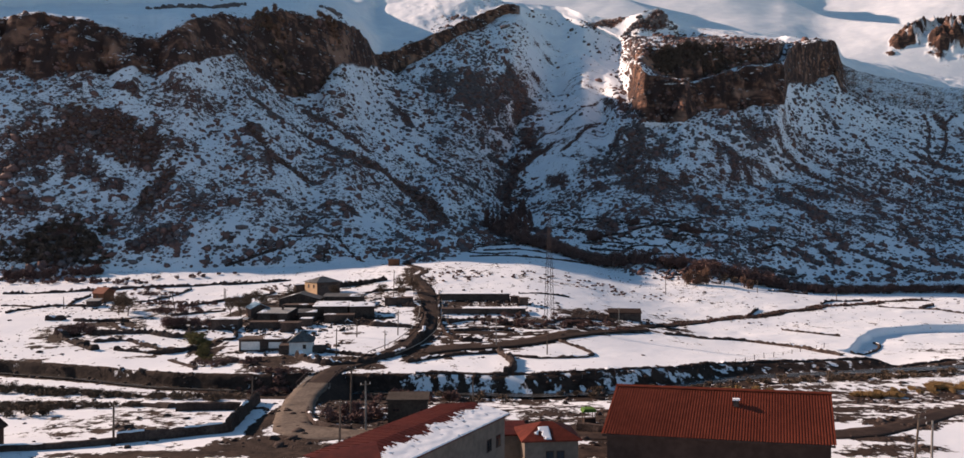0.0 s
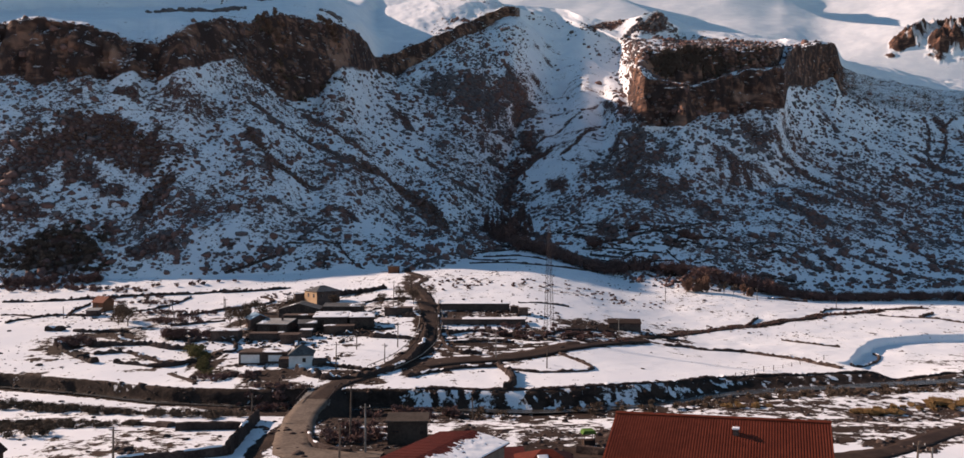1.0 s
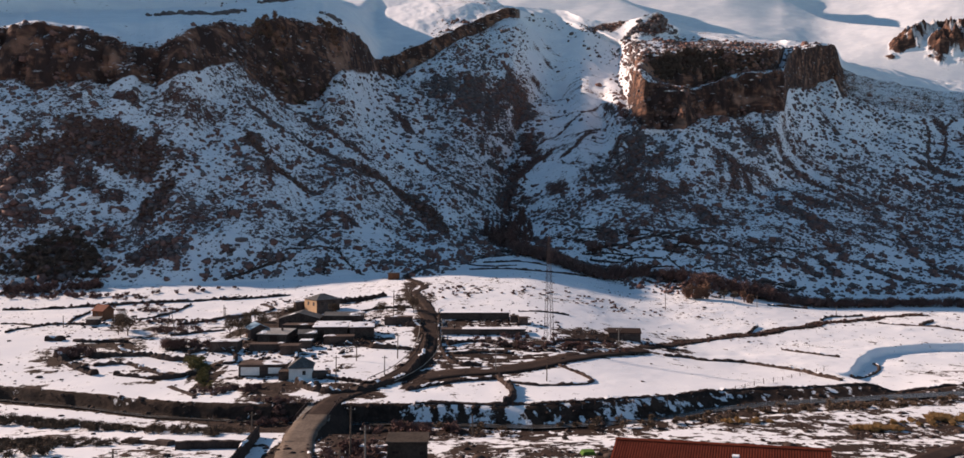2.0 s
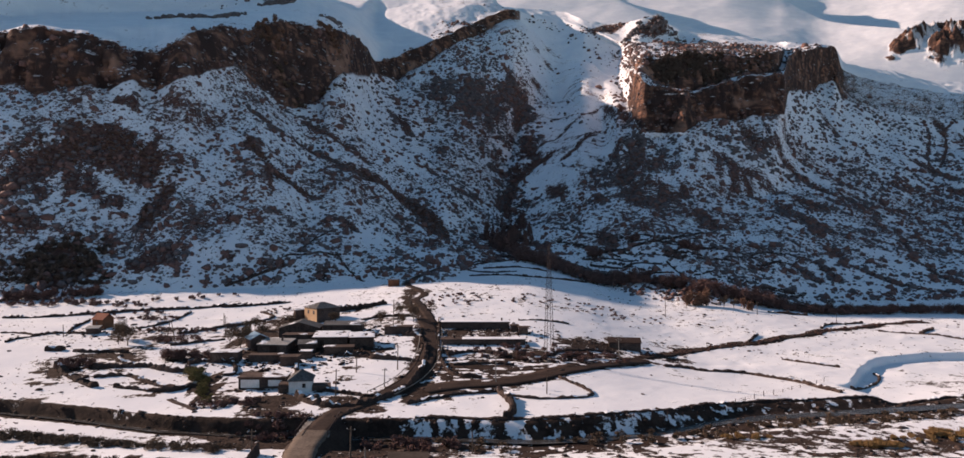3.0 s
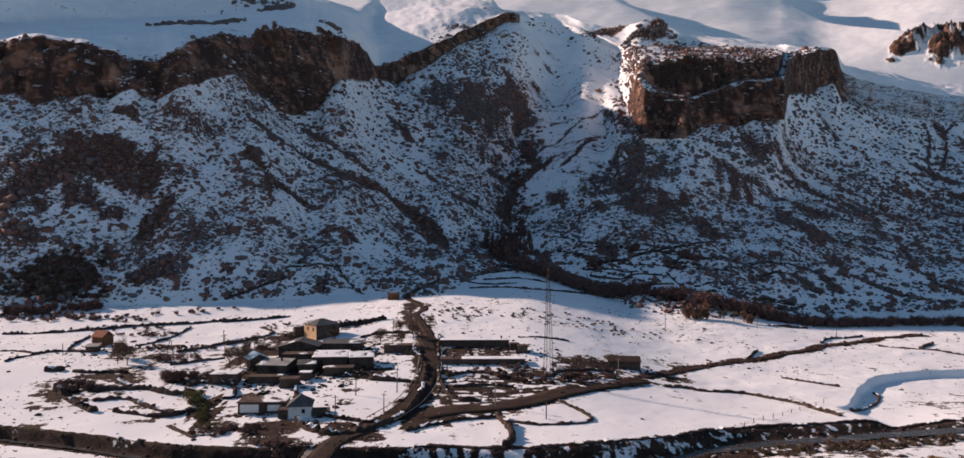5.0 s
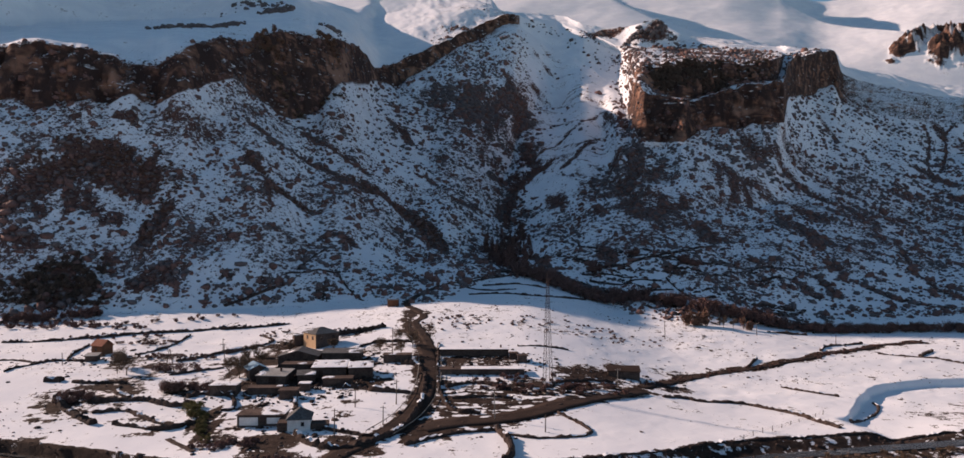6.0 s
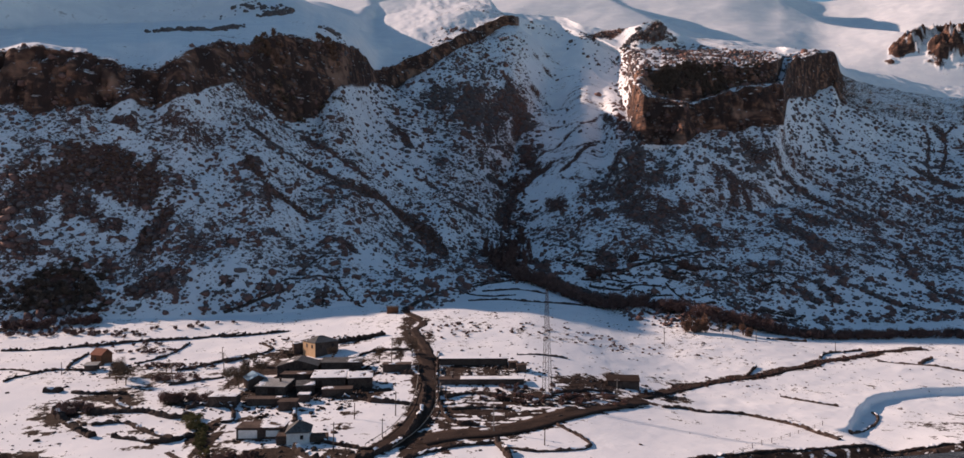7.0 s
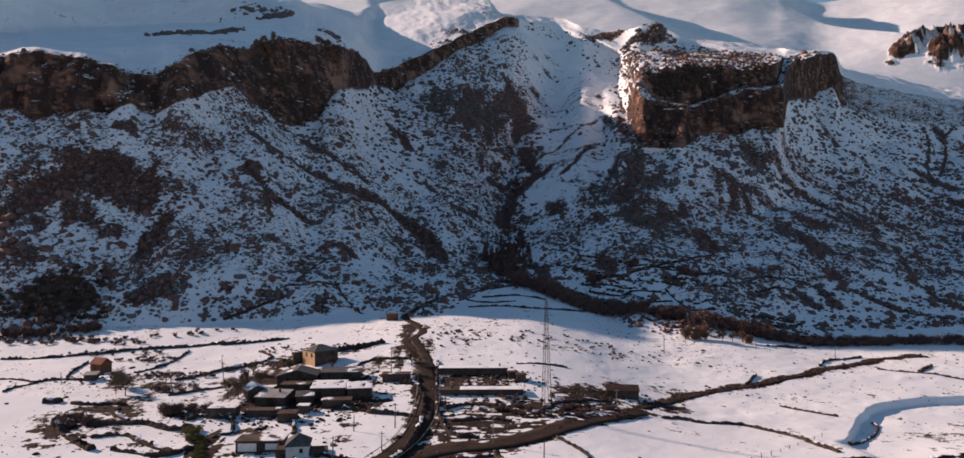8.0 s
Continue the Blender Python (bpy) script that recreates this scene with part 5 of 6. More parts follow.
def hip_roof(w, d, h, rise, over=0.4, thick=0.14, seed=0):
    bm = bmesh.new()
    a, b = w / 2 + over, d / 2 + over
    k = min(a, b)
    lo = [bm.verts.new(v) for v in ((-a, -b, h), (a, -b, h), (a, b, h), (-a, b, h))]
    lo2 = [bm.verts.new((v.co.x, v.co.y, h + thick)) for v in lo]
    if a >= b:
        t = [bm.verts.new((-(a - k * 0.9), 0, h + rise)), bm.verts.new((a - k * 0.9, 0, h + rise))]
        tops = [[lo2[0], lo2[1], t[1], t[0]], [lo2[2], lo2[3], t[0], t[1]], [lo2[3], lo2[0], t[0]], [lo2[1], lo2[2], t[1]]]
    else:
        t = [bm.verts.new((0, -(b - k * 0.9), h + rise)), bm.verts.new((0, b - k * 0.9, h + rise))]
        tops = [[lo2[3], lo2[0], t[0], t[1]], [lo2[1], lo2[2], t[1], t[0]], [lo2[0], lo2[1], t[0]], [lo2[2], lo2[3], t[1]]]
    for f in tops:
        bm.faces.new(f)
    bm.faces.new(lo[::-1])
    for i in range(4):
        bm.faces.new([lo[i], lo[(i + 1) % 4], lo2[(i + 1) % 4], lo2[i]])
    return bm


def largest(cells):
    """The largest connected patch of cells."""
    left, best = set(cells), set()
    while left:
        todo, patch = [left.pop()], set()
        while todo:
            c = todo.pop()
            patch.add(c)
            for d in ((c[0] + 1, c[1]), (c[0] - 1, c[1]), (c[0], c[1] + 1), (c[0], c[1] - 1)):
                if d in left:
                    left.discard(d)
                    todo.append(d)
        best = max(best, patch, key=len)
    return best


def snow_sheet(x0, x1, y0, y1, top, thick=0.14, cover=0.0, seed=0, n=18):
    """Snow lying on a roof whose height is top(x, y), with melted gaps."""
    bm = bmesh.new()
    g = {}
    for i in range(n + 1):
        for j in range(n + 1):
            x, y = x0 + (x1 - x0) * i / n, y0 + (y1 - y0) * j / n
            g[i, j] = (x, y, top(x, y) + thick * (0.7 + 0.5 * noise.noise((x * 0.7, y * 0.7, seed))))
    keep = {(i, j) for i in range(n) for j in range(n) if noise.noise((g[i, j][0] * 0.45 + seed, g[i, j][1] * 0.45, seed * 1.7)) + 0.45 * noise.noise((g[i, j][0] * 1.9, g[i, j][1] * 1.9, seed)) + 0.3 * noise.noise((g[i, j][0] * 4.5, g[i, j][1] * 6.0, seed + 3)) > cover}
    keep = largest(keep)
    v = {}
    for i, j in keep:
        f = []
        for c in ((i, j), (i + 1, j), (i + 1, j + 1), (i, j + 1)):
            if c not in v:
                q = g[c]
                edge = any((a, b) not in keep for a in (c[0] - 1, c[0]) for b in (c[1] - 1, c[1]))
                v[c] = bm.verts.new((q[0], q[1], top(q[0], q[1]) + 0.02 if edge else q[2]))
            f.append(v[c])
        bm.faces.new(f)
    return bm


def house(name, label, x, y, turn, w, d, h, wall, roof="flat", cover=M_SLATE, pitch=24, snow=None, doors=(), windows=(), category="house", group="village houses", z=None, rise=1.6, chimney=None):
    hs = thing(name, label, category, x, y, z, turn, group)
    bm = bmesh.new()
    shell(bm, w, d, h)
    if roof == "gable":
        gable_ends(bm, w, d, h, pitch)
    part("wall", bm, wall, hs)
    r = math.tan(radians(pitch))
    if roof == "gable":
        top = lambda a, b: h + (w / 2 - abs(a)) * r + 0.19
        rf = part("roof", gable_roof(w, d, h, pitch), cover, hs)
    elif roof == "hip":
        top = lambda a, b: h + 0.14 + min((w / 2 + 0.4 - abs(a)), (d / 2 + 0.4 - abs(b))) * (rise - 0.14) / (min(w, d) / 2 + 0.4) * 1.0
        rf = part("roof", hip_roof(w, d, h, rise), cover, hs)
    elif roof == "shed":
        top = lambda a, b: h + 0.2 + (b + d / 2) * 0.10
        bm = bmesh.new()
        vs = box(bm, -w / 2 - 0.3, w / 2 + 0.3, -d / 2 - 0.3, d / 2 + 0.3, h, h + 0.17)
        for v in vs:
            v.co.z += (v.co.y + d / 2) * 0.10
        rf = part("roof", bm, cover, hs)
        part("gable", boxed(-w / 2, w / 2, d / 2 - 0.3, d / 2, h, h + d * 0.098), wall, hs)
    else:
        top = lambda a, b: h + 0.26
        rf = part("roof", boxed(-w / 2 - 0.3, w / 2 + 0.3, -d / 2 - 0.3, d / 2 + 0.3, h, h + 0.25, bevel=0.04), cover, hs)
    if snow is not None:
        if isinstance(snow, tuple):
            x0, x1, y0, y1, gaps = snow
        else:
            x0, x1, y0, y1, gaps = -1, 1, -1, 1, snow
        o = 0.22
        part("roof_snow", snow_sheet(x0 * (w / 2 + o), x1 * (w / 2 + o), y0 * (d / 2 + o), y1 * (d / 2 + o), top, 0.16, gaps, (x * 1.3 + y) % 17), M_SNOW, rf, "patchy white snow")
    for dx, dz, dw, dh, mat in doors:
        dr = part("door", boxed(dx - dw / 2, dx + dw / 2, -d / 2 - 0.07, -d / 2 + 0.03, dz, dz + dh), mat, hs)
    for face, a, b, ww, hh in windows:
        if face[0] == "y":
            window_part(hs, a, (-d / 2 if face[1] == "-" else d / 2), b, ww, hh, face)
        else:
            window_part(hs, (-w / 2 if face[1] == "-" else w / 2), a, b, ww, hh, face)
    if chimney:
        cx, cy, ch = chimney
        bm = bmesh.new()
        t = top(cx, cy)
        box(bm, cx - 0.25, cx + 0.25, cy - 0.25, cy + 0.25, t - 0.4, t + ch)
        box(bm, cx - 0.33, cx + 0.33, cy - 0.33, cy + 0.33, t + ch, t + ch + 0.1)
        part("chimney", bm, M_TUFF, hs)
    return hs


V = "village houses"
# the small white house by the round yard
house("cottage", "small whitewashed cottage with a dark hipped roof", -44.3, 182.6, 8, 5.4, 6.4, 2.7, M_WHITE, "hip", M_SLATE, 34, None, rise=2.3,
      windows=[("y-", 0.9, 1.1, 0.8, 1.0), ("x-", -1.2, 1.1, 0.8, 1.0)])
part("shed", boxed(-5.2, -2.7, -2.5, 2.8, -1.5, 1.9), M_TUFF, bpy.data.objects["cottage"])
part("shed", boxed(2.75, 7.0, -2.4, 1.6, -1.0, 1.3), M_TUFF, bpy.data.objects["cottage"], "low dark lean-to")
house("stable", "long low stone stable with two whitewashed doors", -54.6, 187.2, 1, 11.5, 6.0, 2.5, M_TUFF, "flat", M_TUFF, snow=-0.1,
      doors=[(-2.9, 0.1, 4.6, 2.0, M_WHITE), (3.3, 0.5, 3.4, 1.5, M_WHITE)], category="barn")
house("shed", "small dark flat-roofed stone shed", -53.8, 209, 2, 4.8, 4, 2.3, M_TUFF, "flat", M_TUFF, category="shed", group="sheds")
ochre = house("ochre_house", "two-storey stone house with an ochre plastered end", -59.4, 276.5, 42, 9.6, 9.0, 4.6, M_TUFF, "hip", M_SLATE, snow=(-1, 1, -1, 1, 0.05), rise=2.0,
      windows=[("y-", -2.6, 2.6, 1.1, 1.3), ("y-", 2.4, 2.6, 1.1, 1.3), ("y-", 2.4, 0.6, 1.1, 1.2)])
part("plaster_end", boxed(-4.86, -4.8, -4.5, 4.5, -1.0, 4.58), M_OCHRE, ochre, "warm ochre plaster")
for wy in (-2.3, 1.6):
    window_part(ochre, -4.86, wy, 2.5, 1.1, 1.3, "x-")
house("annex", "dark stone outbuilding beside the ochre house", -68.3, 281, 20, 5, 5, 3.4, M_TUFF, "flat", M_SLATE, snow=0.1, category="shed", group="sheds")
house("blue_roofed_house", "dark stone house with a pale blue metal roof", -70.3, 232.5, 30, 5.6, 7, 2.9, M_TUFF, "gable", M_BLUE, 26)
house("grey_roofed_house", "stone house under a wide weathered grey roof", -60.5, 249, 4, 13, 9, 2.9, M_TUFF, "gable", M_SLATE, 16, snow=(-1, 1, -1, 1, 0.30), windows=[("y-", -3, 1, 1, 1.1), ("y-", 2.5, 1, 1, 1.1)])
house("snow_roofed_house", "dark stone house with a pale weathered sheet roof", -62.6, 226.5, -6, 9.0, 7.5, 2.3, M_TUFF, "shed", M_PALEROOF, snow=(-1, 0.4, -1, 1, 0.22), doors=[(0.5, 0.1, 2.2, 1.9, M_DARKWOOD)], chimney=(1.5, 1, 0.9))
house("flat_roofed_house", "low stone house with a flat snowy roof", -47.0, 233, 4, 10.5, 8, 2.7, M_TUFF, "shed", M_TUFF, snow=-0.5, doors=[(-2.5, 0.1, 1.2, 1.9, M_DARKWOOD)])
house("flat_roofed_house", "low stone house with a flat snowy roof", -37.3, 231.5, 8, 7.4, 7, 2.7, M_TUFF, "shed", M_TUFF, snow=-0.35)
house("slate_roofed_house", "long dark stone house with a grey sheet roof", -46.5, 250.5, 2, 13, 6, 2.6, M_TUFF, "shed", M_SLATE, snow=0.05)
house("hut", "small dark hut with a snowy roof", -53.0, 226, 12, 5.2, 5, 2.3, M_TUFF, "shed", M_SLATE, snow=-0.1, category="shed", group="sheds")
house("outbuilding", "dark stone outbuilding with a flat roof", -58.6, 238, 0, 9, 5, 2.4, M_TUFF, "flat", M_TUFF, snow=0.2, category="shed", group="sheds")
house("outbuilding", "dark stone outbuilding with a flat roof", -42.5, 221.5, 6, 8.5, 4, 2.0, M_TUFF, "flat", M_TUFF, snow=0.25, category="shed", group="sheds")
house("outbuilding", "dark stone outbuilding with a snowy flat roof", -51.0, 216.2, 4, 3.2, 3, 1.9, M_TUFF, "flat", M_TUFF, snow=-0.5, category="shed", group="sheds")
house("outbuilding", "dark stone outbuilding with a flat roof", -27.5, 246, 0, 9, 4, 2.2, M_TUFF, "flat", M_TUFF, snow=0.0, category="shed", group="sheds")
house("outbuilding", "dark stone outbuilding with a flat roof", -62.0, 214.0, 0, 9, 3.4, 1.7, M_TUFF, "flat", M_TUFF, snow=0.15, category="shed", group="sheds")
house("tall_house", "narrow house with a rusty red gabled roof", -137.4, 269.5, 66, 4.6, 5.4, 3.3, M_RUSTWALL, "gable", M_RUSTROOF, 38, windows=[("x-", 0.4, 1.2, 0.9, 1.1)])
house("hut", "small grey hut with a pale roof", -134.6, 257.5, 12, 3.9, 3.8, 1.9, M_TUFF, "shed", M_PALEROOF, category="shed", group="sheds")
house("field_barn", "flat-roofed dark barn with snow on top", -73.6, 214.3, 2, 7.6, 5, 2.7, M_TUFF, "flat", M_TUFF, snow=-0.3, category="barn")
house("long_barn", "long low dark barn with stubby chimneys", -2.2, 252.5, 0, 23, 4.5, 1.9, M_TUFF, "flat", M_MUD, snow=-0.55, category="barn", chimney=(9, 0.5, 0.9))
house("long_barn", "long half-sunken barn with snow on its flat roof", 0.5, 231.5, 0, 26, 4.5, 1.3, M_TUFF, "flat", M_TUFF, snow=(-0.5, 1, -1, 1, -0.6), category="barn", chimney=(-9, 0, 0.7))
house("ruined_barn", "low dark earth-roofed barn by the dirt road", 46.0, 239.5, -8, 10, 6.5, 2.0, M_TUFF, "shed", M_MUD, category="barn")
house("shed", "small dark shed with a flat roof", 10.8, 247, 0, 2.4, 2.4, 1.9, M_TUFF, "flat", M_TUFF, category="shed", group="sheds")
house("shed", "small dark shed with a flat roof", 13.6, 243.5, 0, 3.0, 2.6, 2.1, M_TUFF, "flat", M_TUFF, category="shed", group="sheds")
house("kiosk", "small orange-brown hut at the foot of the path", -40.5, 342, 0, 5, 3, 2.8, M_RUSTWALL, "flat", M_SLATE, category="shed", group="sheds")
house("block_hut", "small plain concrete hut with a flat roof", -11.2, 113, 2, 5.8, 5, 3.5, M_DULL, "flat", M_DULL, category="shed", group="sheds", windows=[("y-", -1.7, 1.9, 1.1, 0.5), ("y-", 2.2, 1.7, 0.6, 0.6)])


# ---- the near farm ----
def corrugated(x0, x1, z_ridge, z_eave, run, pitch_len=0.30, depth=0.05, n_down=3):
    """One roof slope of ribbed sheet: ridge at y = 0, eave at y = -run."""
    xs = []
    x = x0
    while x < x1:
        xs += [(x, 0), (x + pitch_len * 0.42, 0), (x + pitch_len * 0.5, depth), (x + pitch_len * 0.92, depth)]
        x += pitch_len
    xs.append((x1, 0))
    rows = []
    for j in range(n_down + 1):
        t = j / n_down
        rows.append([(a, -run * t, z_ridge + (z_eave - z_ridge) * t + b) for a, b in xs])
    return strip(rows)


def red_barn():
    b = thing("red_roofed_barn", "large barn with a ribbed red metal roof", "barn", 27.5, 85.35, 0.0, -11.0)
    half, run, zr, ze = 11.85, 8.03, 9.55, 5.95
    bm = bmesh.new()
    prism(bm, [(-half + 0.5, -1.0), (half - 0.5, -1.0), (half - 0.5, ze + 0.1), (-half + 0.5, ze + 0.1)], -run + 0.6, run - 0.6)
    part("wall", bm, M_DARKWOOD, b, "dark boarded walls")
    for s in (-1, 1):
        bm = bmesh.new()
        x = s * (half - 0.5)
        a = [bm.verts.new((x, y, z)) for y, z in ((-run + 0.6, ze + 0.1), (run - 0.6, ze + 0.1), (0, zr - 0.25))]
        c = [bm.verts.new((x - s * 0.15, v.co.y, v.co.z)) for v in a]
        bm.faces.new(a)
        bm.faces.new(c[::-1])
        for i in range(3):
            bm.faces.new([a[i], a[(i + 1) % 3], c[(i + 1) % 3], c[i]])
        part("gable", bm, M_DARKWOOD, b)
    front = part("roof_slope", corrugated(-half, half, zr, ze, run), M_RED, b, "ribbed red metal sheet")
    bm = corrugated(-half, half, zr, ze, run)
    bmesh.ops.scale(bm, vec=(1, -1, 1), verts=bm.verts)
    part("roof_slope", bm, M_RED, b, "ribbed red metal sheet")
    bm = bmesh.new()
    prism(bm, [(-0.28, -0.10), (0, 0.03), (0.28, -0.10), (0.28, -0.02), (0, 0.13), (-0.28, -0.02)], -half - 0.03, half + 0.03)
    bmesh.ops.rotate(bm, cent=(0, 0, 0), matrix=Matrix.Rotation(radians(90), 3, "Z"), verts=bm.verts)
    bmesh.ops.translate(bm, vec=(0, 0, zr + 0.06), verts=bm.verts)
    part("ridge_cap", bm, M_RED, b)
    part("eave_board", boxed(-half + 0.1, half - 0.1, -run + 0.02, -run + 0.07, ze - 0.26, ze - 0.03), M_DARKWOOD, b)
    bm = bmesh.new()
    z = zr - 0.456 * 2.6
    box(bm, 1.5, 2.1, -2.9, -2.35, z - 0.5, z + 0.6)
    ch = part("chimney", bm, M_TUFF, b, "short dark chimney")
    part("chimney_cap", boxed(1.42, 2.18, -2.98, -2.27, z + 0.6, z + 0.78, bevel=0.03), M_SNOW, ch, "snow on the chimney cap")
    # the plan is a slightly skewed one
    for ob in list(b.children) + list(ch.children):
        for v in ob.data.vertices:
            v.co.x += 0.19 * v.co.y
    return b


red_barn()


def farmhouse():
    """Ridge along local y, hipped at the near end; the snowy slope faces +x."""
    e, y0, y1, yh, zr, ze = 4.55, -7.3, 15.2, -2.6, 8.4, 7.65
    b = thing("farmhouse", "long plastered farmhouse with a red roof half under snow", "house", -8.4, 70.3, 0.0, -29.6)
    bm = boxed(-4.15, 4.15, y0 + 0.5, y1 - 0.5, -1.0, ze + 0.05)
    prism(bm, [(-4.15, ze), (4.15, ze), (0, zr - 0.08)], y1 - 1.0, y1 - 0.5)
    part("wall", bm, M_PLASTER, b, "grimy pale plaster")
    bm = bmesh.new()
    layers = []
    for dz in (0.0, 0.14):
        layers.append([bm.verts.new(c) for c in ((-e, y0, ze + dz), (e, y0, ze + dz), (e, y1, ze + dz), (-e, y1, ze + dz), (0, yh, zr + dz), (0, y1, zr + dz))])
    for k, (a1, a2, a3, a4, r1, r2) in enumerate(layers):
        for f in ([a1, a2, r1], [a2, a3, r2, r1], [a4, a1, r1, r2]):
            bm.faces.new(f if k else f[::-1])
    lo, hi = layers
    for p, q in ((0, 1), (1, 2), (2, 5), (5, 3), (3, 0)):
        bm.faces.new([lo[p], lo[q], hi[q], hi[p]])
    rf = part("roof", bm, M_MAROON, b, "faded maroon sheet metal")
    for k in range(34):
        y = y0 + 1.0 + k * (y1 - y0 - 1.2) / 33
        top = max(0.0, e * (yh - y) / (yh - y0)) if y < yh else 0.0
        for s in (-1, 1):
            bm = bmesh.new()
            rod(bm, (s * top, y, zr - (zr - ze) * top / e + 0.16), (s * e, y, ze + 0.16), 0.035, 0.035, 4)
            part("seam", bm, M_MAROON, rf)
    # snow slides off down the ribs, so its upper edge is combed
    nx, ny = 56, 190
    pos = lambda i, j: (0.15 + (e - 0.12) * i / nx, y0 + (y1 - y0) * j / ny)
    keep = set()
    for i in range(nx):
        for j in range(ny):
            x, y = pos(i + 0.5, j + 0.5)
            start = 2.0 - 1.2 * (y - y0) / (y1 - y0) + 1.0 * noise.noise((0, y * 0.5, 2)) + 0.8 * noise.noise((x * 0.3, y * 2.4, 5)) + 1.1 * noise.noise((x * 0.5, y * 4.6, 7))
            hole = 0.8 * noise.noise((x * 0.8, y * 1.1, 11)) + 0.8 * noise.noise((x * 2.0, y * 5.0, 13)) - 0.16 * x
            if x > start and hole < 0.12 and y > yh + (y0 - yh) * x / e + 0.1:
                keep.add((i, j))
    keep, bm, v = largest(keep), bmesh.new(), {}
    for i, j in sorted(keep):
        f = []
        for c in ((i, j), (i + 1, j), (i + 1, j + 1), (i, j + 1)):
            if c not in v:
                x, y = pos(*c)
                edge = any((p, q) not in keep for p in (c[0] - 1, c[0]) for q in (c[1] - 1, c[1]))
                v[c] = bm.verts.new((x, y, zr - (zr - ze) * x / e + (0.15 if edge else 0.25 + 0.05 * noise.noise((x, y, 1)))))
            f.append(v[c])
        bm.faces.new(f)
    part("roof_snow", bm, M_SNOW, rf, "melting snow on one slope")
    for y in (-1, 3.5, 11.2, 13.2):
        for z in (1.2, 4.6):
            window_part(b, 4.15, y, z, 1.0, 1.3, "x+")
    bm = bmesh.new()
    vs = box(bm, 4.1, 6.8, 4.0, 7.6, 3.6, 3.72)
    for w in vs:
        w.co.z -= (w.co.x - 4.1) * 0.25
    part("porch_roof", bm, M_DARKWOOD, b)
    for y in (4.2, 7.4):
        bm = bmesh.new()
        rod(bm, (6.5, y, -0.5), (6.5, y, 3.02), 0.09, 0.09)
        part("post", bm, M_DARKWOOD, b)
    return b


farmhouse()
house("annex_house", "small plastered house with a red hipped roof", 7.4, 84.6, 6, 6.0, 5.4, 4.6, M_PLASTER, "hip", M_MAROONRED, snow=(-0.7, 0.0, -1, -0.3, -0.5), rise=1.5,
      windows=[("y-", -0.2, 2.1, 0.9, 1.4), ("y-", 1.0, 2.1, 0.9, 1.4), ("x+", -1, 2.0, 0.8, 1.3)], doors=[(-2.6, 0.1, 1.0, 2.1, M_DARKWOOD)], group="near farm", z=0.0)
house("lean_to", "low passage roof between the two houses", 2.9, 87.0, 4, 4.0, 4.0, 4.4, M_PLASTER, "shed", M_MAROON, group="near farm", z=0.0, category="shed")
house("roadside_hut", "dark weathered hut with a pointed roof", -64.0, 94, 10, 4.2, 5, 2.6, M_DARKWOOD, "gable", M_DARKWOOD, 45, group="near farm", category="shed")


def stand():
    s = thing("market_stand", "small bright green roofed stand on wooden posts", "stand", 15.8, 110.0, None, 8)
    bm = bmesh.new()
    prism(bm, [(-1.1, 1.75), (1.1, 1.75), (0.8, 2.25), (-0.8, 2.25)], -0.8, 0.8)
    part("canopy", bm, M_GREEN, s, "bright green canopy")
    for x in (-0.8, 0.8):
        for y in (-0.6, 0.6):
            part("post", boxed(x - 0.06, x + 0.06, y - 0.06, y + 0.06, -0.4, 1.76), M_POLE, s)
    part("counter", boxed(-0.85, 0.85, -0.7, 0.2, 0.0, 0.85), M_DARKWOOD, s)


stand()


# ---- poles, mast, fences ----
def pole(x, y, h, lean=0.0, arm=True, concrete=False):
    p = thing("utility_pole", "pale concrete power pole with a crossarm" if concrete else "weathered wooden power pole with a short crossarm", "pole", x, y, None, (x * 37) % 50 - 25, "power poles")
    m = M_CONCRETE if concrete else M_POLE
    bm = bmesh.new()
    rod(bm, (0, 0, -0.8), (lean * h, 0, h), 0.17, 0.11, 7)
    part("shaft", bm, m, p)
    if arm:
        bm = bmesh.new()
        box(bm, lean * h - 0.75, lean * h + 0.75, -0.06, 0.06, h - 0.55, h - 0.43)
        part("crossarm", bm, M_POLE, p)
        for k in (-0.65, 0, 0.65):
            bm = bmesh.new()
            rod(bm, (lean * h + k, 0, h - 0.43), (lean * h + k, 0, h - 0.22), 0.05, 0.035, 6)
            part("insulator", bm, M_WHITE, p)
    return p


random.seed(5)
for i, (x, y, h) in enumerate(POLES):
    pole(x, y, max(h, 4.2), random.uniform(-0.03, 0.03) + (0.10 if i == 9 else 0.05 if i == 6 else 0), h > 4.5, i in (4, 7, 10, 12, 13))


def brace_pole(x, y, h):
    p = thing("braced_pole", "wooden A-frame power pole standing in a snowy field", "pole", x, y, None, 10, "power poles")
    for s in (-1, 1):
        bm = bmesh.new()
        rod(bm, (s * 1.5, 0, -0.6), (s * 0.12, 0, h), 0.16, 0.11, 7)
        part("leg", bm, M_POLE, p)
    part("crossarm", boxed(-0.9, 0.9, -0.06, 0.06, h - 0.6, h - 0.46), M_POLE, p)
    part("stay", boxed(-0.9, 0.9, -0.05, 0.05, h * 0.42, h * 0.42 + 0.12), M_POLE, p)


brace_pole(-100.5, 240.0, 7.5)


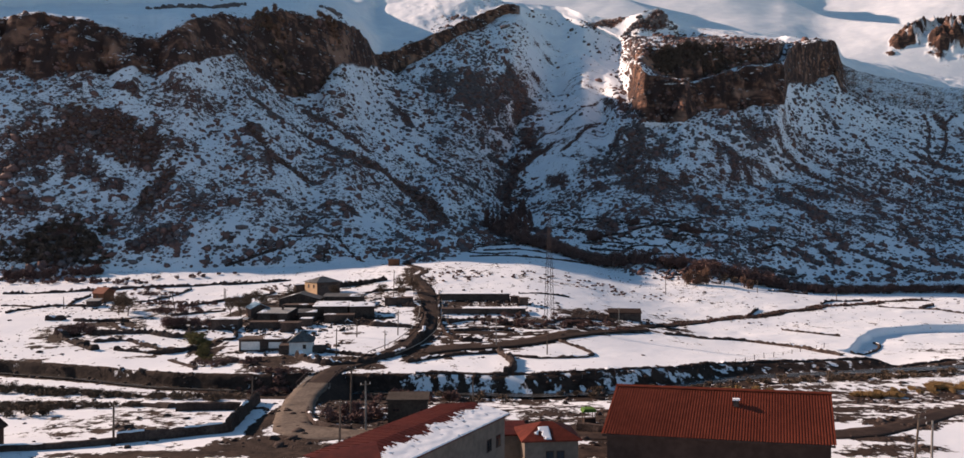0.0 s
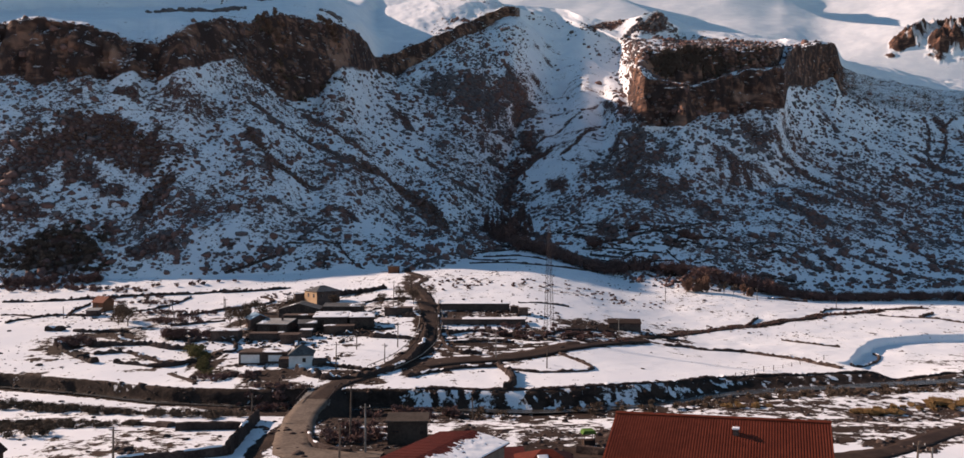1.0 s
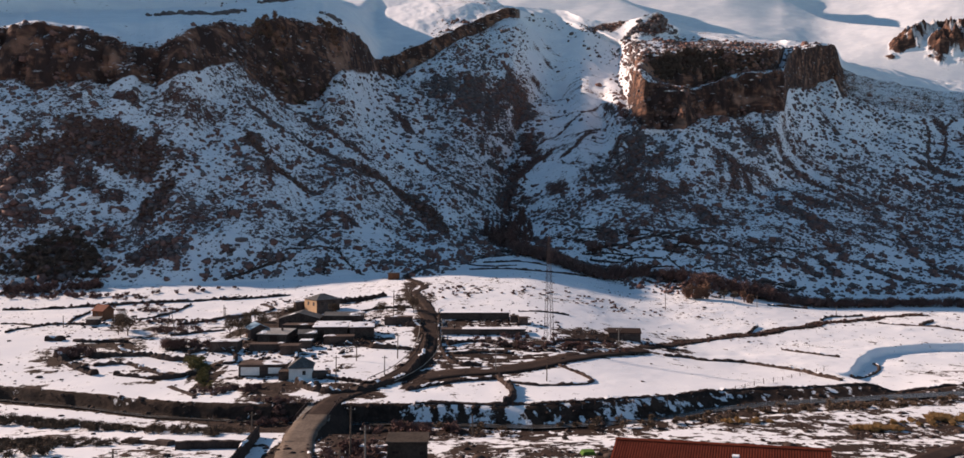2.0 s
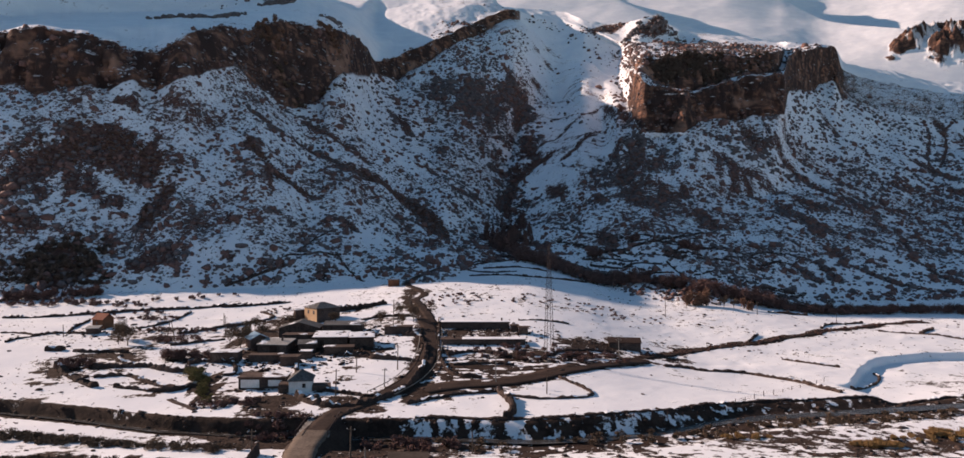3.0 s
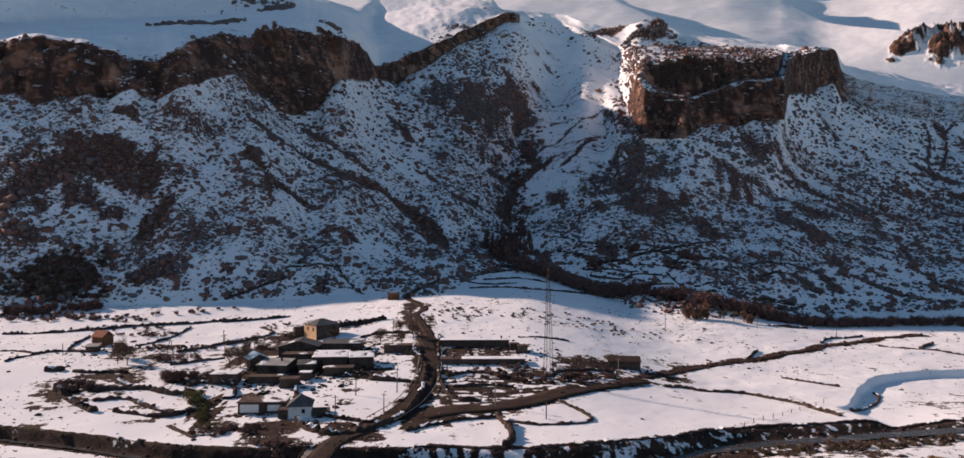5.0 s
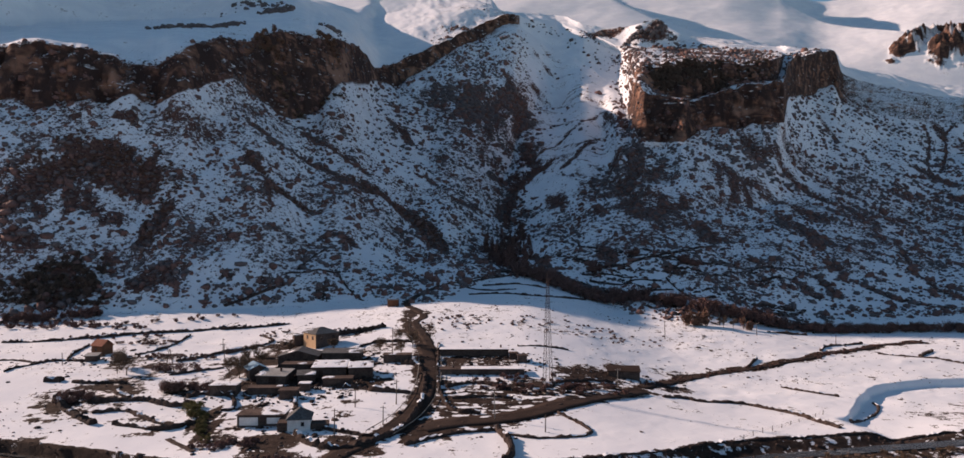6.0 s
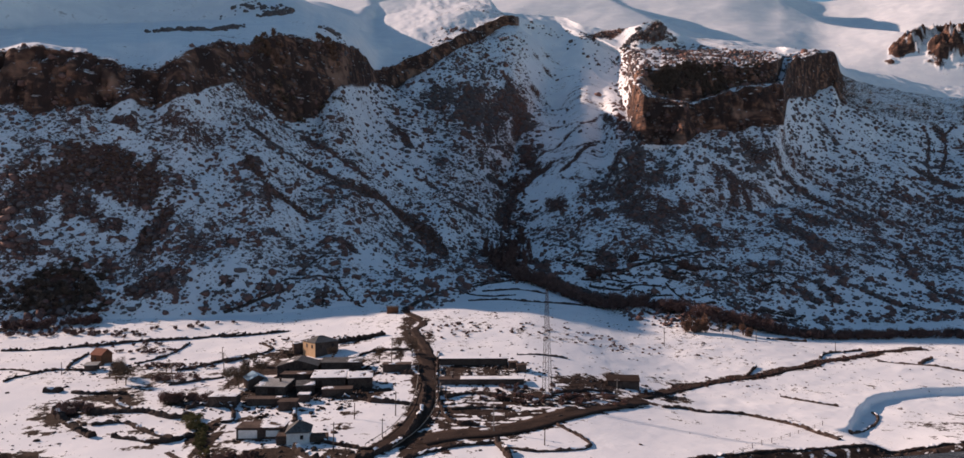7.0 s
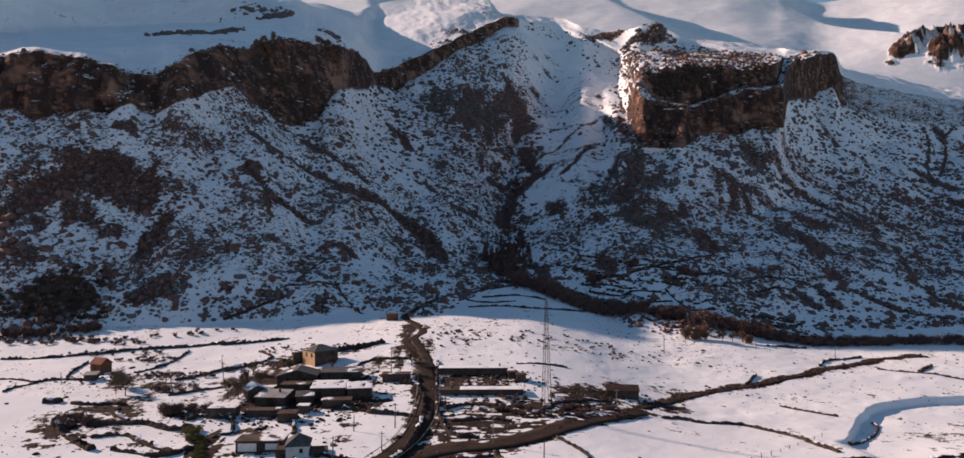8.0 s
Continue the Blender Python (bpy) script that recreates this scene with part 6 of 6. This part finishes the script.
def mast(x, y, h, base):
    """A tapering lattice tower on four legs."""
    m = thing("lattice_mast", "tall slender steel lattice radio mast", "tower", x, y, None, 20)
    def corner(k, t):
        s = (base * (1 - t) + 0.5 * t) / 2
        return Vector(((-1, 1, 1, -1)[k] * s, (-1, -1, 1, 1)[k] * s, h * t))
    for k in range(4):
        bm = bmesh.new()
        rod(bm, corner(k, -0.01), corner(k, 1), 0.07, 0.045, 5)
        part("leg", bm, M_IRON, m)
    n = 16
    lv = [1 - (1 - i / n) ** 1.15 for i in range(n + 1)]
    for k in range(4):
        bm = bmesh.new()
        j = (k + 1) % 4
        for a, b in zip(lv, lv[1:]):
            rod(bm, corner(k, a), corner(j, b), 0.022, 0.022, 4)
            rod(bm, corner(j, a), corner(k, b), 0.022, 0.022, 4)
            rod(bm, corner(k, b), corner(j, b), 0.022, 0.022, 4)
        part("lattice_side", bm, M_IRON, m)
    bm = bmesh.new()
    rod(bm, (0, 0, h), (0, 0, h + 3), 0.06, 0.03, 5)
    part("antenna", bm, M_IRON, m)
    bm = bmesh.new()
    box(bm, -base / 2 - 0.4, base / 2 + 0.4, -base / 2 - 0.4, base / 2 + 0.4, -1.0, 0.15)
    part("footing", bm, M_CONCRETE, m)


mast(19.2, 212, 32.5, 2.3)


def fence(pts, gap, height, label):
    p = resample(pts, gap)
    f = thing("fence", label, "fence", p[0][0], p[0][1], 0.0, 0, "field fences")
    tops = []
    for q in p:
        z = gz(*q)
        bm = bmesh.new()
        dx, dy = q[0] - p[0][0], q[1] - p[0][1]
        h = height * random.uniform(0.8, 1.25)
        rod(bm, (dx, dy, z - 0.5), (dx + random.uniform(-.12, .12), dy, z + h), 0.11, 0.08, 5)
        part("post", bm, M_DARKWOOD, f)
        tops.append((dx, dy, z + h * 0.8))
    bm = bmesh.new()
    for a, b in zip(tops, tops[1:]):
        rod(bm, a, b, 0.018, 0.018, 3)
        rod(bm, (a[0], a[1], a[2] - 0.45), (b[0], b[1], b[2] - 0.45), 0.018, 0.018, 3)
    part("wire", bm, M_IRON, f)


fence([(6.6, 155.5), (15.0, 156.5), (28.4, 158.5), (39.7, 162.0), (56.3, 171.5)], 4.2, 1.1, "uneven wooden posts along the riverside field")
fence([(56.3, 171.5), (69.5, 184.0), (83.8, 196.0), (94.9, 206.0)], 4.5, 1.1, "uneven wooden posts crossing the snowy field")


# ---- trees, hedges and thickets ----
def thicket(name, label, category, spots, per, leaf, material, seed, stems=True, upright=0.25, stem_mat=None):
    """Bushes of one stand: a stem or two each and a crown of loose small twigs or leaves, as stuff."""
    rng = random.Random(seed)
    clumps, bm = [], bmesh.new()
    heights = ground_z([s[0] for s in spots], [s[1] for s in spots])
    for (x, y, r, h), z in zip(spots, heights):
        z = float(z)
        for _ in range(5):
            a, b = rng.uniform(-0.6, 0.6) * r, rng.uniform(-0.6, 0.6) * r
            clumps.append((x + a, y + b, z + h * rng.uniform(0.3, 0.75), r * rng.uniform(0.35, 0.6), r * rng.uniform(0.35, 0.6), h * rng.uniform(0.22, 0.36)))
        if stems:
            for _ in range(3):
                rod(bm, (x + rng.uniform(-.2, .2) * r, y, z - 0.3), (x + rng.uniform(-.6, .6) * r, y + rng.uniform(-.5, .5) * r, z + h * rng.uniform(0.6, 1.0)), 0.05 * h ** 0.5, 0.02, 4)
    ob = foliage(name, clumps, per, leaf, material, seed, upright)
    tagged(ob, label, category, kind="stuff")
    if stems:
        st = link("stems", bm, stem_mat or M_TWIG)
        st.parent = ob
    else:
        bm.free()
    return ob


def spread(cx, cy, rx, ry, n, r, h, seed):
    g = random.Random(seed)
    out = []
    while len(out) < n:
        a, b = g.uniform(-1, 1), g.uniform(-1, 1)
        if a * a + b * b < 1:
            k = g.uniform(0.6, 1.35)
            out.append((cx + a * rx, cy + b * ry, r * k, h * k))
    return out


def along(pts, n, wide, r, h, seed):
    g = random.Random(seed)
    p = resample(pts, 1.0)
    out = []
    for _ in range(n):
        q = p[g.randrange(len(p))]
        k = g.uniform(0.6, 1.35)
        out.append((q[0] + g.uniform(-1, 1) * wide, q[1] + g.uniform(-1, 1) * wide, r * k, h * k))
    return out


def conifer(x, y, h, seed):
    """A small dark evergreen: trunk and whorls of drooping sprays."""
    g = random.Random(seed)
    t = thing("evergreen_tree", "dark brown conifer at the mouth of the gully", "tree", x, y, None, g.uniform(0, 360), "gully trees")
    bm = bmesh.new()
    rod(bm, (0, 0, -0.6), (0, 0, h * 0.95), 0.03 * h, 0.03, 6)
    part("trunk", bm, M_TWIG, t)
    clumps = []
    for i in range(9):
        k = i / 8
        z = h * (0.12 + 0.84 * k)
        r = 0.27 * h * (1 - 0.88 * k)
        for j in range(6 if k < 0.6 else 4):
            a = g.uniform(0, 6.28)
            q = r * g.uniform(0.3, 0.9)
            clumps.append((math.cos(a) * q, math.sin(a) * q, z - 0.12 * r, r * 0.5, r * 0.5, h * 0.06))
    ob = foliage("crown", clumps, 14, 0.11 * h ** 0.8, M_BRUSH, seed)
    ob.parent = t


def bare_tree(x, y, h, seed, label="leafless tree with a dense twiggy crown", group="village trees", mat=None):
    """Trunk, limbs and a haze of twigs."""
    g = random.Random(seed)
    t = thing("bare_tree", label, "tree", x, y, None, g.uniform(0, 360), group)
    bm, tips = bmesh.new(), []
    rod(bm, (0, 0, -0.5), (0, 0, h * 0.32), 0.03 * h, 0.022 * h, 6)
    for i in range(7):
        a = i * 0.9 + g.uniform(-0.3, 0.3)
        r = h * g.uniform(0.16, 0.34)
        e = Vector((math.cos(a) * r, math.sin(a) * r, h * g.uniform(0.6, 0.95)))
        m = Vector((e.x * 0.45, e.y * 0.45, h * g.uniform(0.38, 0.5)))
        rod(bm, (0, 0, h * g.uniform(0.2, 0.32)), m, 0.016 * h, 0.011 * h, 5)
        rod(bm, m, e, 0.011 * h, 0.004 * h, 4)
        tips += [(*e, 0.16 * h, 0.16 * h, 0.14 * h), (*((e + m) / 2), 0.15 * h, 0.15 * h, 0.14 * h)]
    part("trunk", bm, M_TWIG, t)
    ob = foliage("crown", tips, 64, 0.085 * h ** 0.7, mat or M_TWIG, seed, 0.4)
    ob.parent = t


g = random.Random(77)
for i in range(44):
    a = g.uniform(0, 6.28)
    r = g.uniform(0, 1) ** 0.6
    conifer(18 + 18 * r * math.cos(a), 540 + 85 * r * math.sin(a), g.uniform(7, 14), 300 + i)
thicket("gully_brush", "dense dark brush filling the gully floor", "bushes", along([(14, 470), (20, 560), (26, 640), (36, 760), (52, 880)], 90, 8, 2.6, 4.0, 3), 60, 0.7, M_BRUSH, 3)
thicket("west_thicket", "dense dark brown thicket at the mountain foot", "bushes", spread(-203, 356, 18, 11, 60, 2.2, 3.2, 4) + spread(-196, 366, 12, 12, 30, 1.8, 2.4, 44) + spread(-216, 350, 14, 8, 30, 1.6, 2.2, 45) + spread(-186, 352, 9, 7, 20, 1.5, 2.0, 46), 70, 0.6, M_EVERGREEN, 4)
thicket("foot_hedge", "dark leafless hedge at the western foot of the slope", "bushes", along([(-225, 322), (-205, 328), (-186, 334), (-172, 340)], 60, 2.5, 2.0, 3.6, 31), 60, 0.55, M_BRUSH, 31)
thicket("slope_brush", "olive-brown brush covering the western slope", "bushes", spread(-232, 450, 26, 15, 110, 1.2, 1.1, 5) + spread(-206, 446, 22, 20, 100, 1.2, 1.1, 51) + spread(-180, 420, 9, 26, 60, 1.1, 1.0, 52) + spread(-250, 428, 16, 12, 50, 1.2, 1.1, 53), 24, 0.5, M_OLIVEDARK, 5, False)
thicket("band_brush", "brown brush and scree along a fall line of the slope", "bushes", along(WEST_BANDS[3][2], 200, 8, 1.0, 1.0, 54) + along(WEST_BANDS[5][2], 90, 5, 0.9, 0.9, 55) + along(EAST_BANDS[4][2], 130, 7, 1.1, 1.0, 56), 22, 0.5, M_OLIVEDARK, 54, False)
thicket("foot_hedge", "brown leafless hedge along the foot of the slope", "bushes", along([(58, 392), (80, 374), (101, 355), (120, 353), (140, 352)], 150, 4.5, 2.8, 5.6, 6), 70, 0.5, M_BRUSH, 6)
thicket("foot_hedge", "brown leafless hedge along the foot of the slope", "bushes", along([(22, 455), (38, 422), (58, 390)], 110, 6, 2.8, 5.6, 7), 60, 0.6, M_BRUSH, 7)
thicket("slope_copse", "dark leafless copse above the terraces", "bushes", spread(68, 442, 5, 6, 14, 2.2, 5.0, 71) + spread(92, 446, 4, 5, 10, 2.0, 4.5, 72) + spread(120, 430, 8, 5, 16, 2.0, 3.4, 73), 60, 0.5, M_BRUSH, 71)
thicket("foot_hedge", "brown leafless hedge along the foot of the slope", "bushes", along([(140, 350), (168, 349), (192, 351), (216, 353), (250, 356)], 230, 4.0, 2.2, 3.4, 8), 60, 0.42, M_BRUSH, 8)
thicket("rim_bushes", "rust-brown leafless bushes along the cliff rim", "bushes", along([(-193, 652), (-180, 672)], 26, 6, 2.6, 4.5, 61) + along([(-160, 742), (-150, 760)], 26, 6, 2.6, 4.5, 62), 60, 0.8, M_RUST, 61, True, 0.5)
thicket("shelf_trees", "dense dark evergreen scrub covering the upper rock face", "trees", along([(180, 766), (204, 774), (236, 787), (258, 797)], 260, 6, 2.8, 5.5, 9) + along([(258, 797), (286, 812), (320, 836)], 60, 6, 2.0, 3.0, 29) + along([(186, 790), (212, 796), (243, 812), (283, 836), (330, 862)], 46, 9, 1.4, 1.6, 39), 46, 1.0, M_EVERGREEN, 9)
thicket("reed_bed", "tawny dry reeds beside the river", "reeds", spread(75, 142, 5, 2, 24, 1.1, 0.9, 10) + spread(95, 151, 6, 2, 28, 1.1, 1.0, 11) + spread(53, 149, 5, 2, 10, 0.8, 0.6, 14) + spread(86, 147, 8, 3, 8, 0.7, 0.6, 17), 170, 0.17, M_REED, 10, False, 0.65)
thicket("riverside_scrub", "grey-brown leafless scrub on the near river flats", "bushes", along([(-105, 152), (-85, 147), (-62, 141), (-46, 138)], 150, 3.0, 1.3, 1.0, 12) + spread(-72, 126, 14, 3, 60, 1.0, 0.8, 13) + spread(-72, 117, 5, 3, 16, 0.8, 1.6, 43), 46, 0.22, M_TWIG, 12)
thicket("bank_scrub", "dark scrub along the river bank", "bushes", along([(-20, 150), (5, 148), (30, 151), (60, 160), (95, 170), (130, 176)], 90, 3.5, 1.1, 1.3, 15), 40, 0.28, M_TWIG, 15)
thicket("track_brush", "low dark brush along the field track", "bushes", along([q[:2] for q in EAST_TRACK], 150, 2.4, 0.5, 0.5, 97), 30, 0.22, M_BRUSH, 97, False)
thicket("yard_bush", "dense grey-brown leafless bush beside the yards", "bushes", spread(-89.5, 217, 3.6, 2.4, 24, 1.4, 2.8, 63), 60, 0.26, M_BRUSH, 62)
thicket("rim_scrub", "reddish-brown leafless scrub along the cliff rim", "bushes", along([(-196, 648), (-180, 656), (-163, 668)], 26, 5, 2.2, 3.4, 94) + along([(-150, 690), (-138, 712)], 8, 4, 1.8, 2.4, 95), 60, 0.6, M_TWIG, 94)
thicket("garden_hedge", "olive-green overgrown hedge beside the yards", "bushes", along([(-73, 196), (-70, 186), (-67, 178), (-62, 171)], 50, 1.2, 0.7, 0.8, 16), 44, 0.2, M_OLIVE, 16)
thicket("yard_brush", "dark tangled brush round the village yards", "bushes", spread(-115, 209, 6, 5, 24, 1.5, 2.0, 17) + spread(-82, 217, 5, 4, 16, 1.6, 2.2, 18) + spread(-98, 243, 9, 4, 18, 1.5, 2.0, 19) + spread(-190, 322, 24, 9, 70, 1.2, 1.5, 23) + spread(-155, 318, 14, 6, 24, 1.0, 1.2, 24) + spread(20, 219, 24, 9, 70, 1.0, 1.1, 20) + spread(-58, 170, 8, 4, 22, 1.0, 1.0, 21) + spread(-14, 148, 10, 4, 30, 1.0, 1.2, 22) + spread(-20, 118, 5, 9, 40, 0.8, 1.0, 25) + spread(-44, 156, 7, 4, 30, 0.9, 0.9, 26), 46, 0.30, M_BRUSH, 17)
for i, (x, y, h) in enumerate([(-76, 240, 5), (-72, 243, 6), (-78, 247, 5.5), (-67, 262, 5), (-24, 262, 6), (-30, 268, 5.5), (-35, 258, 5), (-52, 262, 5), (-27, 252, 5)]):
    bare_tree(x, y, h, 500 + i)
thicket("rust_bushes", "dense rust-brown leafless bushes at the field edge", "bushes", spread(97, 334, 5.5, 2, 16, 1.9, 5.5, 41) + spread(120, 334, 3, 2, 7, 1.6, 5, 42), 120, 0.42, M_RUST, 41, True, 0.55)
for i, (x, y, h) in enumerate([(108, 331, 5), (112, 330, 4.5), (136, 354, 4.5), (166, 355, 5)]):
    bare_tree(x, y, h, 560 + i, "grey-brown leafless tree along the foot of the slope", "foot trees")

for i, (x, y, h) in enumerate([(-113, 237, 6.5), (-117, 239, 6), (-118, 244, 6), (-122, 250, 6), (-120, 247, 5.5), (-79, 233, 6), (-75, 231, 6.5), (-77, 236, 5.5), (-80, 262, 5)]):
    bare_tree(x, y, h, 540 + i, "broad grey-brown leafless tree beside the yards")
thicket("garden_hedge", "olive-green overgrown hedge beside the yards", "bushes", spread(-77, 200, 1.8, 4, 12, 1.1, 2.0, 64) + spread(-74, 193, 1.8, 3, 10, 1.0, 1.8, 65), 60, 0.26, M_OLIVE, 63)
thicket("field_bushes", "low brown scrub scattered over the upper fields", "bushes", spread(-108, 262, 16, 5, 40, 0.8, 1.0, 68) + spread(-128, 288, 14, 4, 30, 0.8, 1.0, 69) + spread(-70, 300, 20, 8, 30, 0.7, 0.7, 70) + spread(40, 300, 36, 14, 60, 0.7, 0.5, 74) + spread(-10, 300, 14, 16, 40, 0.7, 0.6, 75), 40, 0.24, M_BRUSH, 68, False)
thicket("field_bushes", "dark brown bushes along the upper field walls", "bushes", along([(-150, 326), (-140, 328), (-128, 331), (-112, 337)], 12, 3, 1.1, 1.5, 66) + spread(-150, 300, 22, 5, 14, 1.0, 1.2, 67), 46, 0.32, M_BRUSH, 66)


# ---- stones and brush on the mountainside ----
def hillside(n, seed, lo, hi, mean, spread, near_bare):
    rng = np.random.default_rng(seed)
    y = np.sqrt(rng.uniform(300 ** 2, 1350 ** 2, n * 10))
    x = rng.uniform(-0.72, 0.72, n * 10) * y
    foot, rim, top = land_lines(x / y)[0][[0, 4, 7]]
    f = (y > foot + 2) & (y < top)
    x, y, foot, rim = x[f], y[f], foot[f], rim[f]
    b = bareness(x, y, np.full_like(x, 1.0))
    clump = step(-0.15, 0.35, fbm(x / 22, y / 22, 4, seed + 3))
    chance = (0.12 + 0.55 * clump + near_bare * step(0.3, 0.8, b)) * np.clip(480 / y, 0.35 + 0.3 * step(0.2, 0.3, x / y), 1.2)
    chance = chance * (1 - step(0, 14, y - rim) * step(-0.02, -0.08, x / y)) * (1 - 0.65 * step(50, 80, y - rim) * step(0.20, 0.215, x / y) * step(0.42, 0.405, x / y)) * (1 - 0.95 * smooth_snow(x, y))
    f = rng.uniform(0, 1, len(x)) < chance
    x, y = x[f][:n], y[f][:n]
    z = ground_z(x, y)
    s = np.clip(rng.lognormal(math.log(mean), spread, len(x)), lo, hi) * (1 + 0.75 * step(480, 1000, y))
    return np.stack([x, y, z + 0.1 * s], 1), s


c, s = hillside(30000, 11, 0.3, 2.4, 0.62, 0.5, 0.6)
scattered("hillside_stones", c, s, M_BOULDER, "dark boulders and rubble strewn over the snowy slope", "stones", 0.85, 12)
c, s = hillside(11000, 23, 0.5, 2.6, 0.95, 0.45, 0.8)
scattered("hillside_brush", c, s, M_BRUSH, "dark leafless bushes dotting the snowy slope", "bushes", 0.95, 24, 0.55)


def outcrop(label, seed, spots):
    """Broken rock standing out of the snow: (x, y, half width, half depth, count, size)."""
    g = np.random.default_rng(seed)
    x, y, s = [], [], []
    for cx, cy, rx, ry, n, size in spots:
        x.append(cx + rx * g.normal(0, 0.5, n))
        y.append(cy + ry * g.normal(0, 0.5, n))
        s.append(np.clip(g.lognormal(math.log(size), 0.45, n), 0.5 * size, 2.2 * size))
    x, y, s = np.concatenate(x), np.concatenate(y), np.concatenate(s)
    scattered("rock_outcrop", np.stack([x, y, ground_z(x, y) + 0.1 * s], 1), s, M_BOULDER, label, "rocks", 0.8, seed)


outcrop("broken dark rock along the crest beside the crag", 71, CREST_ROCKS)
outcrop("dark rock outcrops breaking through the snow below the ridge", 72, RIDGE_ROCKS)
outcrop("dark boulders and rubble below the flat-topped cliff", 73, MESA_ROCKS)


def field_litter():
    rng = np.random.default_rng(8)
    y = rng.uniform(95, 345, 24000)
    x = rng.uniform(-0.70, 0.70, 24000) * y
    clump = step(0.05, 0.6, fbm(x / 14, y / 14, 4, 90))
    b = bareness(x, y, np.zeros_like(x))
    f = rng.uniform(0, 1, 24000) < (0.03 + 0.30 * clump) * (1 - 0.85 * step(2, 14, x) * step(255, 235, y)) + 0.02 * step(10, 40, x) * step(240, 265, y) + 0.5 * step(0.35, 0.8, b)
    x, y = x[f], y[f]
    s = np.clip(rng.lognormal(math.log(0.28), 0.5, len(x)), 0.12, 0.95)
    scattered("field_stones", np.stack([x, y, ground_z(x, y)], 1), s, M_STONE, "loose dark stones and clods lying in the snow", "stones", 0.6, 9)


field_litter()


def terraces():
    """Tumbled walls of old terraces at the foot of the slope."""
    g = np.random.default_rng(19)
    spots = []
    for _ in range(46):
        x, up, length = g.uniform(-5, 165), g.uniform(6, 120), g.uniform(10, 42)
        lean = g.normal(0, 0.18)
        for d in np.arange(0, length, 0.8):
            if g.uniform() < 0.85:
                spots.append((x + d, up + lean * d + g.normal(0, 0.5)))
    x, up = np.array(spots).T
    y = up + land_lines(x / 400)[0][0]
    s = np.clip(g.lognormal(math.log(0.75), 0.35, len(x)), 0.4, 1.5)
    scattered("terrace_walls", np.stack([x, y, ground_z(x, y) + 0.2], 1), s, M_STONE, "tumbled dark walls of old terraces on the snowy slope foot", "walls", 0.75, 20)


terraces()


def rubble():
    """Tumbled stone and clutter lying round the village houses."""
    g = np.random.default_rng(44)
    homes = [ob.location for ob in scene.objects if ob.parent is None and ob.name.split(".")[0] in ("outbuilding", "flat_roofed_house", "hut", "long_barn", "stable", "shed", "field_barn", "slate_roofed_house", "ruined_barn", "annex")]
    x = np.concatenate([h.x + g.normal(0, 7, 70) for h in homes])
    y = np.concatenate([h.y + g.normal(0, 4.5, 70) for h in homes])
    s = np.clip(g.lognormal(math.log(0.32), 0.5, len(x)), 0.15, 0.9)
    scattered("village_rubble", np.stack([x, y, ground_z(x, y) + 0.05], 1), s, M_STONE, "loose dark stones and clutter round the village houses", "stones", 0.7, 45)


rubble()
